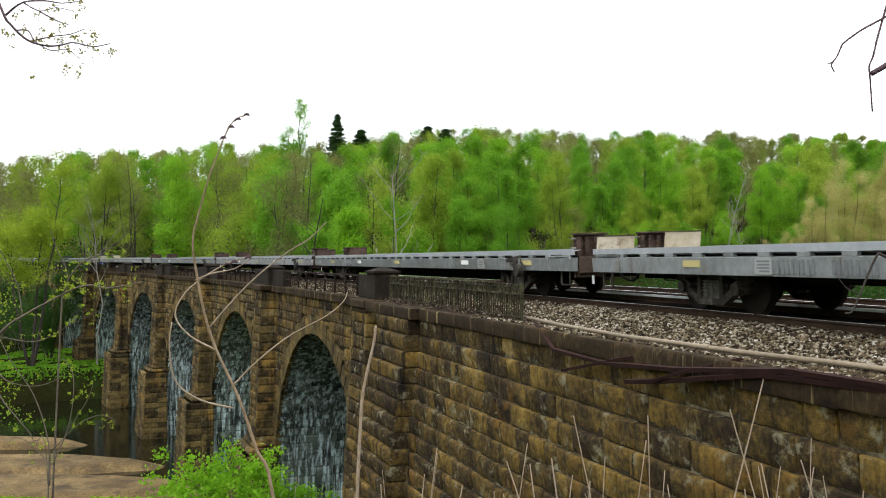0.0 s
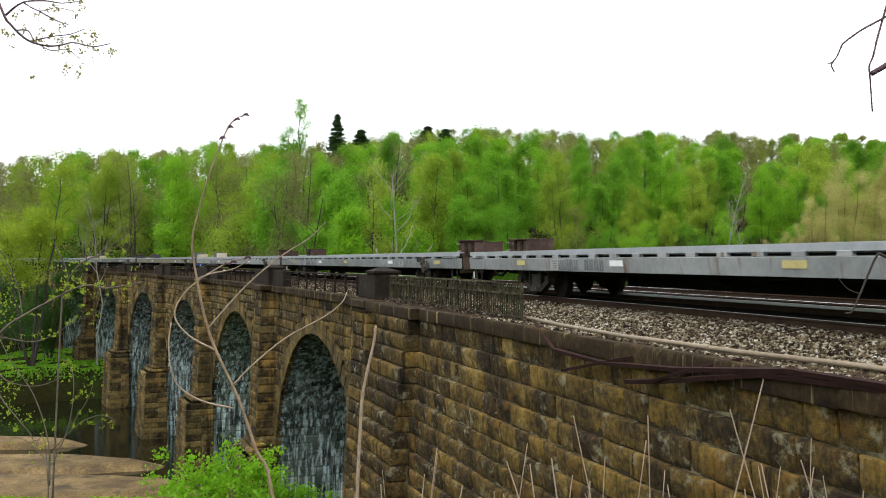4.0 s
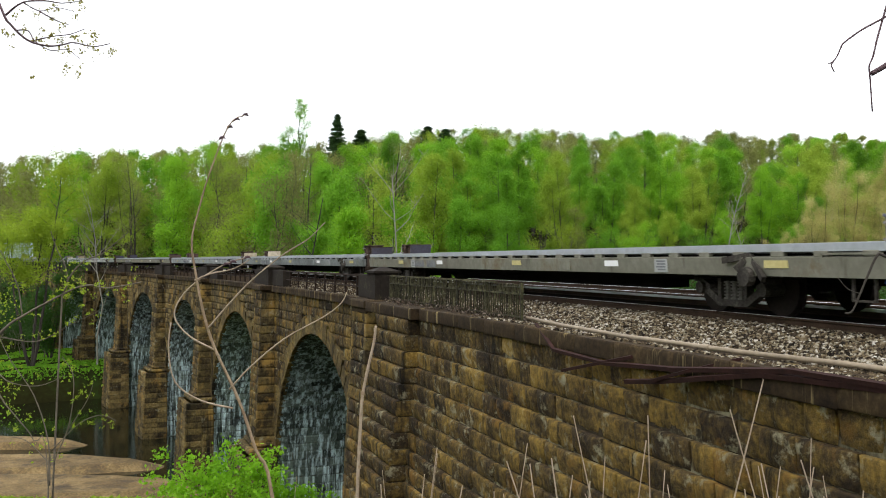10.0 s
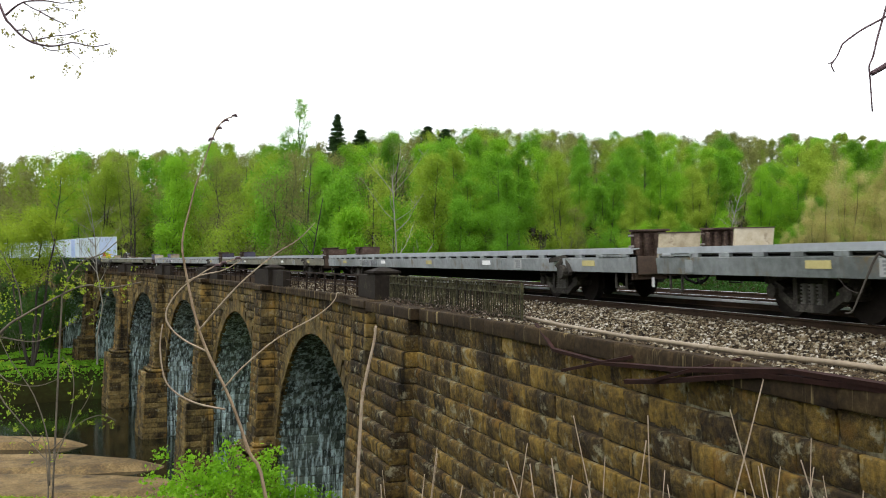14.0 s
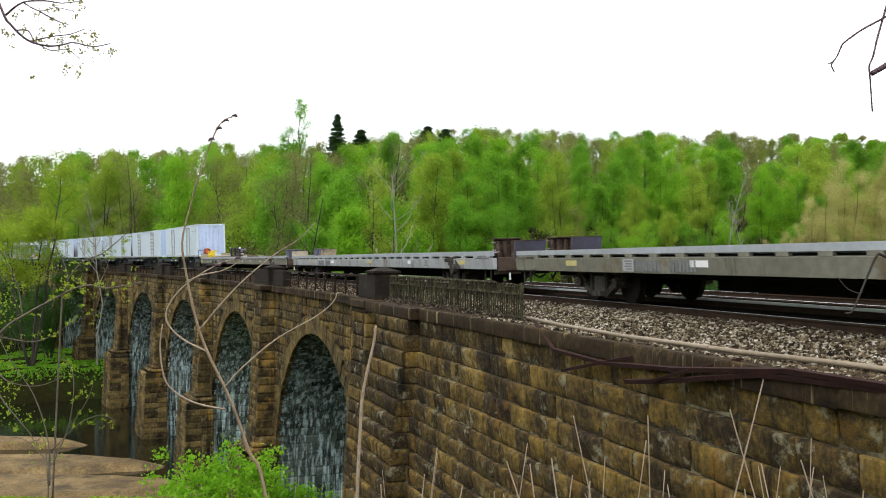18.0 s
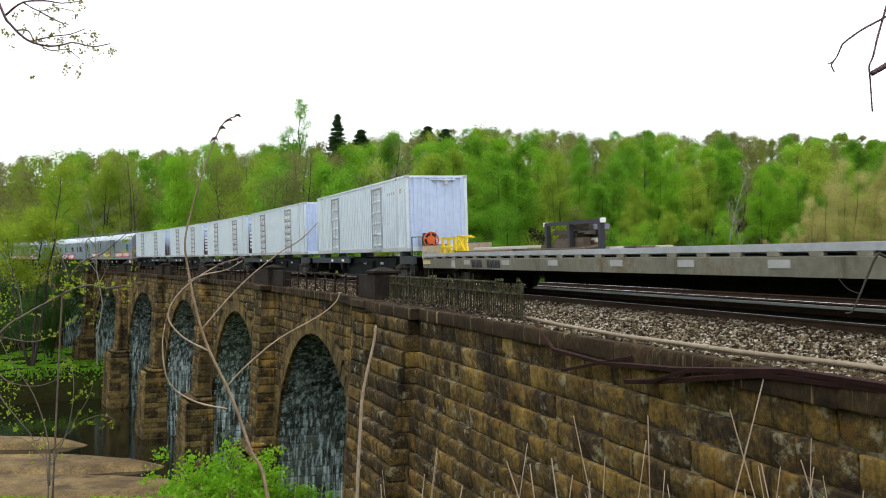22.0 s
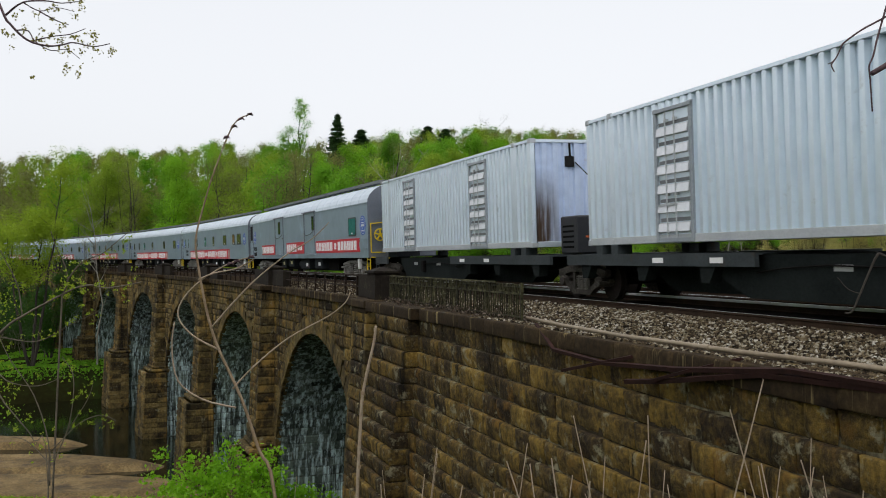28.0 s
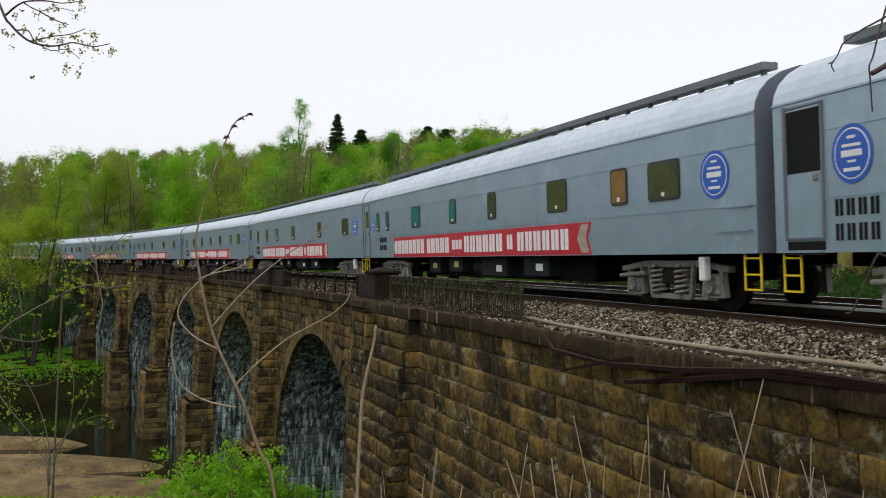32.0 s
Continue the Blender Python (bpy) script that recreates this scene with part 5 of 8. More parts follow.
    low = (
        (0.0068, 0.0032, [(-3.9, 8.0, 0.1), (-3.737, 8.0, -0.311), (-3.592, 8.0, -0.501), (-3.448, 8.0, -0.691), (-3.325, 8.0, -1.071), (-3.3, 8.0, -5.0)]),
        (0.0068, 0.0032, [(-3.33, 8.0, -5.0), (-3.324, 8.0, -1.175), (-3.279, 8.0, -0.88), (-3.162, 8.0, -0.595), (-3.117, 8.0, -0.309), (-3.128, 8.0, -0.118), (-3.215, 8.0, 0.015)]),
        (0.0061, 0.0032, [(-3.31, 8.0, -1.07), (-3.328, 8.0, -0.69), (-3.451, 8.0, -0.31), (-3.645, 8.0, -0.025), (-3.742, 8.0, 0.166)]),
        (0.0048, 0.0024, [(-3.304, 8.0, -0.785), (-3.067, 8.0, -0.547), (-2.877, 8.0, -0.475), (-2.757, 8.0, -0.522)]),
        (0.0048, 0.0024, [(-3.3, 8.0, -0.9), (-3.5, 8.0, -0.7), (-3.65, 8.0, -0.66)]),
        (0.0041, 0.0016, [(-3.16, 8.0, -0.6), (-3.0, 8.0, -0.35), (-2.95, 8.0, -0.2)]))
    build_branch("shrub", "thin grey shrub stems with small fresh leaves", low, "shrub_twig", "leaf_lime", 620, 12, 0.013, 0.05, "shrub")
    # leafy crowns close to the bank
    for x, y, z, rx, rz, mat, seed, hubs, per, size, lab in (
            (-3.75, 16.0, -2.9, 0.95, 0.6, "leaf_bright", 61, 90, 46, 0.052, "bright green leafy sapling below the viaduct"),
            (-2.75, 16.6, -3.35, 0.6, 0.45, "leaf_bright", 62, 36, 42, 0.052, "small bright green sapling below the viaduct"),
            (-5.85, 12.2, 0.3, 0.3, 1.0, "leaf_lime", 63, 16, 26, 0.024, "young yellow-green sapling on the bank"),
            (-6.4, 13.6, -1.2, 0.3, 0.5, "leaf_bright", 65, 8, 26, 0.024, "thin bright green sapling on the bank")):
        rng = np.random.RandomState(seed)
        e = new("sapling")
        g = ground_z(x, y)
        e.matrix_basis = pose(x, y, g)
        hub = rng.normal(size=(hubs, 3)) * 0.5 * np.array([rx, rx * 0.7, rz])
        hub[:, 2] += z - g
        bm = bmesh.new()
        for q in hub[::9]:
            a = Vector((q[0] * 0.15, q[1] * 0.15, (z - g) * 0.45))
            stem(bm, [Vector((0, 0, -0.1)), a, a.lerp(Vector(q), 0.6) + Vector((0, 0, 0.1)), Vector(q)], 0.014, 0.003, 5)
        part("stems", bm, M["shrub_twig"], e)
        c = hub[rng.randint(0, hubs, hubs * per)] + rng.normal(size=(hubs * per, 3)) * 0.085
        ob = new("crown", cards("crown", c, rng.uniform(0.7, 1.3, hubs * per) * size, M[mat], seed))
        ob.parent = e
        tagged(e, lab, "sapling", "bank saplings")
    # dry weed stalks
    rnd = random.Random(14)
    base = []
    for k in range(5):
        bm = bmesh.new()
        pts = [Vector((0, 0, 0))]
        w = Vector((rnd.gauss(0, 0.2), 0, 1))
        for i in range(7):
            w = (w + Vector((rnd.gauss(0, 0.17), rnd.gauss(0, 0.08), 0))).normalized()
            pts.append(pts[-1] + w * 0.15)
        stem(bm, pts, 0.0046, 0.0018, 5)
        if k > 1:
            for j in (3, 5):
                q = [pts[j], pts[j] + Vector((rnd.choice((-1, 1)) * 0.05, 0, 0.07)), pts[j] + Vector((rnd.choice((-1, 1)) * 0.08, 0, 0.17))]
                stem(bm, q, 0.0025, 0.0012, 4)
        me = bpy.data.meshes.new("weed_stalk")
        bm.to_mesh(me)
        bm.free()
        me.materials.append(M["twig"])
        base.append(me)
    tops = ((-0.015, 3.2, 0.26), (0.09, 3.4, 0.07), (0.28, 3.5, 0.18), (0.51, 3.3, 0.4), (0.53, 2.6, 0.65), (0.8, 3.0, 0.22), (0.9, 2.8, 0.46), (1.0, 2.8, 0.5), (1.02, 3.0, 0.2), (1.1, 2.7, 0.32), (1.22, 2.7, 0.37), (1.15, 2.6, 0.28), (0.4, 3.3, 0.24), (-0.13, 3.4, 0.14), (0.13, 3.3, 0.13),
            (-0.2, 6, -0.25), (-0.75, 7, -0.55), (-1.0, 7, -0.3), (-0.5, 6.5, -0.45), (0.62, 2.9, 0.18), (0.7, 2.7, 0.14), (1.3, 2.8, 0.2), (1.36, 2.9, 0.3), (0.95, 2.5, 0.17), (1.2, 2.5, 0.16), (0.33, 2.9, 0.1), (0.05, 2.9, 0.12), (0.78, 2.6, 0.1), (1.05, 2.55, 0.12), (1.28, 2.6, 0.14))
    more = [(yy * rnd.uniform(-0.1, 0.47), yy, 0.83 - yy * rnd.uniform(0.16, 0.25)) for yy in [rnd.uniform(2.4, 3.6) for _ in range(46)]]
    for x, y, z in list(tops) + more:
        ob = new("weed_stalk", rnd.choice(base))
        g = ground_z(x, y)
        hh = z - g
        ob.matrix_basis = pose(x, y, g, 0, rnd.uniform(-7, 7), rnd.uniform(-40, 40)) @ Matrix.Diagonal((1.0, 1.0, hh / 1.05, 1))
        tagged(ob, "thin pale dry weed stalk on the bank", "weed stalk", "weed stalks")


    bm = bmesh.new()
    foot = Vector((-0.335, 3.6, ground_z(-0.335, 3.6)))
    line = smooth_line([foot, (-0.334, 3.6, -0.7), (-0.323, 3.6, -0.07), (-0.312, 3.6, 0.19), (-0.304, 3.6, 0.32), (-0.278, 3.6, 0.45), (-0.262, 3.6, 0.52), (-0.254, 3.6, 0.585)])
    stem(bm, [p - foot for p in line], 0.0072, 0.0052, 8)
    e = new("dry_stalk")
    e.matrix_basis = Matrix.Translation(foot)
    part("cane", bm, M["twig"], e, smooth=True)
    for h in (0.05, 0.33):
        bm = bmesh.new()
        p = Vector((-0.318 + 0.045 * h, 3.6, h)) - foot
        cyl(bm, p - Vector((0, 0, 0.006)), p + Vector((0, 0, 0.006)), 0.0072, 8)
        part("node_ring", bm, M["stem_brown"], e)
    tagged(e, "thick pale broken cane standing on the bank", "dry stalk")


build_forest()
build_river_bank()
build_lineside_weeds()
build_foreground()

# ---------------------------------------------------------------- the train
def rounded(w, h, r, n=4, cx=0.0, cz=0.0):
    out = []
    for qx, qz, a0 in ((1, 1, 0), (-1, 1, 90), (-1, -1, 180), (1, -1, 270)):
        for i in range(n + 1):
            a = radians(a0 + 90 * i / n)
            out.append((cx + qx * (w / 2 - r) + r * math.cos(a), cz + qz * (h / 2 - r) + r * math.sin(a)))
    return out


def freight_truck(parent, x):
    """A three-piece freight truck centred at x."""
    bm = bmesh.new()
    box(bm, x - 0.25, x + 0.25, -1.05, 1.05, 0.42, 0.68, 0.03)
    tr = part("truck", bm, M["truck"], parent, "cast steel freight truck")
    for sg in (1, -1):
        bm = bmesh.new()
        y = sg * 1.04
        for a, b, w in (((-1.15, 0.60), (-0.55, 0.71), 0.16), ((-0.55, 0.71), (0.55, 0.71), 0.16), ((0.55, 0.71), (1.15, 0.60), 0.16),
                        ((-1.0, 0.52), (-0.38, 0.18), 0.13), ((1.0, 0.52), (0.38, 0.18), 0.13), ((-0.42, 0.17), (0.42, 0.17), 0.12),
                        ((-0.36, 0.66), (-0.36, 0.2), 0.1), ((0.36, 0.66), (0.36, 0.2), 0.1), ((-1.12, 0.62), (-0.66, 0.42), 0.12), ((1.12, 0.62), (0.66, 0.42), 0.12)):
            bar(bm, (x + a[0], y, a[1]), (x + b[0], y, b[1]), 0.15, w)
        part("sideframe", bm, M["truck_light"], tr)
        for k in (-0.19, 0, 0.19):
            bm = bmesh.new()
            cyl(bm, (x + k, y, 0.22), (x + k, y, 0.55), 0.055, 8)
            for j in range(6):
                cyl(bm, (x + k, y, 0.235 + 0.056 * j), (x + k, y, 0.262 + 0.056 * j), 0.085, 8)
            part("spring", bm, M["truck_spring"], tr)
        for ax in (-0.89, 0.89):
            bm = bmesh.new()
            r = 0.455 if sg == 1 else 0.42
            cyl(bm, (x + ax, sg * 0.67, 0.42), (x + ax, sg * 0.8, 0.42), r, 24)
            cyl(bm, (x + ax, sg * 0.66, 0.42), (x + ax, sg * 0.69, 0.42), r + 0.03, 24)
            part("wheel", bm, M["wheel"], tr)
            bm = bmesh.new()
            cyl(bm, (x + ax, sg * 0.8, 0.42), (x + ax, sg * 1.18, 0.42), 0.115, 12)
            part("bearing", bm, M["truck_light"], tr)
    for ax in (-0.89, 0.89):
        bm = bmesh.new()
        cyl(bm, (x + ax, -0.8, 0.42), (x + ax, 0.8, 0.42), 0.08, 10)
        part("axle", bm, M["wheel"], tr)


FLAT_L = 27.9


def flatcar():
    L = FLAT_L
    car = new("flatcar")
    h = L / 2
    bm = bmesh.new()
    box(bm, -h + 0.25, h, -1.4, 1.4, 1.02, 1.1)
    part("deck", bm, M["deck"], car, "weathered steel deck")
    bm = bmesh.new()
    for i in range(27):
        for y in (-0.95, 0.95):
            box(bm, -h + 0.6 + i * 0.99, -h + 1.5 + i * 0.99, y - 0.28, y + 0.28, 1.1, 1.118)
    part("tread_plate", bm, M["deck"], car)
    for sg in (1, -1):
        y0, y1 = sg * 1.5, sg * 1.38
        bm = bmesh.new()
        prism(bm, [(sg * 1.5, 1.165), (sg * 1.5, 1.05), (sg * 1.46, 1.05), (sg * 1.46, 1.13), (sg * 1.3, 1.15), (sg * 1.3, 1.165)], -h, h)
        # the lip's bright sky reflection is put into its paint
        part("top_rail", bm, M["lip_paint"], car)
        bm = bmesh.new()
        prism(bm, [(sg * 1.44, 0.985), (sg * 1.53, 0.965), (sg * 1.5, 0.67), (sg * 1.38, 0.67), (sg * 1.38, 0.985)], -h, h)
        part("side_sill", bm, M["sill_paint"], car)
        bm = bmesh.new()
        box(bm, -0.15, 0.15, -0.045, 0.045, -0.043, 0.043, 0.008)
        me = bpy.data.meshes.new("stake_pocket")
        bm.to_mesh(me)
        bm.free()
        me.materials.append(M["sill_paint"])
        for i in range(29):
            ob = new("stake_pocket", me)
            ob.parent = car
            ob.location = (-h + 0.35 + i * (L - 0.7) / 28, sg * 1.462, 1.017)
        # near-black web behind the pockets paints the slots' shade
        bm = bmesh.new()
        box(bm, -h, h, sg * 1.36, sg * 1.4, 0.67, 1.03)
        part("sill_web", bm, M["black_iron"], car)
        for e in (-1, 1):
            bm = bmesh.new()
            xs = e * (h - 0.35)
            for q in (0.0, 0.42):
                bar(bm, (xs - e * q, sg * 1.42, 0.68), (xs - e * q, sg * 1.42, 0.34), 0.03, 0.05)
            bar(bm, (xs, sg * 1.42, 0.35), (xs - e * 0.42, sg * 1.42, 0.35), 0.05, 0.03)
            part("stirrup_step", bm, M["truck_light"], car)
            bm = bmesh.new()
            box(bm, e * (h - 0.12), e * (h - 1.3), sg * 1.502, sg * 1.535, 1.0, 1.03)
            box(bm, e * (h - 0.12), e * (h - 0.16), sg * 1.5, sg * 1.535, 0.94, 1.03)
            box(bm, e * (h - 1.26), e * (h - 1.3), sg * 1.5, sg * 1.535, 0.94, 1.03)
            part("grab_iron", bm, M["sill_paint"], car)
    for e in (-1, 1):
        bm = bmesh.new()
        box(bm, e * (h - 0.12), e * h, -1.36, 1.36, 0.62, 1.0, 0.01)
        part("end_sill", bm, M["rust_dark"], car)
        bm = bmesh.new()
        box(bm, e * (h - 0.1), e * (h + 0.36), -0.11, 0.11, 0.72, 0.95, 0.03)
        box(bm, e * (h + 0.36), e * (h + 0.66), -0.17, 0.17, 0.68, 0.98, 0.05)
        part("coupler", bm, M["rust_dark"], car)
        bm = bmesh.new()
        tube(bm, [(e * (h - 0.05), 0.32, 0.72), (e * (h + 0.2), 0.34, 0.5), (e * (h + 0.45), 0.3, 0.42), (e * (h + 0.68), 0.22, 0.5)], [0.03] * 4, 6)
        part("air_hose", bm, M["black_iron"], car)
        freight_truck(car, e * (h - 4.0))
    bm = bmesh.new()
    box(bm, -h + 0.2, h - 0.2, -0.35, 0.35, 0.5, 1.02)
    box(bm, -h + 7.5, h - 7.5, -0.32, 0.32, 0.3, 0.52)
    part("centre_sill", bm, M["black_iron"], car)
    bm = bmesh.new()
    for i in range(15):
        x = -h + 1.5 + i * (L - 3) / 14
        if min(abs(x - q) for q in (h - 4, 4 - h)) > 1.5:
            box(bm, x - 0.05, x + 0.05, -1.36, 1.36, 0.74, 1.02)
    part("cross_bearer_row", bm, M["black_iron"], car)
    bm = bmesh.new()
    cyl(bm, (2.0, 0.75, 0.62), (3.0, 0.75, 0.62), 0.17, 12)
    box(bm, 0.6, 1.2, 0.5, 0.95, 0.5, 0.8, 0.02)
    bar(bm, (-h + 2.0, 1.25, 0.62), (h - 7, 1.25, 0.6), 0.025, 0.025)
    part("brake_gear", bm, M["black_iron"], car)
    bm = bmesh.new()
    for i, q in enumerate((-0.5, 0.2, 0.55)):
        bar(bm, (-h + 3.0, 1.46, 1.0), (-h + 3.0 + q, 1.6, 0.62 + 0.15 * i), 0.07, 0.1)
    cyl(bm, (-h + 3.0, 1.48, 0.66), (-h + 3.0, 1.62, 0.66), 0.16, 12)
    part("hand_brake", bm, M["truck_light"], car)
    return car


def bridge_plate(car, y, w, mat):
    """The ribbed plate that hangs upright over the leading end; w is its half width."""
    x = -FLAT_L / 2 + 0.15
    bm = bmesh.new()
    box(bm, x - 0.03, x + 0.03, y - w, y + w, 0.52, 1.52)
    bp = part("bridge_plate", bm, mat, car, "upright rusty ribbed bridge plate")
    for k in (-0.82, -0.3, 0.3, 0.82):
        bm = bmesh.new()
        box(bm, x - 0.13, x - 0.03, y + k * w - 0.045, y + k * w + 0.045, 0.8, 1.46, 0.012)
        part("rib", bm, mat, bp)
    bm = bmesh.new()
    box(bm, x - 0.15, x + 0.05, y - w - 0.03, y + w + 0.03, 1.5, 1.545, 0.008)
    part("plate_lip", bm, mat, bp)
    bm = bmesh.new()
    box(bm, x - 0.07, x - 0.03, y - w + 0.05, y + w - 0.05, 0.52, 0.78, 0.01)
    part("hinge_leaf", bm, M["rust_dark"], bp)
    for k in (-1, 1):
        for z in (0.9, 1.2, 1.42):
            bm = bmesh.new()
            cyl(bm, (x - 0.04, y + k * (w - 0.05), z), (x - 0.04, y + k * (w + 0.09), z), 0.022, 8)
            part("latch_pin", bm, M["truck_pale"], bp)
    if y > 0:
        bm = bmesh.new()
        box(bm, x - 0.09, x - 0.06, y - 0.06, y - 0.01, 0.36, 0.56)
        part("tag", bm, M["mark_white"], bp)


def stop_plate(car, y, w, top, mat, slack):
    """The bare plate raised over the trailing end, leaning back a little."""
    x = FLAT_L / 2 + 0.2 + slack
    bm = bmesh.new()
    prism(bm, [(x - 0.05, 0.98), (x + 0.03, 0.98), (x - 0.06, top), (x - 0.14, top)], y - w, y + w, "y")
    bmesh.ops.bevel(bm, geom=list(bm.edges), offset=0.01, segments=1, affect="EDGES")
    sp = part("folded_plate", bm, mat, car, "upright bare bridge plate, paint worn and rusted")
    bm = bmesh.new()
    box(bm, x - 0.155, x - 0.045, y - w - 0.01, y + w + 0.01, top - 0.004, top + 0.018, 0.004)
    part("plate_lip", bm, M["rust_dark"], sp)


def mark_plates(car, rnd, dark=True):
    """White and yellow reflectors, data panels and the row of dark lettering as plain bars."""
    h = FLAT_L / 2
    y = 1.52
    for i in range(5):
        x = -h + 2.2 + i * 5.4 + rnd.uniform(-0.8, 0.8)
        bm = bmesh.new()
        box(bm, x - 0.28, x + 0.28, y - 0.02, y + 0.012, 0.8, 0.92)
        part("reflector", bm, M["mark_white"] if i % 2 else M["mark_yellow"], car)
    for x in (-h + 5.6, h - 6.2):
        bm = bmesh.new()
        box(bm, x - 0.22, x + 0.22, y - 0.02, y + 0.013, 0.7, 0.95)
        dp = part("data_panel", bm, M["data_paint"], car)
        bm = bmesh.new()
        for k in range(4):
            box(bm, x - 0.17, x + 0.17 - 0.1 * rnd.random(), y + 0.013, y + 0.017, 0.735 + k * 0.052, 0.765 + k * 0.052)
        part("print_bar", bm, M["mark_grey"], dp)
    bm = bmesh.new()
    x = h - 8.6
    for word in ((4, 0.24), (5, 0.24)):
        for k in range(word[0]):
            for q in (-0.085, 0.025):
                box(bm, x + q, x + q + 0.055, y - 0.01, y + 0.012, 0.71, 0.93)
            x += word[1]
        x += 0.3
    part("lettering_bar", bm, M["mark_grey"], car, "faded dark painted lettering")
    for x in (-h + 8.0 + rnd.uniform(-2, 2), h - 1.2):
        bm = bmesh.new()
        box(bm, x - 0.12, x + 0.12, y - 0.02, y + 0.02, 0.7, 0.93, 0.004)
        part("placard_holder", bm, M["sill_paint"], car)


def last_car_marks(car):
    """The loaded car's pale reflectors, yellow end plate and two dark words as plain bars."""
    y = 1.52
    for x in (9.36, 6.26, 3.24, 0.12, -2.45, -5.03, -7.9, -10.8):
        bm = bmesh.new()
        box(bm, x - 0.26, x + 0.26, y - 0.02, y + 0.012, 0.8, 0.93)
        part("reflector", bm, M["data_paint"], car)
    bm = bmesh.new()
    box(bm, 13.1, 13.9, y - 0.02, y + 0.012, 0.8, 0.92)
    part("reflector", bm, M["mark_yellow"], car)
    bm = bmesh.new()
    box(bm, 10.5, 10.8, y - 0.02, y + 0.013, 0.7, 0.94)
    part("data_panel", bm, M["data_paint"], car)
    for x0, x1, n in ((8.1, 8.97, 4), (6.67, 7.7, 5)):
        bm = bmesh.new()
        w = (x1 - x0) / n
        for k in range(n):
            for q in (0.12, 0.56):
                box(bm, x0 + (k + q) * w, x0 + (k + q + 0.28) * w, y - 0.01, y + 0.012, 0.72, 0.93)
        part("lettering_bar", bm, M["black_paint"], car, "faded dark painted lettering")


MOVING = []


def build_flatcars():
    rnd = random.Random(11)
    base = flatcar()
    tagged(base, "long grey steel piggyback flatcar, empty and weathered", "flatcar", "train of flatcars")
    ends = (-322.34, -293.38, -264.48, -235.48, -206.46, -177.4, -148.47, -119.48, -90.14, -60.49, -30.48)
    slack = (-0.25, -0.48, -0.4, -0.33, -0.17, -0.25, -0.11, 0.08, 0.14, 0.45, 0.14)
    looks = ("tan", "brown", "brown", "brown", "tan", "blue", "tan", "brown", "blue", "tan", "tan")
    sills = ("sill_paint", "sill_paint", "sill_pale", "sill_paint", "sill_pale", "sill_tan", "sill_paint", "sill_paint", "sill_tan", "sill_pale", "sill_tan")
    cars = [base if i == 0 else copy_thing(base, Matrix()) for i in range(len(ends))]
    for i, (car, u) in enumerate(zip(cars, ends)):
        mat = M["plate_grey"] if i in (5, 10) else M["plate_rust"]
        for y, w in ((1.0, 0.4), (-0.68, 0.38)):
            bridge_plate(car, y, w, mat)
        for y, top in ((1.0, 1.44), (-0.66, 1.5)):
            stop_plate(car, y, 0.44, top, M["plate_" + looks[i]], slack[i])
        if i < 10:
            mark_plates(car, rnd)
        else:
            last_car_marks(car)
            for ob in car.children:
                if ob.name.startswith("truck") and ob.data.vertices[0].co.x > 0:
                    ob.location.x += 0.76
        for ob in car.children:
            if ob.data.materials and ob.data.materials[0] == M["sill_paint"]:
                ob.material_slots[0].link = "OBJECT"
                ob.material_slots[0].material = M[sills[i]]
        if i == 5:
            bm = bmesh.new()
            tube(bm, [(-FLAT_L / 2 + 0.3, 1.3, 0.62), (-FLAT_L / 2 - 0.1, 1.3, 0.5), (-FLAT_L / 2 - 1.0, 1.0, 0.53)], [0.035] * 3, 6)
            part("uncoupling_rod", bm, M["mark_blue"], car, "bright blue uncoupling rod")
        if i == 9:
            car["label"] = "pale grey weathered flatcar with a bare deck"
        if i == 10:
            car["label"] = "grey flatcar loaded with yellow stands, planks and a rack"
        MOVING.append((car, u + FLAT_L / 2, 0.0, 0.1))


def corrugated(bm, u0, u1, at, depth, pitch, z0, z1, axis, sg):
    """A vertically ribbed sheet; axis x runs along the car, y across it."""
    n = max(2, round((u1 - u0) / pitch))
    w = (u1 - u0) / n
    line = []
    for i in range(n):
        a = u0 + i * w
        line += [(a, 0), (a + 0.38 * w, 0), (a + 0.5 * w, -depth), (a + 0.88 * w, -depth)]
    line.append((u1, 0))
    lo, hi = [], []
    for a, e in line:
        p = (a, at + sg * e) if axis == "x" else (at + sg * e, a)
        lo.append(bm.verts.new((*p, z0)))
        hi.append(bm.verts.new((*p, z1)))
    for i in range(len(line) - 1):
        bm.faces.new((lo[i], lo[i + 1], hi[i + 1], hi[i]))


BOX_L, BOX_W, BOX_Z, BOX_H = 14.29, 1.22, 1.24, 2.81


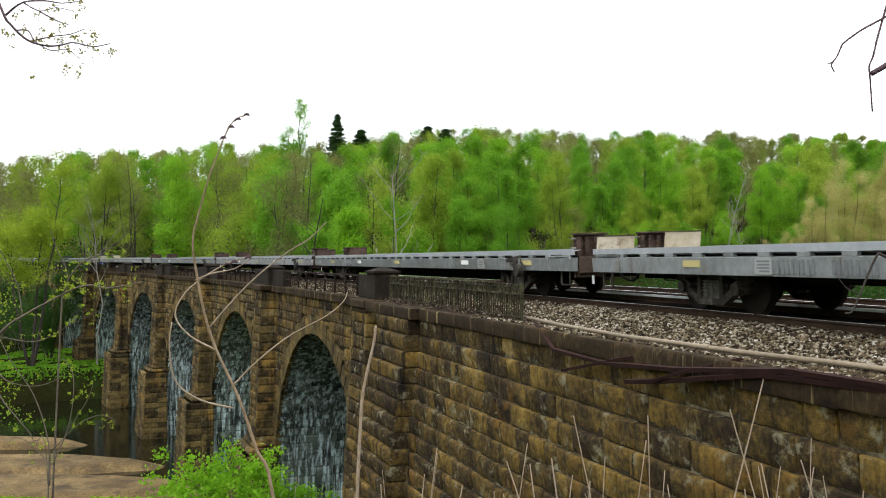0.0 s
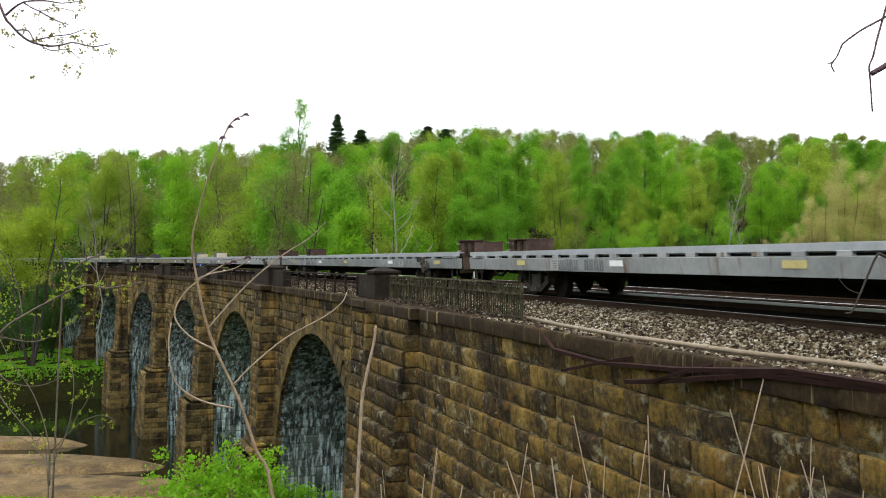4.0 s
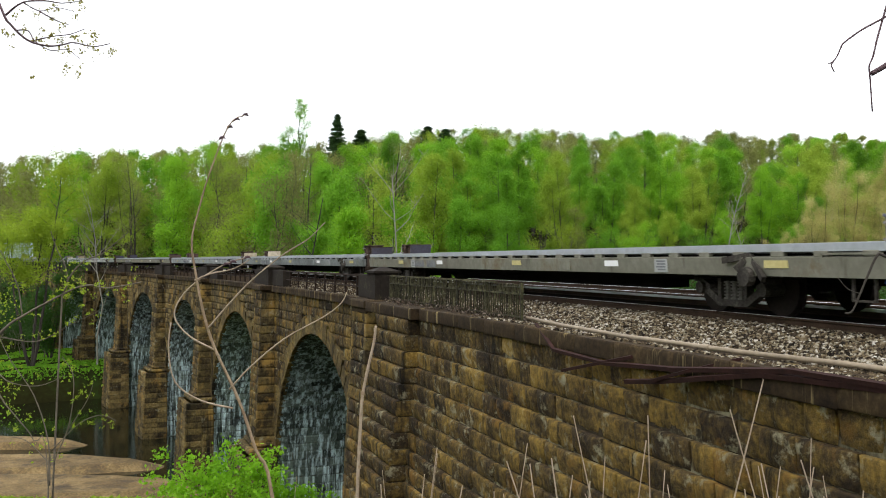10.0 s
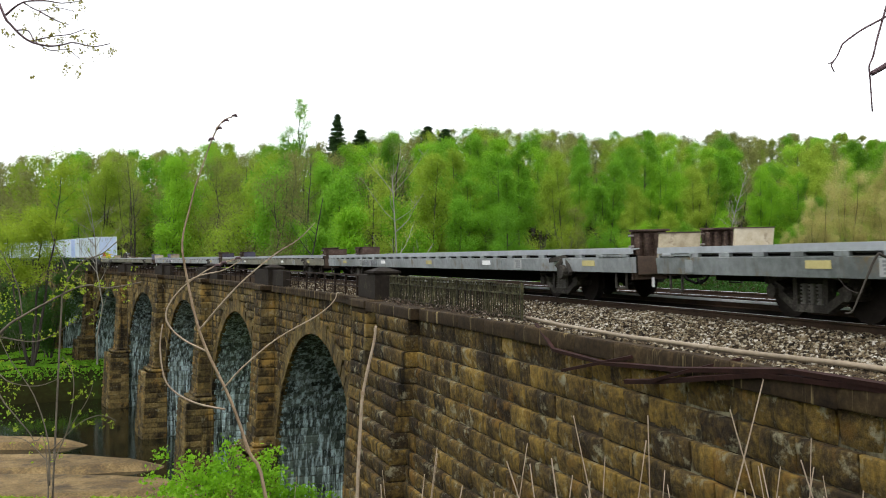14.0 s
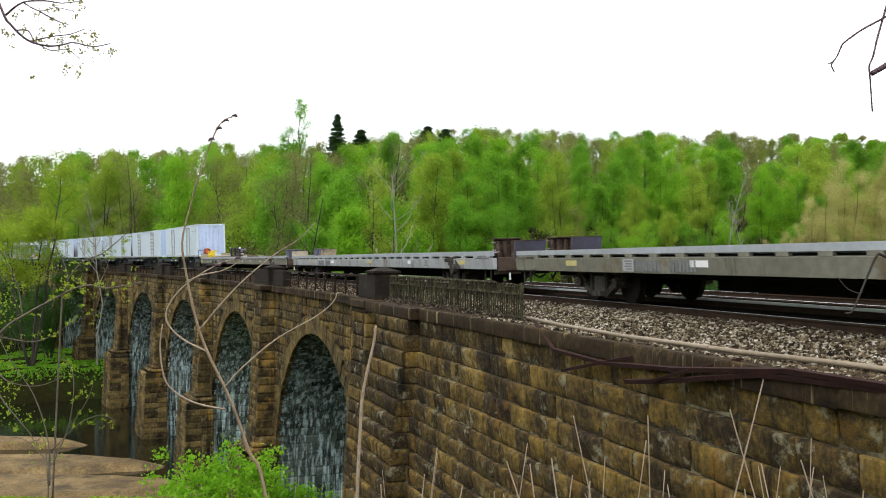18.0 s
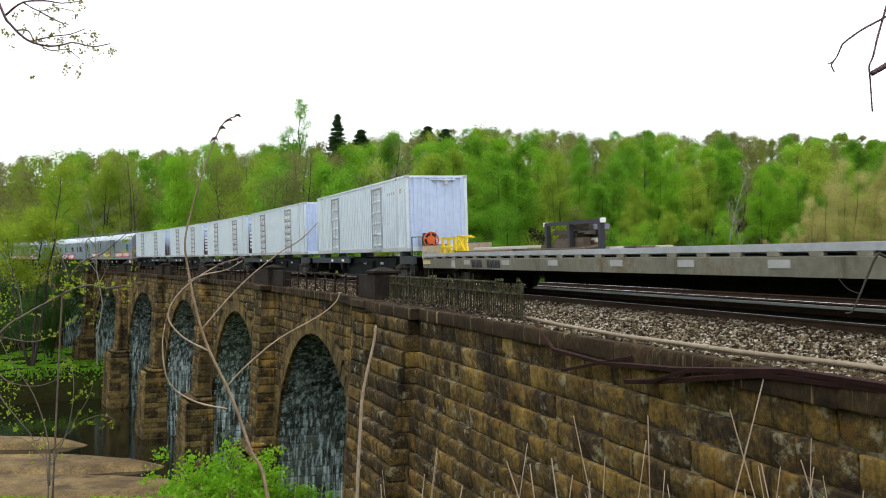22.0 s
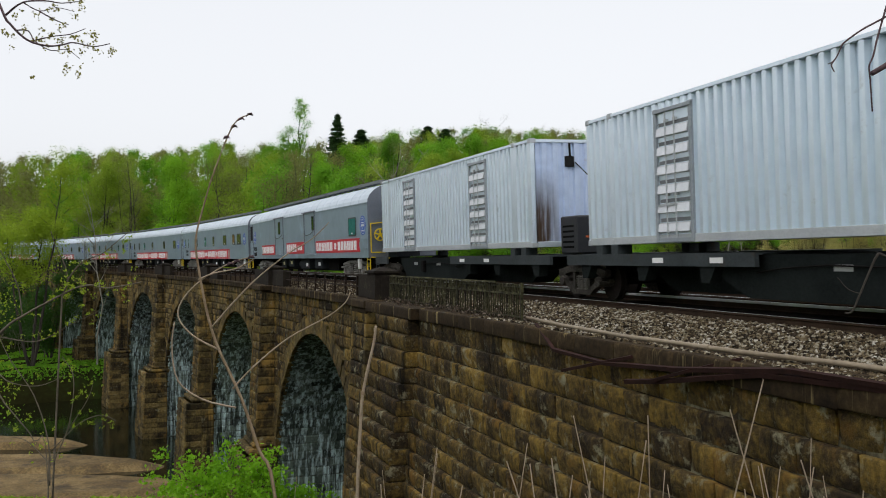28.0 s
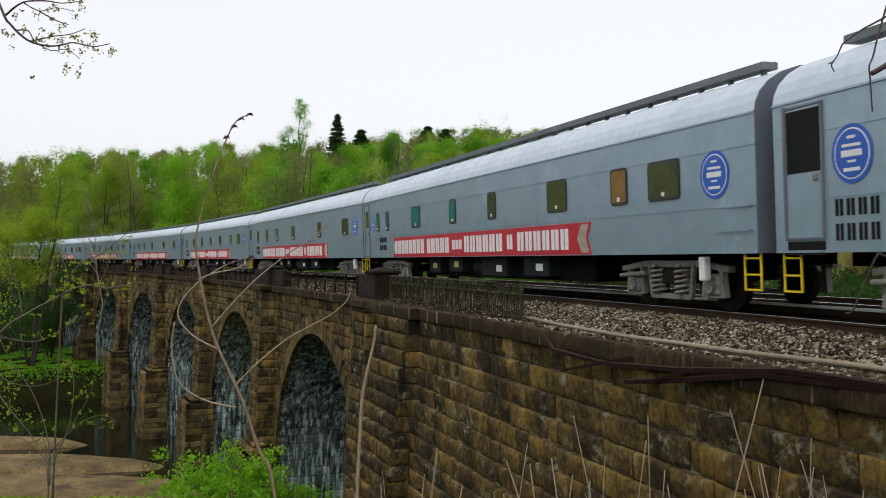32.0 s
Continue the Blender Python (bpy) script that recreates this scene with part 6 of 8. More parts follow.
def container(kind):
    """A container with ribbed walls, resting at BOX_Z; x runs from its leading end."""
    c = new("container")
    L, W, z0, z1 = BOX_L, BOX_W, BOX_Z, BOX_Z + BOX_H
    doors = ((3.1, 4.48), (9.95, 11.28))
    spans, x = [], 0.14
    for a, b in doors:
        spans.append((x, a))
        x = b
    spans.append((x, L - 0.14))
    for a, b in spans:
        bm = bmesh.new()
        corrugated(bm, a, b, W - 0.005, 0.1, 0.28, z0 + 0.14, z1 - 0.06, "x", 1)
        part("side_panel", bm, M["box_paint"], c)
    bm = bmesh.new()
    corrugated(bm, 0.14, L - 0.14, -W + 0.005, 0.036, 0.28, z0 + 0.14, z1 - 0.06, "x", -1)
    part("side_panel", bm, M["box_paint"], c)
    for x, sg in ((0.005, -1), (L - 0.005, 1)):
        bm = bmesh.new()
        corrugated(bm, -W + 0.13, (W - 0.13) if kind not in ("stained", "louvred") or x > 1 else 0.45, x, 0.06, 0.3, z0 + 0.14, z1 - 0.06, "y", sg)
        # the leading end takes a darker, bluer paint: its shade is in the colour
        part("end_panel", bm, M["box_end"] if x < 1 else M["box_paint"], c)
    bm = bmesh.new()
    box(bm, 0.03, L - 0.03, -W + 0.04, W - 0.04, z1 - 0.05, z1 - 0.015)
    part("roof_panel", bm, M["box_paint"], c)
    bm = bmesh.new()
    box(bm, 0.03, L - 0.03, -W + 0.05, W - 0.05, z0 + 0.08, z0 + 0.12)
    part("floor_panel", bm, M["black_iron"], c)
    for sg in (1, -1):
        bm = bmesh.new()
        box(bm, 0.1, L - 0.1, sg * (W - 0.08), sg * (W + 0.008), z1 - 0.075, z1, 0.006)
        part("top_rail", bm, M["box_paint"], c)
        bm = bmesh.new()
        box(bm, 0.1, L - 0.1, sg * (W - 0.08), sg * (W + 0.008), z0 + 0.005, z0 + 0.16, 0.006)
        part("bottom_rail", bm, M["box_rail"], c)
        for x in (0.0, 1.05, L - 1.05 - 0.14, L - 0.14):
            bm = bmesh.new()
            box(bm, x, x + 0.14, sg * (W - 0.12), sg * (W + 0.004), z0 + 0.1, z1 - 0.03, 0.006)
            part("post", bm, M["box_paint"], c)
            for z in (z0, z1 - 0.1):
                bm = bmesh.new()
                box(bm, x - 0.006, x + 0.17, sg * (W - 0.16), sg * (W + 0.014), z - 0.004, z + 0.12, 0.01)
                part("corner_casting", bm, M["box_rail"], c)
    for x in (0.0, L):
        for z in (z0, z1 - 0.09):
            bm = bmesh.new()
            box(bm, x - 0.006 if x == 0 else x - 0.1, x + 0.1 if x == 0 else x + 0.006, -W + 0.15, W - 0.15, z + 0.004, z + (0.15 if z == z0 else 0.085), 0.006)
            part("end_rail", bm, M["box_paint"], c)
    for i, (a, b) in enumerate(doors):
        bm = bmesh.new()
        box(bm, a, b, W - 0.05, W - 0.012, z0 + 0.1, z1 - 0.26)
        bm2 = bmesh.new()
        corrugated(bm2, a, b, W - 0.005, 0.06, 0.28, z1 - 0.25, z1 - 0.06, "x", 1)
        part("side_panel", bm2, M["box_paint"], c)
        d = part("side_door", bm, M["box_paint"], c, "ribbed double side door in a dark frame")
        bm = bmesh.new()
        for q in (a + 0.03, b - 0.05):
            box(bm, q - 0.05, q + 0.05, W - 0.02, W + 0.03, z0 + 0.02, z1 - 0.2, 0.006)
        box(bm, a - 0.02, b, W - 0.02, W + 0.045, z1 - 0.29, z1 - 0.22, 0.006)
        box(bm, a - 0.02, b, W - 0.02, W + 0.02, z0 + 0.02, z0 + 0.1, 0.006)
        part("door_frame", bm, M["box_frame"], d)
        rows = 5 if kind == "plain" else 6
        for k in range(rows):
            zz = z0 + 0.2 + k * (BOX_H - 0.6) / rows
            bm = bmesh.new()
            prism(bm, [(W - 0.015, zz), (W + 0.022, zz + 0.05), (W + 0.022, zz + 0.09), (W - 0.015, zz + 0.14)] if kind == "plain" else [(W - 0.02, zz), (W + 0.05, zz + 0.02), (W + 0.03, zz + 0.17), (W - 0.02, zz + 0.2)], a + 0.1, b - 0.12)
            if kind != "plain":
                # dark strip laid on the door paints the slot's shade
                slot = bmesh.new()
                box(slot, a + 0.12, b - 0.14, W - 0.014, W - 0.004, zz + 0.21, zz + 0.28)
                part("vent_slot", slot, M["mark_grey"], d)
            part("door_rib" if kind == "plain" else "louvre", bm, M["box_paint"] if kind == "plain" else M["louvre"], d)
        for q in ((a + b) / 2 - 0.12, (a + b) / 2 + 0.2):
            bm = bmesh.new()
            cyl(bm, (q, W + 0.045, z0 + 0.1), (q, W + 0.045, z1 - 0.3), 0.016, 6)
            for zz in (z0 + 0.2, z0 + 0.9, z1 - 0.5):
                box(bm, q - 0.04, q + 0.04, W - 0.01, W + 0.05, zz, zz + 0.06)
            bar(bm, (q, W + 0.055, z0 + 0.75), (q + 0.3, W + 0.055, z0 + 0.72), 0.02, 0.035)
            part("lock_rod", bm, M["box_rail"], d)
    if kind == "louvred":
        for z in (z0 + 0.5, z0 + 0.74, z0 + 1.0, z0 + 1.24, z0 + 1.5, z1 - 0.6):
            bm = bmesh.new()
            prism(bm, [(-0.01, z), (-0.08, z + 0.02), (-0.03, z + 0.13), (-0.01, z + 0.14)], 0.1, 1.0, "y")
            part("end_louvre", bm, M["louvre"], c, "bright aluminium vent louvre")
            # dark strip below each louvre, its gap painted as shade
            bm = bmesh.new()
            box(bm, -0.014, 0.01, 0.12, 0.98, z - 0.09, z - 0.005)
            part("vent_slot", bm, M["mark_grey"], c)
    if kind in ("stained", "louvred"):
        bm = bmesh.new()
        corrugated(bm, 0.45, W - 0.13, 0.005, 0.06, 0.3, z0 + 0.14, z1 - 0.06, "y", -1)
        # brown stain over the same blue-shaded end colour
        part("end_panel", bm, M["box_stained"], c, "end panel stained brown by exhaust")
    if kind == "stained":
        bm = bmesh.new()
        box(bm, -0.04, 0.02, -0.02, 0.24, z1 - 0.72, z1 - 0.44, 0.01)
        part("vent_window", bm, M["mark_black"], c)
        bm = bmesh.new()
        tube(bm, [(-0.03, 0.1, z1 - 0.44), (-0.05, 0.12, z1 - 0.1)], [0.03, 0.03], 6)
        tube(bm, [(-0.03, -0.05, z1 - 0.6), (-0.08, -0.4, z1 - 0.95), (-0.1, -0.85, z1 - 1.1)], [0.015] * 3, 5)
        part("cable", bm, M["black_iron"], c)
    if kind == "plain":
        for k in range(4):
            bm = bmesh.new()
            box(bm, 1.42 + k * 0.28, 1.5 + k * 0.28, W - 0.01, W + 0.004, z1 - 0.62, z1 - 0.52)
            part("lettering_bar", bm, M["box_rail"], c)
        bm = bmesh.new()
        box(bm, 0.62, 0.72, W - 0.01, W + 0.008, z1 - 0.62, z1 - 0.45)
        part("placard", bm, M["mark_yellow"], c)
        bm = bmesh.new()
        box(bm, -0.04, 0.02, -0.75, 0.25, z1 - 0.2, z1 - 0.15, 0.01)
        box(bm, -0.05, 0.02, -0.45, -0.3, z1 - 0.35, z1 - 0.2, 0.01)
        part("end_fitting", bm, M["box_rail"], c)
    return c


def spine_car(turned=False):
    """One unit of an articulated container car; x runs as on its container."""
    c = new("spine_car")
    bm = bmesh.new()
    # spine and belly colour carries the shade under the containers
    prism(bm, [(-0.9, 1.0), (-0.9, 0.75), (1.9, 0.7), (2.6, 0.25), (12.2, 0.25), (12.9, 0.6), (15.3, 0.7), (15.3, 1.0)], -0.32, 0.32, "y")
    part("spine", bm, M["spine_paint"], c, "dark green-grey box spine")
    for sg in (1, -1):
        bm = bmesh.new()
        prism(bm, [(1.98, 1.0), (1.98, 0.76), (2.75, 0.26), (8.6, 0.26), (9.4, 0.6), (9.4, 1.0)], sg * 0.33, sg * 1.05, "y")
        part("belly", bm, M["spine_paint"], c)
        bm = bmesh.new()
        prism(bm, [(sg * 1.28, 1.04), (sg * 1.28, 0.8), (sg * 1.2, 0.8), (sg * 1.2, 1.0), (sg * 0.3, 1.0), (sg * 0.3, 1.04)], 8.1, 15.4)
        part("side_platform", bm, M["platform_paint"], c)
        bm = bmesh.new()
        prism(bm, [(sg * 1.28, 1.06), (sg * 1.28, 0.78), (sg * 1.2, 0.78), (sg * 1.2, 1.02), (sg * 0.3, 1.02), (sg * 0.3, 1.06)], -0.95, 0.75)
        part("end_platform", bm, M["platform_paint"], c)
        for x in (0.55, 12.9, 13.6):
            bm = bmesh.new()
            box(bm, x, x + 0.3, sg * 0.9, sg * 1.25, 1.03, BOX_Z, 0.01)
            part("container_pedestal", bm, M["platform_paint"], c)
        for x, n in ((9.3, 3), (11.6, 3), (14.2, 3)):
            bm = bmesh.new()
            prism(bm, [(x, 0.8), (x + 0.5, 0.8), (x + 0.45, 0.5), (x + 0.2, 0.5)], sg * 1.0, sg * 1.24, "y")
            part("gusset", bm, M["spine_paint"], c)
        for x, y, z in ((9.0, 1.28, 0.86), (11.0, 1.28, 0.86), (3.6, 1.05, 0.74), (6.1, 1.05, 0.74)):
            bm = bmesh.new()
            box(bm, x, x + 0.4, sg * (y - 0.01), sg * (y + 0.007), z, z + 0.1)
            part("reflector", bm, M["mark_white" if y > 1.2 else "data_paint"], c)
        bm = bmesh.new()
        for z in (0.25, 0.5, 0.75):
            bar(bm, (-0.85, sg * 1.27, z), (-0.45, sg * 1.27, z), 0.03, 0.03)
        for x in (-0.85, -0.45):
            bar(bm, (x, sg * 1.27, 0.2), (x, sg * 1.27, 1.05), 0.03, 0.03)
        part("ladder", bm, M["platform_paint"], c)
    bm = bmesh.new()
    y = -1.1 if turned else 1.1
    box(bm, 4.7, 4.95, y * 0.94, y * 1.06, 0.5, 0.9, 0.02)
    part("brake_valve", bm, M["black_iron"], c)
    bm = bmesh.new()
    tube(bm, [(4.95, y, 0.8), (6.6, y * 1.0, 0.83), (7.6, y * 1.0, 0.78), (8.3, y * 1.0, 0.7)], [0.015] * 4, 5)
    part("air_pipe", bm, M["black_iron"], c)
    bm = bmesh.new()
    box(bm, 15.3, 15.7, -0.12, 0.12, 0.72, 0.95, 0.02)
    part("coupler", bm, M["rust_dark"], c)
    freight_truck(c, 0.75)
    if turned:
        freight_truck(c, 16.7)
        m = Matrix.Translation((14.3, 0, 0)) @ Matrix.Rotation(math.pi, 4, "Z")
        for ob in c.children_recursive:
            ob.data.transform(m)
    return c


def build_containers():
    spine = spine_car()
    tagged(spine, "green-grey articulated spine car carrying one container", "container car", "train of container cars")
    kinds = ("plain", "slotted", "louvred", "louvred", "stained")
    labels = ("pale silver ribbed steel container with two side doors", "pale silver ribbed container with slotted vent doors",
              "pale silver ribbed container with louvred doors", "pale silver ribbed container with louvred doors",
              "pale silver ribbed container, its end streaked brown")
    made = {}
    for i, (k, u) in enumerate(zip(kinds, (0.0, 17.2, 33.1, 49.5, 67.0))):
        if k in made:
            c = copy_thing(made[k], Matrix())
        else:
            c = made[k] = container(k)
        tagged(c, labels[i], "container", "containers on the train")
        sc = spine if i == 0 else copy_thing(spine, Matrix()) if i < 4 else tagged(spine_car(True), "green-grey end unit of the articulated spine car", "container car", "train of container cars")
        MOVING.append((sc, u + 7.0, 7.0))
        MOVING.append((c, u + 7.0, 7.0))
    # an orange hand-brake wheel on its stand at the first container car
    w = new("brake_wheel_stand")
    bm = bmesh.new()
    cyl(bm, (0, 0.26, 1.06), (0, 0.26, 1.68), 0.05, 10)
    box(bm, 0.0, 0.22, 0.02, 0.5, 1.06, 1.9, 0.02)
    part("stand", bm, M["platform_paint"], w)
    wheel_part(w, -0.1, 0.26, 1.64, 0.28, M["orange_paint"], 0.56)
    bm = bmesh.new()
    bar(bm, (-0.4, 1.1, 1.05), (-0.4, 1.1, 1.75), 0.03, 0.03)
    bar(bm, (-0.4, 1.1, 1.75), (-0.4, 0.7, 1.75), 0.03, 0.03)
    bar(bm, (-0.4, 0.7, 1.75), (-0.4, 0.7, 1.05), 0.03, 0.03)
    part("handrail", bm, M["platform_paint"], w)
    tagged(w, "orange hand-brake wheel on a grey steel stand", "brake wheel")
    MOVING.append((w, -0.45, 0.0, 0.15))
    g = new("generator_box")
    bm = bmesh.new()
    box(bm, 0, 0.9, -0.9, 0.6, 1.06, 2.0, 0.03)
    part("housing", bm, M["black_paint"], g)
    bm = bmesh.new()
    box(bm, -0.012, 0.01, 0.1, 0.35, 1.45, 1.5)
    part("marking", bm, M["orange_paint"], g)
    bm = bmesh.new()
    for k in range(5):
        box(bm, 0.15, 0.75, 0.6, 0.615, 1.2 + 0.13 * k, 1.25 + 0.13 * k)
    part("grille", bm, M["black_iron"], g)
    tagged(g, "black steel generator box between two containers", "generator")
    MOVING.append((g, 65.6, 0.0))


def wheel_part(parent, x, y, z, r, mat, hub=0.3):
    """A hand-brake wheel: a closed rim, spokes and a hub."""
    bm = bmesh.new()
    n = 20
    rings = []
    for i in range(n):
        a = 2 * math.pi * i / n
        rings.append([bm.verts.new((x + 0.024 * math.sin(k), y + (r + 0.024 * math.cos(k)) * math.cos(a), z + (r + 0.024 * math.cos(k)) * math.sin(a))) for k in (0.0, 1.05, 2.09, 3.14, 4.19, 5.24)])
    for i in range(n):
        p, q = rings[i], rings[(i + 1) % n]
        for k in range(6):
            bm.faces.new((p[k], p[(k + 1) % 6], q[(k + 1) % 6], q[k]))
    w = part("hand_wheel", bm, mat, parent, "painted hand-brake wheel", smooth=True)
    for i in range(5):
        a = 2 * math.pi * i / 5 + 0.3
        bm = bmesh.new()
        bar(bm, (x, y + 0.2 * r * math.cos(a), z + 0.2 * r * math.sin(a)), (x, y + r * math.cos(a), z + r * math.sin(a)), 0.05, 0.05)
        part("spoke", bm, mat, w)
    bm = bmesh.new()
    cyl(bm, (x - 0.03, y, z), (x + 0.06, y, z), hub * r, 16)
    part("hub", bm, mat, w)


def word_bars(parent, words, x_right, z0, z1, y, mat):
    """Words as rows of plain upright blocks; they run from x_right down to lower x, as read from the track's side."""
    x = x_right
    for n, w, k in words:
        for i in range(n):
            zz = z0 + (1 - k) * 0.5 * (z1 - z0)
            hh = k * (z1 - z0)
            for q in (0.0, 0.44):
                bm = bmesh.new()
                box(bm, x - w * (q + 0.34), x - w * q, y - 0.004, y + 0.004, zz, zz + hh)
                part("lettering_bar", bm, mat, parent)
            x -= w
        x -= 0.5 * w


def banner(parent, x0, x1, z0, z1, y, words, tail):
    h = (z1 - z0) / 2
    pts = [(x1, z0), (x1, z1), (x0, z1), (x0, z0)]
    if tail == "near":
        pts = [(x1, z0), (x1, z1), (x0, z1), (x0 + 0.6 * h, z0 + h), (x0, z0)]
    elif tail == "far":
        pts = [(x1, z0), (x1 - 0.6 * h, z0 + h), (x1, z1), (x0, z1), (x0, z0)]
    elif tail == "both":
        pts = [(x1, z0), (x1 - 0.5 * h, z0 + h), (x1, z1), (x0, z1), (x0 + 0.5 * h, z0 + h), (x0, z0)]
    bm = bmesh.new()
    prism(bm, pts, y - 0.004, y + 0.006, "y")
    b = part("banner", bm, M["banner_red"], parent, "red painted banner")
    if tail == "both":
        bm = bmesh.new()
        prism(bm, [(x0 + 0.3 * h, z0 + 0.12 * h), (x0 + 1.3 * h, z0 + 0.12 * h), (x0 + 1.9 * h, z0 + h), (x0 + 1.3 * h, z1 - 0.12 * h), (x0 + 0.3 * h, z1 - 0.12 * h), (x0 + 0.75 * h, z0 + h)], y + 0.006, y + 0.010, "y")
        part("pale_chevron", bm, M["plank_pale"], b)
        x0 += 1.6 * h
    total = sum(n * w + 0.5 * w for n, w, k in words)
    f = (x1 - x0 - 1.0 * h) / total
    word_bars(b, [(n, w * f, k) for n, w, k in words], x1 - 0.5 * h, z0 + 0.16 * (z1 - z0), z1 - 0.16 * (z1 - z0), y + 0.008, M["mark_white"])
    return b


def disc_mark(parent, x, z, r, y):
    def ring(rad):
        return [(x + rad * math.cos(2 * math.pi * i / 28), z + rad * math.sin(2 * math.pi * i / 28)) for i in range(28)]
    bm = bmesh.new()
    prism(bm, ring(r), y - 0.004, y + 0.004, "y")
    d = part("roundel", bm, M["mark_blue"], parent, "round blue emblem")
    bm = bmesh.new()
    prism(bm, ring(r * 0.86), y + 0.004, y + 0.007, "y")
    part("roundel_rim", bm, M["mark_white"], d)
    bm = bmesh.new()
    prism(bm, ring(r * 0.81), y + 0.007, y + 0.010, "y")
    part("roundel_field", bm, M["mark_blue"], d)
    bm = bmesh.new()
    for k, (w, h) in enumerate(((0.2, 0.05), (0.45, 0.05), (0.5, 0.11), (0.2, 0.04), (0.4, 0.06))):
        zz = z + r * (0.55 - 0.27 * k)
        box(bm, x - w * r, x + w * r, y + 0.010, y + 0.013, zz - h * r, zz + h * r)
    part("emblem_bar", bm, M["mark_white"], d)


ROOF = [(1.5, 3.33), (1.47, 3.5), (1.38, 3.68), (1.2, 3.86), (0.95, 4.0), (0.6, 4.11), (0.0, 4.16)]


def side_window(car, a, b, z0, z1, glass, y=1.5):
    bm = bmesh.new()
    prism(bm, rounded(b - a, z1 - z0, 0.1, 4, (a + b) / 2, (z0 + z1) / 2), y - 0.01, y + 0.022, "y")
    w = part("window", bm, M["gasket"], car)
    bm = bmesh.new()
    prism(bm, rounded(b - a - 0.12, z1 - z0 - 0.12, 0.06, 4, (a + b) / 2, (z0 + z1) / 2), y + 0.005, y + 0.027, "y")
    part("pane", bm, glass, w)
    bm = bmesh.new()
    box(bm, (a + b) / 2 - 0.05, (a + b) / 2 + 0.05, y + 0.02, y + 0.034, z0 + 0.08, z0 + 0.16)
    part("latch", bm, M["mark_white"], w)


def passenger_truck(car, x):
    bm = bmesh.new()
    box(bm, x - 0.3, x + 0.3, -1.2, 1.2, 0.45, 0.75, 0.04)
    tr = part("truck", bm, M["truck"], car, "pale grey outside-frame passenger truck")
    for sg in (1, -1):
        y = sg * 1.12
        bm = bmesh.new()
        for a, b, w in (((-1.85, 0.74), (-1.0, 0.84), 0.1), ((-1.0, 0.84), (1.0, 0.84), 0.12), ((1.0, 0.84), (1.85, 0.74), 0.1)):
            bar(bm, (x + a[0], y, a[1]), (x + b[0], y, b[1]), 0.14, w)
        part("sideframe", bm, M["truck_pale"], tr)
        for ax in (-1.35, 1.35):
            bm = bmesh.new()
            for q in (-0.3, 0.3):
                bar(bm, (x + ax + q * 0.8, y, 0.8), (x + ax + q, y, 0.24), 0.12, 0.09)
            bar(bm, (x + ax - 0.3, y, 0.26), (x + ax + 0.3, y, 0.26), 0.08, 0.06)
            part("pedestal", bm, M["truck_pale"], tr)
        bm = bmesh.new()
        for q in (-0.78, 0.78):
            bar(bm, (x + q, y + sg * 0.05, 0.86), (x + q * 0.86, y + sg * 0.05, 0.22), 0.07, 0.1)
        bar(bm, (x - 0.67, y + sg * 0.05, 0.22), (x + 0.67, y + sg * 0.05, 0.22), 0.1, 0.1)
        part("swing_hanger", bm, M["truck_pale"], tr)
        for k in (-0.42, 0.42):
            bm = bmesh.new()
            turns = [(x + k + 0.15 * math.cos(j * 0.7), y + sg * 0.06 + 0.15 * math.sin(j * 0.7), 0.29 + 0.0108 * j) for j in range(49)]
            tube(bm, turns, [0.032] * len(turns), 5)
            part("coil_spring", bm, M["truck_pale"], tr)
        bm = bmesh.new()
        cyl(bm, (x + 0.75, y + sg * 0.16, 0.66), (x + 1.75, y + sg * 0.16, 0.6), 0.045, 8)
        part("shock_absorber", bm, M["truck_pale"], tr)
        for ax in (-1.35, 1.35):
            bm = bmesh.new()
            cyl(bm, (x + ax, sg * 0.66, 0.45), (x + ax, sg * 0.8, 0.45), 0.485 if sg == 1 else 0.45, 24)
            part("wheel", bm, M["wheel"], tr)
            bm = bmesh.new()
            box(bm, x + ax - 0.2, x + ax + 0.2, sg * 1.0, sg * 1.22, 0.26, 0.66, 0.05)
            cyl(bm, (x + ax, sg * 1.2, 0.45), (x + ax, sg * 1.28, 0.45), 0.14, 14)
            part("journal_box", bm, M["truck_pale"], tr)


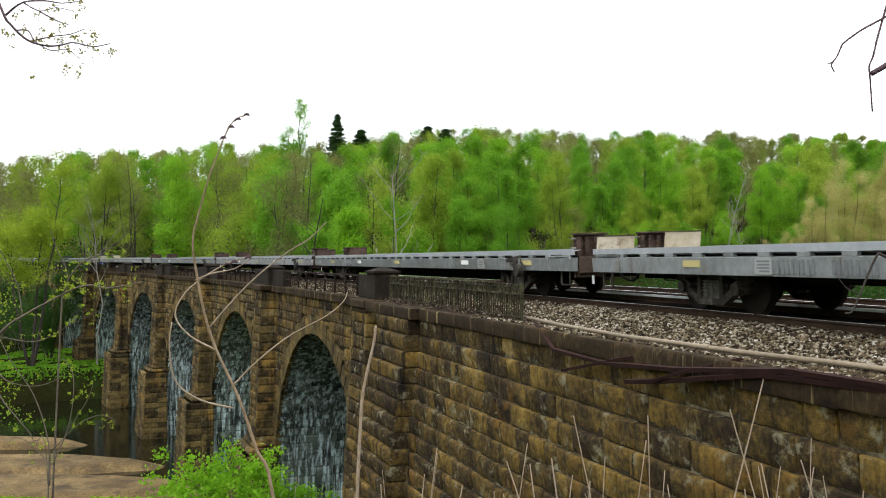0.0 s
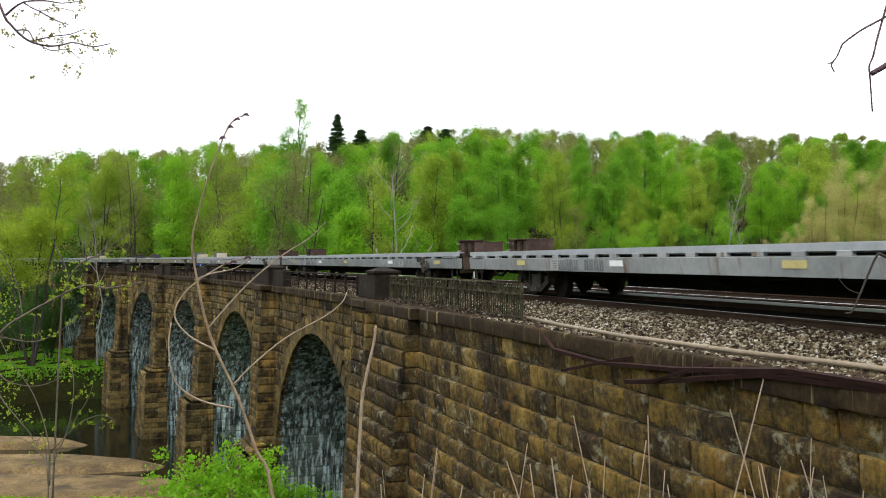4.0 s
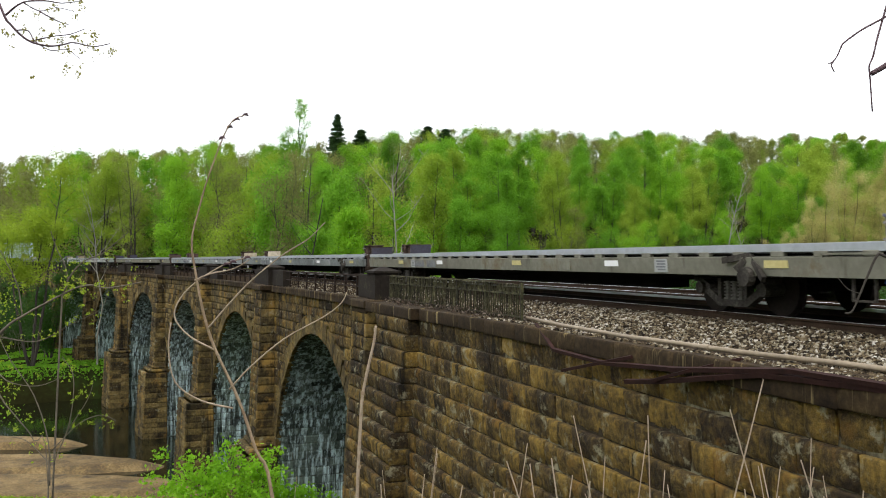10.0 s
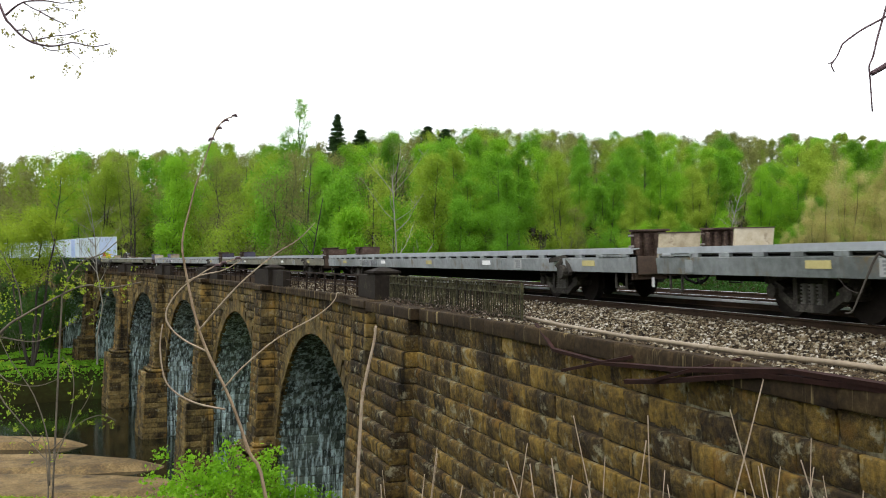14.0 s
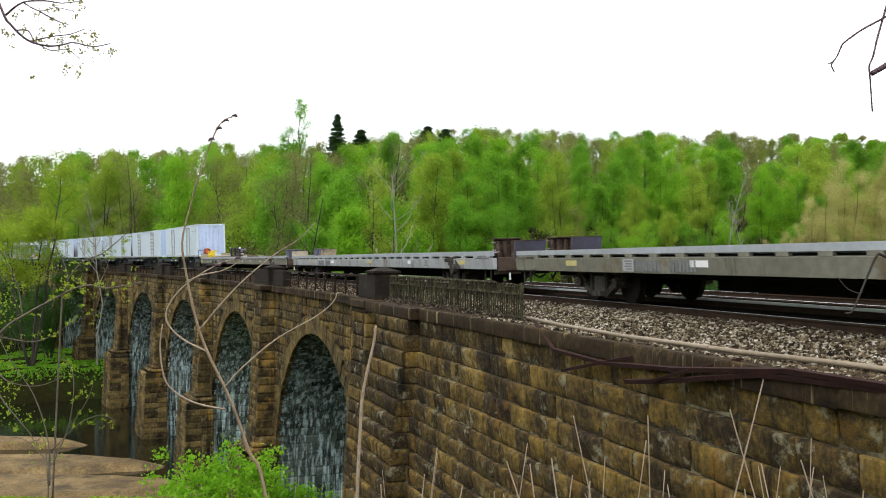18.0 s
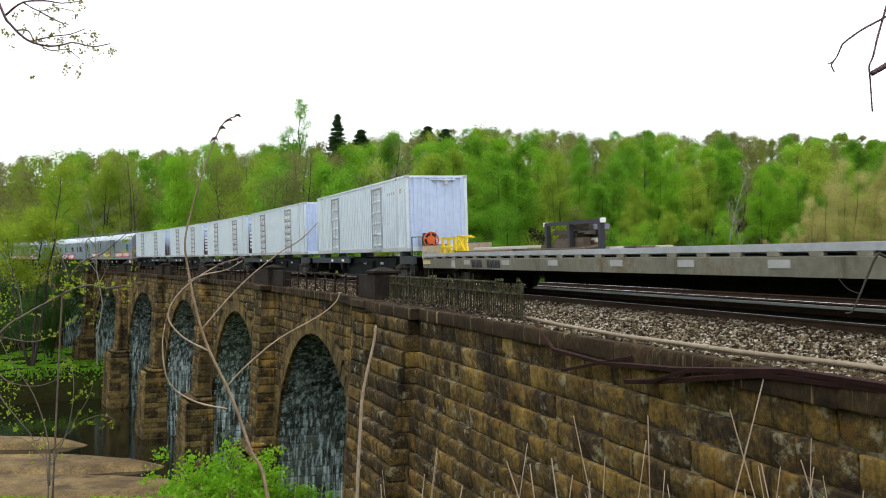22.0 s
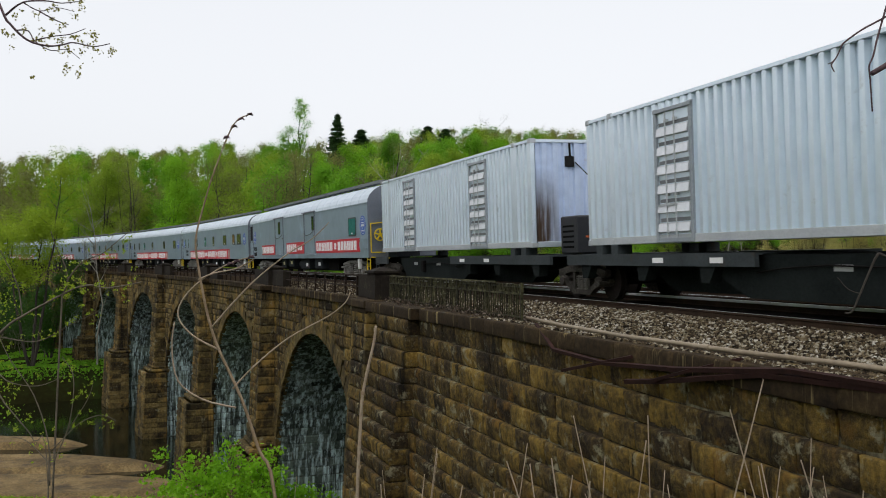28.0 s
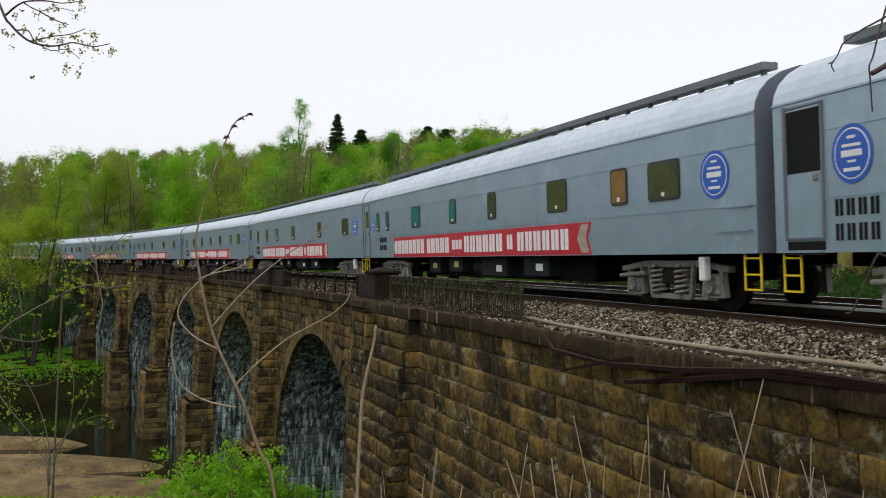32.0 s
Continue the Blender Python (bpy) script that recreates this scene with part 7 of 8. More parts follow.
def passenger_shell(kind):
    """x runs from the leading end."""
    L = 26.6 if kind == "baggage" else 26.05
    car = new("passenger_car")
    bm = bmesh.new()
    prof = [(-1.5, 1.03), (1.5, 1.03)] + ROOF[:1] + [(-1.5, 3.33)]
    prism(bm, prof, 0.03, L)
    part("body", bm, M["car_paint"], car)
    bm = bmesh.new()
    n = 22
    xs = [0.03 + (L - 0.03) * i / n for i in range(n + 1)]
    prof = [(y, z) for y, z in ROOF] + [(-y, z) for y, z in ROOF[-2::-1]]
    rows = []
    for i, x in enumerate(xs):
        for e in ((0, 0.0), (0.04, 0.014), (0.1, 0.0)) if 0 < i < n else ((0, 0.0),):
            rows.append([bm.verts.new((x + e[0], y * (1 + e[1] * 0.6), z + e[1])) for y, z in prof])
    for a, b in zip(rows, rows[1:]):
        for k in range(len(prof) - 1):
            bm.faces.new((a[k], a[k + 1], b[k + 1], b[k]))
    bm.faces.new(rows[0])
    bm.faces.new(rows[-1][::-1])
    # roof colour is raised to carry the sky's sheen
    part("roof", bm, M["car_roof"], car, "bright silver ribbed arched roof", smooth=False)
    for z, t in ((3.33, 0.022), (2.82, 0.01), (1.84, 0.01), (1.05, 0.012)):
        bm = bmesh.new()
        box(bm, 0.03, L, 1.49, 1.5 + t, z - 0.018, z + 0.018)
        part("belt_rail", bm, M["car_paint"], car)
    bm = bmesh.new()
    box(bm, 0.9, L - 0.6, 0.3, 0.62, 4.22, 4.35)
    rd = part("roof_conduit", bm, M["dark_grey"], car, "dark grey conduit raised along the roof")
    bm = bmesh.new()
    box(bm, -0.03, 0.03, 0.44, 0.54, 4.06, 4.225)
    first = part("bracket", bm, M["dark_grey"], rd)
    first.location.x = 1.04
    for i in range(1, 26):
        ob = new("bracket", first.data)
        ob.parent = rd
        ob.location.x = 1.04 + i * 0.94
    bm = bmesh.new()
    prism(bm, [(-1.5, 1.03), (1.5, 1.03)] + ROOF + [(-y, z) for y, z in ROOF[-2::-1]], 0.0, 0.03)
    # end wall colour includes the shade between the cars
    ew = part("end_wall", bm, M["end_paint"], car)
    bm = bmesh.new()
    box(bm, -0.4, 0.0, -0.55, 0.55, 1.08, 3.24)
    bellows = part("diaphragm", bm, M["rubber"], car, "black rubber gangway bellows")
    for k in range(5):
        bm = bmesh.new()
        box(bm, -0.4 + k * 0.08, -0.35 + k * 0.08, -0.62, 0.62, 1.05, 3.3)
        part("fold", bm, M["rubber"], bellows)
    bm = bmesh.new()
    box(bm, 0.5, L - 0.5, -0.5, 0.5, 0.8, 1.03)
    part("centre_sill", bm, M["black_iron"], car)
    # underfloor grey is darkened to hold the shade below the body
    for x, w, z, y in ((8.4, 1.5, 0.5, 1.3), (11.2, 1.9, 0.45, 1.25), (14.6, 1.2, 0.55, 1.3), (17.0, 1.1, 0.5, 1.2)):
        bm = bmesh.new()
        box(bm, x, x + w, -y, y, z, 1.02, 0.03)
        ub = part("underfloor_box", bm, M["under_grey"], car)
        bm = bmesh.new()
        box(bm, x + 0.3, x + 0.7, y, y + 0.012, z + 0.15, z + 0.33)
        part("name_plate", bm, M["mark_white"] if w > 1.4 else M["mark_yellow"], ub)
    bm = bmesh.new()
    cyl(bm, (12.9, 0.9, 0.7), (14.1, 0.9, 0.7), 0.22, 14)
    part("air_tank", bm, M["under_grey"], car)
    # added black block that fills the underfloor gap with darkness
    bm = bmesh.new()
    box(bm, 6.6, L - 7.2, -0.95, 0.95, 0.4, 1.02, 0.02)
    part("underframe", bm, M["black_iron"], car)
    passenger_truck(car, 3.1)
    passenger_truck(car, L - 3.6)
    for z in (1.42, 1.82):
        bm = bmesh.new()
        bar(bm, (0.12, 1.56, z), (1.05, 1.56, z), 0.025, 0.025)
        for x in (0.14, 1.03):
            bar(bm, (x, 1.5, z), (x, 1.56, z), 0.025, 0.025)
        part("grab_iron", bm, M["car_paint"], car)
    for x0, sg in ((0.05, 1), (L - 0.5, 1)):
        bm = bmesh.new()
        for x in (x0, x0 + 0.42):
            bar(bm, (x, 1.42, 1.02), (x, 1.42, 0.42), 0.03, 0.03)
        for z in (0.43, 0.68, 0.95):
            bar(bm, (x0, 1.42, z), (x0 + 0.42, 1.42, z), 0.04, 0.03)
        part("step_ladder", bm, M["yellow_paint"], car, "yellow painted step ladder")
    bm = bmesh.new()
    box(bm, 1.6, 1.78, 1.3, 1.45, 0.55, 0.98, 0.02)
    part("battery_lid", bm, M["mark_white"], car)
    disc_mark(car, 1.13 if kind != "baggage" else 0.72, 2.4, 0.42, 1.508)
    return car, L


def door_recess(car, x0, x1, z0, z1, open_top):
    bm = bmesh.new()
    box(bm, x0, x1, 1.47, 1.512, z0, z1)
    d = part("door", bm, M["car_paint"], car)
    bm = bmesh.new()
    for a, b, c, e in ((x0 - 0.02, x0 + 0.02, z0 - 0.03, z1 + 0.03), (x1 - 0.03, x1 + 0.03, z0 - 0.03, z1 + 0.05), (x0, x1, z1, z1 + 0.03), (x0, x1, z0 - 0.02, z0 + 0.01)):
        box(bm, a, b, 1.49, 1.535, c, e)
    # frame in darkened car paint draws the recess's shadow line
    part("door_frame", bm, M["end_paint"], d)
    if open_top:
        # flat black panel paints the dark of an open upper half
        bm = bmesh.new()
        box(bm, x0 + 0.05, x1 - 0.05, 1.5, 1.518, (z0 + z1) / 2, z1 - 0.04)
        part("opening", bm, M["mark_black"], d)
    bm = bmesh.new()
    box(bm, x0 + 0.12, x0 + 0.2, 1.51, 1.55, z0 + 0.85, z0 + 0.95, 0.01)
    part("handle", bm, M["truck_pale"], d)
    return d


TITLE = [(8, 0.3, 1.0), (5, 0.3, 1.0), (3, 0.2, 0.6), (6, 0.33, 1.0), (1, 0.3, 0.8), (6, 0.33, 1.0)]


def number_bars(car, x0, step, rows, h):
    """The car's painted mark and number as plain dark strokes."""
    for z in rows:
        for k in range(4):
            for q in (0.0, 0.4):
                bm = bmesh.new()
                box(bm, x0 + (k + q) * step, x0 + (k + q + 0.28) * step, 1.502, 1.508, z, z + h)
                part("number_bar", bm, M["mark_black"], car)


def sleeper(variant):
    car, L = passenger_shell("sleeper")
    wins = {0: ((2.2, 3.3, "g"), (4.1, 4.78, "a"), (6.85, 7.9, "g"), (11.2, 11.8, "g"), (14.45, 15.05, "t"), (18.1, 19.1, "t"), (22.1, 22.5, "t"), (23.5, 23.9, "t")),
            1: ((2.2, 3.2, "g"), (6.9, 7.6, "g"), (12.6, 13.3, "g"), (16.8, 17.5, "t"), (19.8, 20.4, "g"), (22.6, 23.1, "g")),
            2: ((2.6, 3.4, "g"), (5.2, 5.8, "t"), (8.8, 9.5, "g"), (12.4, 13.0, "g"), (16.0, 16.6, "t"), (19.6, 20.2, "g"), (23.0, 23.4, "t"))}[variant]
    for a, b, g in wins:
        side_window(car, a, b, 2.05, 2.81, M["glass_" + g])
    banner(car, 5.7, 21.5, 1.05, 1.76, 1.508, TITLE, "both")
    door_recess(car, 25.0, 25.75, 1.1, 3.2, False)
    bm = bmesh.new()
    prism(bm, rounded(0.42, 0.66, 0.06, 3, 25.37, 2.6), 1.51, 1.522, "y")
    part("door_window", bm, M["glass_g"], car)
    disc_mark(car, 24.45, 2.35, 0.3, 1.508)
    number_bars(car, 22.5, 0.26, (1.32, 1.62), 0.2)
    tagged(car, "silver arched-roof sleeping car with a red banner and small windows", "passenger car", "passenger cars of the train")
    return car


def baggage():
    car, L = passenger_shell("baggage")
    side_window(car, 1.7, 2.85, 1.98, 2.8, M["glass_t"])
    banner(car, 1.15, 8.75, 1.28, 1.88, 1.508, [(6, 0.33, 1.0), (1, 0.25, 0.7), (6, 0.33, 1.0)], "near")
    banner(car, 11.25, 15.4, 1.28, 1.9, 1.508, [(5, 0.33, 1.0), (3, 0.25, 0.6)], "")
    banner(car, 18.5, 22.5, 1.25, 1.86, 1.508, [(8, 0.33, 1.0)], "far")
    for x0, x1 in ((8.9, 11.1), (16.2, 18.4)):
        d = door_recess(car, x0, x1, 1.27, 3.36, False)
        bm = bmesh.new()
        wx = x0 + (0.34 if x0 < 10 else 1.0)
        prism(bm, rounded(0.5, 0.75, 0.1, 4, wx, 2.8), 1.512, 1.53, "y")
        w = part("door_window", bm, M["gasket"], d)
        bm = bmesh.new()
        prism(bm, rounded(0.4, 0.65, 0.08, 4, wx, 2.8), 1.52, 1.534, "y")
        part("pane", bm, M["glass_d"], w)
        bm = bmesh.new()
        tube(bm, [(x0 + 0.1, 1.56, 2.4), (x0 + 0.7, 1.57, 2.26), (x0 + 1.5, 1.57, 2.2), (x1 - 0.1, 1.56, 2.3)], [0.022] * 4, 6)
        part("safety_bar", bm, M["dark_grey"], d)
        # track above and strip at the far side use the shadow-dark paint
        bm = bmesh.new()
        box(bm, x0 - 0.2, x1 + 0.3, 1.5, 1.57, 3.36, 3.42)
        part("door_track", bm, M["end_paint"], d)
        bm = bmesh.new()
        box(bm, x1 - 0.1, x1 + 0.02, 1.5, 1.53, 1.3, 3.34)
        part("door_jamb", bm, M["end_paint"], d)
        bm = bmesh.new()
        box(bm, x0 - 0.05, x1 + 0.1, 1.5, 1.56, 1.2, 1.26, 0.01)
        part("door_sill", bm, M["car_paint"], d)
    door_recess(car, 25.42, 26.3, 1.25, 3.22, True)
    # flush black box in place of a hollow, shaded step well
    bm = bmesh.new()
    box(bm, 25.42, 26.3, 1.3, 1.506, 1.0, 1.2)
    part("step_well", bm, M["mark_black"], car)
    disc_mark(car, 24.8, 2.41, 0.42, 1.508)
    number_bars(car, 24.3, 0.24, (1.2, 1.55), 0.24)
    wheel_part(car, -0.12, 1.02, 1.98, 0.24, M["yellow_paint"])
    bm = bmesh.new()
    bar(bm, (-0.06, 1.4, 2.45), (-0.06, 1.4, 1.25), 0.04, 0.04)
    bar(bm, (-0.06, 1.4, 2.45), (-0.06, 0.75, 2.5), 0.04, 0.04)
    bar(bm, (-0.06, 1.4, 1.25), (-0.06, 0.75, 1.25), 0.04, 0.04)
    bar(bm, (-0.06, 1.4, 1.05), (-0.06, 0.6, 1.0), 0.04, 0.04)
    part("end_handrail", bm, M["yellow_paint"], car, "yellow end handrail")
    tagged(car, "silver baggage car with sliding doors and red banners", "baggage car", "passenger cars of the train")
    return car


def build_passenger_cars():
    MOVING.append((baggage(), 82.9 + 12.8, 12.8))
    base = {v: sleeper(v) for v in (0, 1, 2)}
    used = set()
    for i, (u, v) in enumerate(((110.0, 0), (136.2, 1), (162.4, 2), (188.9, 1), (215.0, 2), (241.1, 0), (267.4, 1))):
        car = base[v] if v not in used else copy_thing(base[v], Matrix())
        used.add(v)
        MOVING.append((car, u + 12.8, 12.8))


def build_deck_load():
    """What lies on the last flatcar."""
    def place(ob, u, y=0.0, z=1.12):
        MOVING.append((ob, u, 0.0, y, z))
    for u, xs, h, half, tilt in ((-4.26, (0.16, 0.76, 1.36), 0.53, 0.19, 0.0), (-5.3, (0.14, 0.46, 0.78), 0.58, 0.17, 0.07)):
        r = new("stand_frame")
        end = xs[-1]
        for x in xs:
            for y in (0.0,) if tilt else (0.0, -0.22):
                bm = bmesh.new()
                bar(bm, (x - half, y, 0), (x + tilt, y, h), 0.06, 0.06)
                bar(bm, (x + half, y, 0), (x + tilt, y, h), 0.06, 0.06)
                bar(bm, (x - half * 0.6, y, 0.21), (x + half * 0.6, y, 0.21), 0.045, 0.045)
                part("trestle", bm, M["yellow_paint"], r)
            bm = bmesh.new()
            bar(bm, (x + tilt, 0, h - 0.02), (x + tilt, -0.22, h - 0.02), 0.05, 0.05)
            part("cross_bar", bm, M["yellow_paint"], r)
        for y in (0.0, -0.22):
            bm = bmesh.new()
            bar(bm, (0.0, y, h - (0.07 if tilt else 0.0)), (end + (0.1 if tilt else 0.16), y, h), 0.06, 0.06)
            part("top_bar", bm, M["yellow_paint"], r)
        bm = bmesh.new()
        bar(bm, (xs[0], 0.03, 0.08 if tilt else 0.22), (end, 0.03, h - 0.06 if tilt else 0.22), 0.05, 0.05)
        part("brace", bm, M["yellow_paint"], r)
        tagged(r, "yellow painted steel stand lying on the flatcar deck", "metal stand", "yellow stands")
        place(r, u, 0.8, 1.12)
    rnd = random.Random(5)
    for i in range(15):
        pl = new("plank")
        bm = bmesh.new()
        L = rnd.uniform(4.0, 4.8)
        box(bm, 0, L, -0.19, 0.19, 0, 0.085, 0.012)
        part("board", bm, M["plank_pale" if i % 3 == 2 else "plank_wood"], pl)
        tagged(pl, "pale weathered timber plank laid on the flatcar" if i % 3 == 2 else "long dark weathered timber plank laid on the flatcar", "plank", "planks on the deck")
        layer, bay = i // 5, i % 5
        place(pl, -9.4 + rnd.uniform(-0.3, 0.2) - (4.6 if layer == 1 else 0.9 * (layer == 2)), -0.85 + 0.42 * bay, 1.12 + (0.09 if layer == 2 else 0.0))
    cr = new("stake_rack")
    for x in (0.0, 1.6, 2.95):
        bm = bmesh.new()
        box(bm, x - 0.06, x + 0.06, -0.06, 0.06, 0, 0.72)
        part("post", bm, M["black_paint"], cr)
    for z in (0.05, 0.7):
        bm = bmesh.new()
        bar(bm, (-0.1, 0, z), (3.05, 0, z), 0.1, 0.09)
        part("frame_rail", bm, M["black_paint"], cr)
    for x in (-0.1, 3.05):
        bm = bmesh.new()
        box(bm, x - 0.05, x + 0.05, -0.055, 0.055, 0.645, 0.755, 0.006)
        part("end_cap", bm, M["mark_white"], cr, "white-painted rail end")
    for x in (0.5, 2.5):
        bm = bmesh.new()
        box(bm, x - 0.07, x + 0.07, -0.95, 0.0, 0, 0.08)
        part("bearer", bm, M["black_paint"], cr)
    for i in range(14):
        bm = bmesh.new()
        L = rnd.uniform(1.0, 1.7)
        x = rnd.uniform(0.75, 2.85 - L)
        z = 0.09 + 0.11 * (i // 3)
        y = -0.2 - 0.22 * (i % 3)
        bar(bm, (x, y, z + 0.06 + rnd.uniform(-0.02, 0.1)), (x + L, y, z + 0.06), 0.19, 0.11)
        part("timber", bm, M["plank_pale" if i in (4, 10) else "plank_wood"], cr)
    bm = bmesh.new()
    box(bm, 0.75, 1.6, -0.62, -0.2, 0.5, 0.64, 0.012)
    part("block", bm, M["plate_grey"], cr, "grey block on the timbers")
    tagged(cr, "black steel rack filled with rough timber blocks", "rack")
    place(cr, -14.1, 0.75, 1.12)


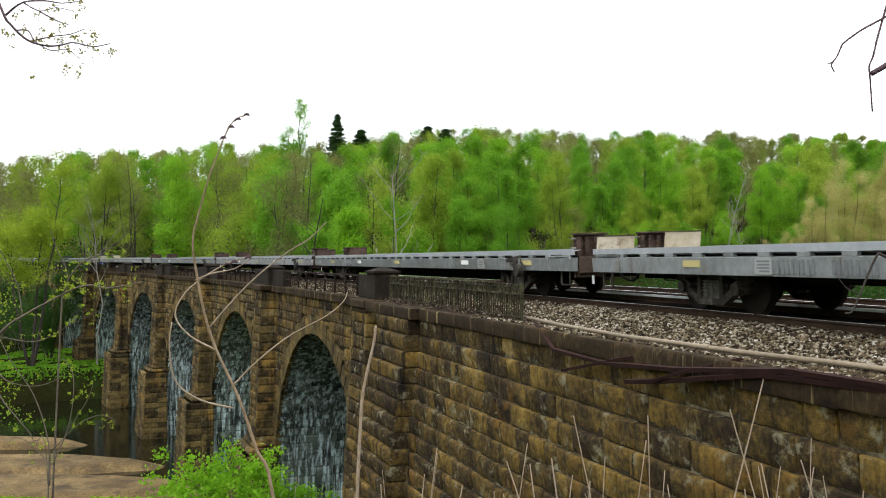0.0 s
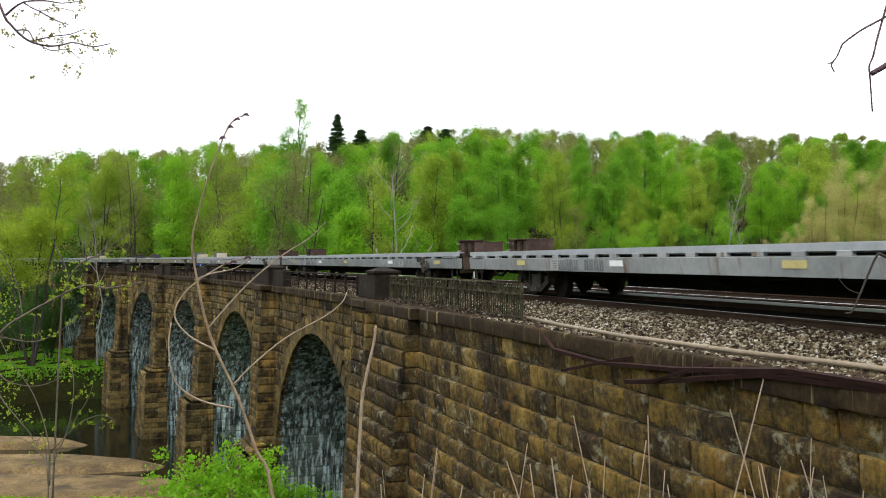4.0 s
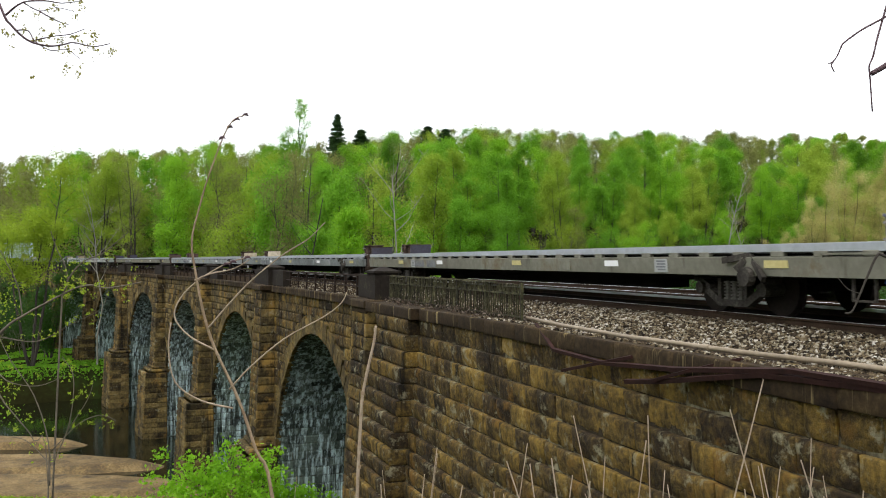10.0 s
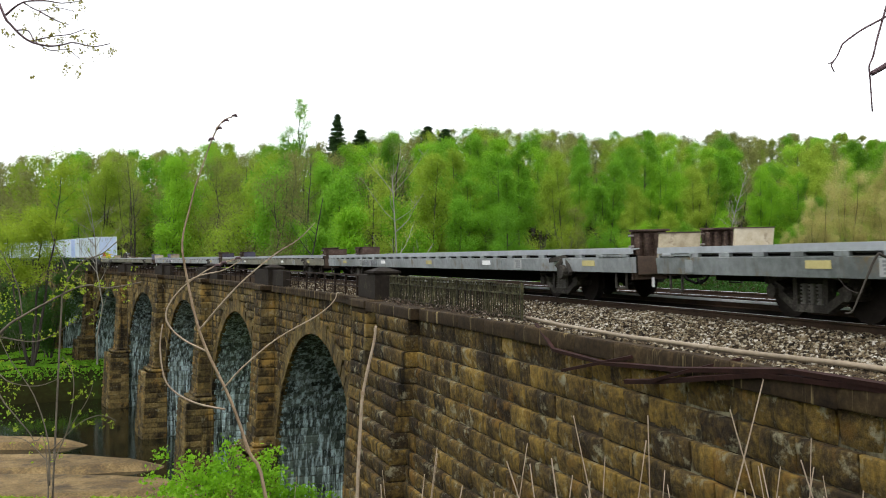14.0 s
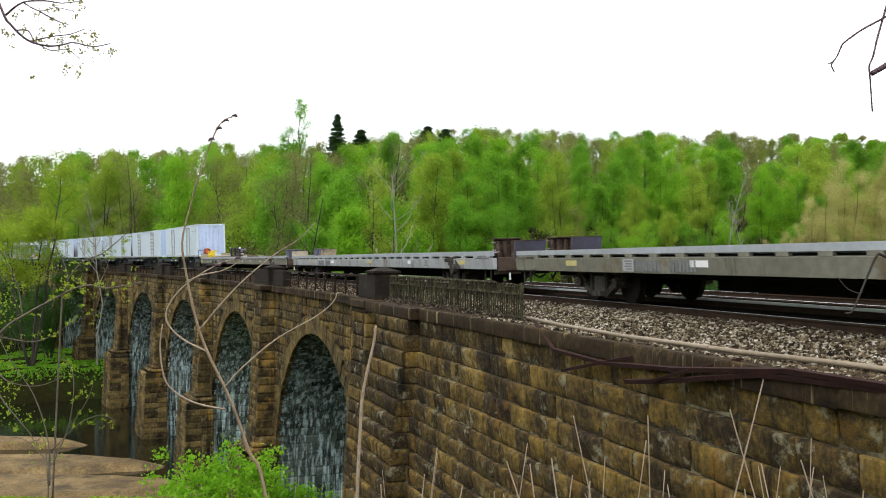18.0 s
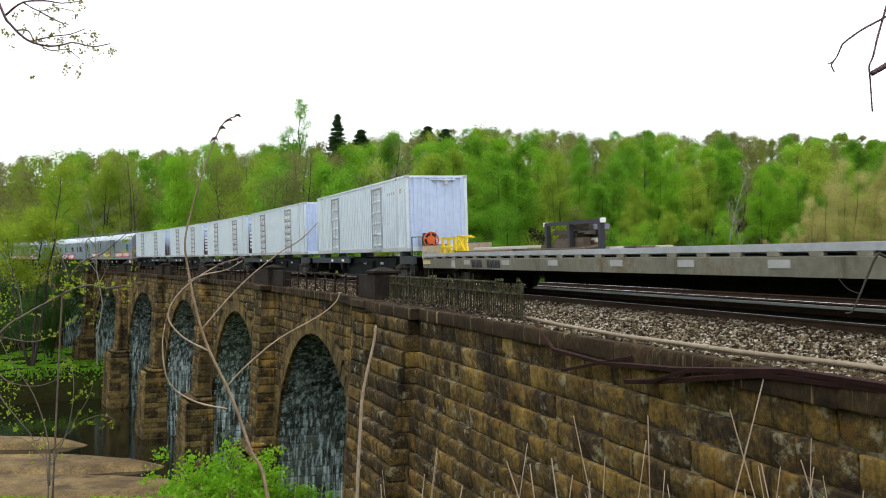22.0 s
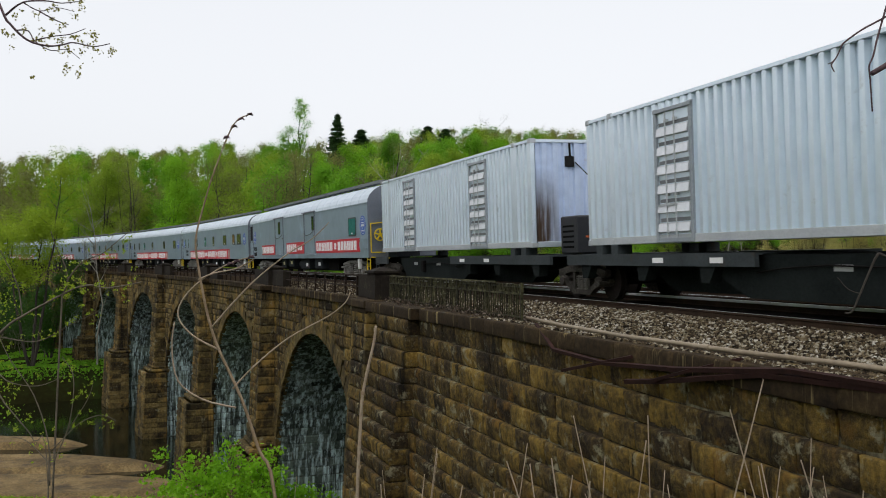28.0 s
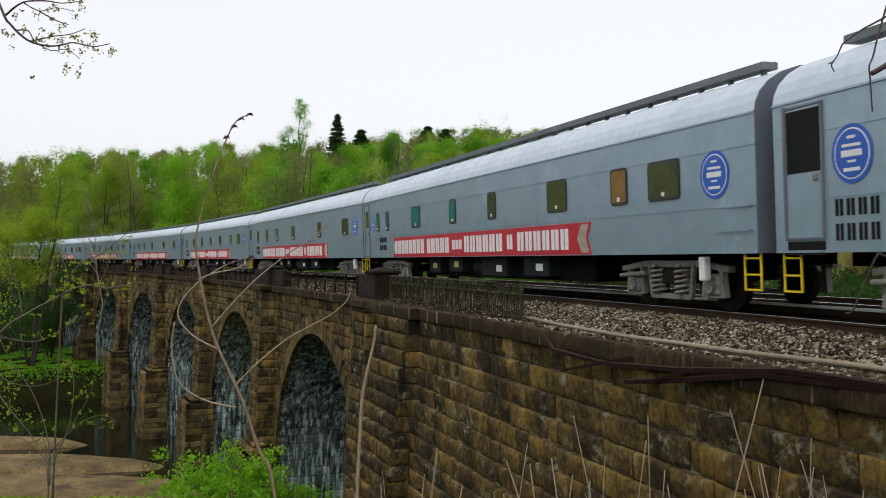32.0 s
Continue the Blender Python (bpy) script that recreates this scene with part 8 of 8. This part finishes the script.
for key, stops, rough, metal, kw in (
        ("truck", [(0.3, (0.012, 0.0108, 0.0096)), (0.7, (0.036, 0.03, 0.0252))], 0.9, 0.0, {"spec": 0.1}),
        ("truck_light", [(0.3, (0.014, 0.012, 0.010)), (0.55, (0.045, 0.04, 0.033)), (0.8, (0.14, 0.13, 0.108))], 0.85, 0.0, {"spec": 0.2, "contrast": 1.6, "scale": 2.5}),
        ("truck_spring", [(0.3, (0.03, 0.027, 0.022)), (0.7, (0.15, 0.14, 0.12))], 0.75, 0.0, {"scale": 3}),
        ("truck_pale", [(0.3, (0.1, 0.095, 0.085)), (0.7, (0.36, 0.35, 0.32))], 0.7, 0.0, {"spots": ((0.09, 0.05, 0.03), 0.3, 3.0)}),
        ("wheel", [(0.3, (0.0072, 0.006, 0.0054)), (0.7, (0.027, 0.021, 0.018))], 0.85, 0.0, {"spec": 0.1}),
        # iron taken almost to black: underside shade is in its colour
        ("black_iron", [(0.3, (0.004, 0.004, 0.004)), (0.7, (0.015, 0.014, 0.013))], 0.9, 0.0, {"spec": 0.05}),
        ("black_paint", [(0.3, (0.012, 0.013, 0.016)), (0.7, (0.035, 0.036, 0.042))], 0.5, 0.0, {}),
        ("rust_dark", [(0.3, (0.0216, 0.0144, 0.0101)), (0.7, (0.0936, 0.0612, 0.0396))], 0.85, 0.0, {}),
        ("deck", [(0.3, (0.0864, 0.0864, 0.0864)), (0.7, (0.252, 0.252, 0.245))], 0.7, 0.2, {"streaks": None}),
        ("sill_paint", [(0.25, (0.13, 0.145, 0.14)), (0.5, (0.27, 0.292, 0.295)), (0.75, (0.42, 0.447, 0.465))], 0.4, 0.2, {"scale": 0.5, "fine": 6, "vary": 0.25, "contrast": 1.3, "streaks": ((0.15, 0.12, 0.08), 0.3, 2.2), "spots": ((0.2, 0.15, 0.08), 0.22, 1.2), "bump": 0.1}),
        ("sill_tan", [(0.25, (0.11, 0.105, 0.075)), (0.5, (0.2, 0.195, 0.15)), (0.75, (0.33, 0.33, 0.28))], 0.5, 0.1, {"scale": 0.5, "fine": 6, "spots": ((0.16, 0.12, 0.06), 0.35, 1.0), "streaks": ((0.07, 0.055, 0.035), 0.3, 2.0), "bump": 0.1}),
        ("sill_pale", [(0.25, (0.22, 0.235, 0.24)), (0.5, (0.36, 0.38, 0.385)), (0.75, (0.5, 0.52, 0.53))], 0.45, 0.15, {"scale": 0.5, "fine": 6, "vary": 0.2, "streaks": ((0.16, 0.1, 0.055), 0.36, 3.0), "bump": 0.1}),
        # sill paint made lighter and bluer as a highlight along the lip
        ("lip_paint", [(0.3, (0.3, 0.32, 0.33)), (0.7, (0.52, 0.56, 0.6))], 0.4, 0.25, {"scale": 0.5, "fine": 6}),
        ("data_paint", [(0.3, (0.3, 0.31, 0.3)), (0.7, (0.42, 0.43, 0.42))], 0.6, 0.0, {"bump": 0.0}),
        ("plate_rust", [(0.3, (0.022, 0.014, 0.010)), (0.55, (0.075, 0.05, 0.038)), (0.8, (0.17, 0.13, 0.105))], 0.85, 0.0, {"scale": 2.5, "contrast": 1.6, "spec": 0.2}),
        ("plate_grey", [(0.3, (0.06, 0.06, 0.085)), (0.7, (0.26, 0.27, 0.34))], 0.6, 0.1, {"scale": 2}),
        ("plate_tan", [(0.2, (0.26, 0.2, 0.12)), (0.5, (0.5, 0.43, 0.3)), (0.75, (0.66, 0.6, 0.47))], 0.8, 0.0, {"scale": 0.9, "fine": 5, "vary": 0.25, "contrast": 1.5, "spots": ((0.13, 0.065, 0.035), 0.3, 1.3)}),
        ("plate_brown", [(0.3, (0.03, 0.017, 0.013)), (0.55, (0.085, 0.05, 0.037)), (0.8, (0.2, 0.15, 0.13))], 0.85, 0.0, {"scale": 1.6, "vary": 0.25, "contrast": 1.4}),
        ("plate_blue", [(0.3, (0.03, 0.025, 0.027)), (0.7, (0.075, 0.075, 0.12))], 0.75, 0.0, {"scale": 1.6, "vary": 0.2}),
        ("box_paint", [(0.25, (0.68, 0.78, 0.86)), (0.5, (0.77, 0.87, 0.95)), (0.8, (0.84, 0.93, 1.0))], 0.3, 0.5, {"scale": 1.0, "fine": 3, "bump": 0.22, "bump_dist": 0.04, "spots": ((0.58, 0.64, 0.68), 0.14, 1.5)}),
        # box paint again for leading ends, blue shade mixed into it; the second adds stains
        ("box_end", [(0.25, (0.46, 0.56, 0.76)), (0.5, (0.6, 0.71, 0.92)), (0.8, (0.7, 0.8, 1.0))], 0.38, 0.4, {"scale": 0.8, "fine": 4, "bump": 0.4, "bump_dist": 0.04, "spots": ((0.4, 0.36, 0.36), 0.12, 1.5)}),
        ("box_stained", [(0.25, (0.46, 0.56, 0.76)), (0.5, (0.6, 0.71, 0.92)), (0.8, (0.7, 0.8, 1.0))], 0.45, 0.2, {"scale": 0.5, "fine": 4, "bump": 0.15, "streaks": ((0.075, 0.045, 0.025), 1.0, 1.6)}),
        ("box_rail", [(0.3, (0.36, 0.39, 0.41)), (0.7, (0.56, 0.59, 0.61))], 0.55, 0.15, {}),
        ("box_frame", [(0.3, (0.22, 0.25, 0.28)), (0.7, (0.42, 0.46, 0.5))], 0.5, 0.2, {}),
        ("louvre", [(0.3, (0.62, 0.64, 0.67)), (0.7, (0.8, 0.82, 0.85))], 0.3, 0.4, {}),
        # green-grey with the under-train shade painted in
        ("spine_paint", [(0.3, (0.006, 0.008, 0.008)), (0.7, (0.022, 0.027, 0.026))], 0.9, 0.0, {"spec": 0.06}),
        ("platform_paint", [(0.3, (0.018, 0.023, 0.025)), (0.7, (0.055, 0.066, 0.07))], 0.65, 0.0, {"spec": 0.2, "spots": ((0.05, 0.036, 0.025), 0.2, 1.5)}),
        ("car_paint", [(0.25, (0.26, 0.35, 0.42)), (0.5, (0.335, 0.44, 0.52)), (0.75, (0.4, 0.51, 0.59))], 0.33, 0.45, {"scale": 0.9, "fine": 3, "bump": 0.22, "bump_dist": 0.03, "streaks": ((0.27, 0.33, 0.37), 0.2, 1.2), "spots": ((0.42, 0.56, 0.68), 0.26, 0.9)}),
        # lighter than the sides: reflected sky is painted into the roof
        ("car_roof", [(0.3, (0.42, 0.49, 0.56)), (0.7, (0.62, 0.7, 0.78))], 0.34, 0.4, {"scale": 0.6, "fine": 4, "bump": 0.1}),
        # car paint darkened as shade for ends and door edges, with brown streaks
        ("end_paint", [(0.3, (0.115, 0.13, 0.158)), (0.7, (0.194, 0.216, 0.259))], 0.45, 0.2, {"streaks": ((0.12, 0.09, 0.07), 0.2, 2.0)}),
        # grey lowered to stand for shade beneath the floor
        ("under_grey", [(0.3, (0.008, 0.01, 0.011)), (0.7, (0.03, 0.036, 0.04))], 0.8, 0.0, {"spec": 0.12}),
        ("dark_grey", [(0.3, (0.08, 0.09, 0.09)), (0.7, (0.19, 0.21, 0.21))], 0.6, 0.1, {}),
        ("rubber", [(0.3, (0.00864, 0.0101, 0.0144)), (0.7, (0.0288, 0.0324, 0.0432))], 0.7, 0.0, {}),
        ("gasket", [(0.3, (0.0108, 0.0115, 0.0115)), (0.7, (0.0288, 0.0302, 0.0302))], 0.5, 0.0, {}),
        ("mark_white", [(0.3, (0.74, 0.75, 0.74)), (0.7, (0.88, 0.88, 0.87))], 0.6, 0.0, {"bump": 0.0}),
        ("mark_yellow", [(0.3, (0.4, 0.34, 0.12)), (0.7, (0.62, 0.55, 0.25))], 0.6, 0.0, {"bump": 0.0}),
        ("mark_black", [(0.3, (0.008, 0.008, 0.008)), (0.7, (0.025, 0.025, 0.025))], 0.8, 0.0, {"bump": 0.0, "spec": 0.1}),
        ("mark_grey", [(0.3, (0.09, 0.1, 0.11)), (0.7, (0.24, 0.25, 0.26))], 0.6, 0.0, {"bump": 0.0}),
        ("mark_blue", [(0.3, (0.012, 0.08, 0.42)), (0.7, (0.025, 0.14, 0.62))], 0.3, 0.0, {"bump": 0.0}),
        ("banner_red", [(0.3, (0.46, 0.008, 0.022)), (0.7, (0.6, 0.014, 0.032))], 0.45, 0.0, {"bump": 0.0}),
        ("yellow_paint", [(0.3, (0.62, 0.43, 0.006)), (0.7, (0.84, 0.64, 0.012))], 0.5, 0.0, {}),
        ("orange_paint", [(0.3, (0.55, 0.09, 0.015)), (0.7, (0.75, 0.15, 0.03))], 0.5, 0.0, {}),
        ("plank_wood", [(0.3, (0.04, 0.027, 0.018)), (0.7, (0.17, 0.13, 0.09))], 0.85, 0.0, {"vary": 0.35, "stretch": (0.3, 3, 3)}),
        ("plank_pale", [(0.3, (0.3, 0.27, 0.22)), (0.7, (0.6, 0.56, 0.48))], 0.8, 0.0, {"vary": 0.3, "stretch": (0.3, 3, 3)}),
        ("glass_g", [(0.3, (0.05, 0.07, 0.03)), (0.7, (0.12, 0.13, 0.06))], 0.08, 0.0, {"bump": 0.0, "scale": 3}),
        ("glass_a", [(0.3, (0.22, 0.13, 0.04)), (0.7, (0.35, 0.22, 0.09))], 0.08, 0.0, {"bump": 0.0, "scale": 3}),
        ("glass_t", [(0.3, (0.03, 0.16, 0.14)), (0.7, (0.06, 0.27, 0.24))], 0.08, 0.0, {"bump": 0.0, "scale": 3}),
        ("glass_d", [(0.3, (0.006, 0.02, 0.019)), (0.7, (0.012, 0.045, 0.042))], 0.08, 0.0, {"bump": 0.0, "scale": 3})):
    M[key] = material(key, stops, rough, metal, **{**{"scale": 1.2, "fine": 18, "bump": 0.2, "bump_dist": 0.01}, **{k: v for k, v in kw.items() if v is not None}})



def bound_streaks(m, edges):
    """Keep a material's streaks to one patch of its thing: edges are (axis, none, full)."""
    n, l = m.node_tree.nodes, m.node_tree.links
    mix = [x for x in n if x.bl_idname == "ShaderNodeMix"][0]
    fac = mix.inputs["Factor"].links[0].from_socket
    co = [x for x in n if x.bl_idname == "ShaderNodeTexCoord"][0]
    sep = n.new("ShaderNodeSeparateXYZ")
    l.new(co.outputs["Object"], sep.inputs[0])
    for axis, none, full in edges:
        r, mul = n.new("ShaderNodeMapRange"), n.new("ShaderNodeMath")
        r.inputs["From Min"].default_value, r.inputs["From Max"].default_value = none, full
        mul.operation = "MULTIPLY"
        l.new(sep.outputs[axis], r.inputs[0])
        l.new(r.outputs[0], mul.inputs[0])
        l.new(fac, mul.inputs[1])
        fac = mul.outputs[0]
    l.new(fac, mix.inputs["Factor"])


bound_streaks(M["box_stained"], (("Z", 3.3, 2.2), ("Y", 0.35, 0.75)))

build_flatcars()
build_containers()
build_passenger_cars()
build_deck_load()


def motions():
    for ob, u, *rest in MOVING:
        back = rest[0] if rest else 0.0
        y = rest[1] if len(rest) > 1 else 0.0
        z = rest[2] if len(rest) > 2 else 0.0
        rows = []
        for t in range(33):
            m = trk_m(run(t) + u, 0, 0, CANT) @ Matrix.Translation((-back, y, z))
            rows.append((t, m))
        walk(ob, rows)
    sway = ((0, 0.75), (3, 0.7), (6, 0.75), (9, 0.9), (11, 0.3), (13, 0.0), (16, 0.1), (19, 0.0), (21, 0.15), (23, 0.25), (25.5, 0.5), (28, 0.95), (30, 0.9), (32, 0.95))
    for ob, foot in SWAY:
        walk(ob, [(t, Matrix.Translation(foot) @ Matrix.Rotation(radians(a), 4, "Y")) for t, a in sway])


motions()
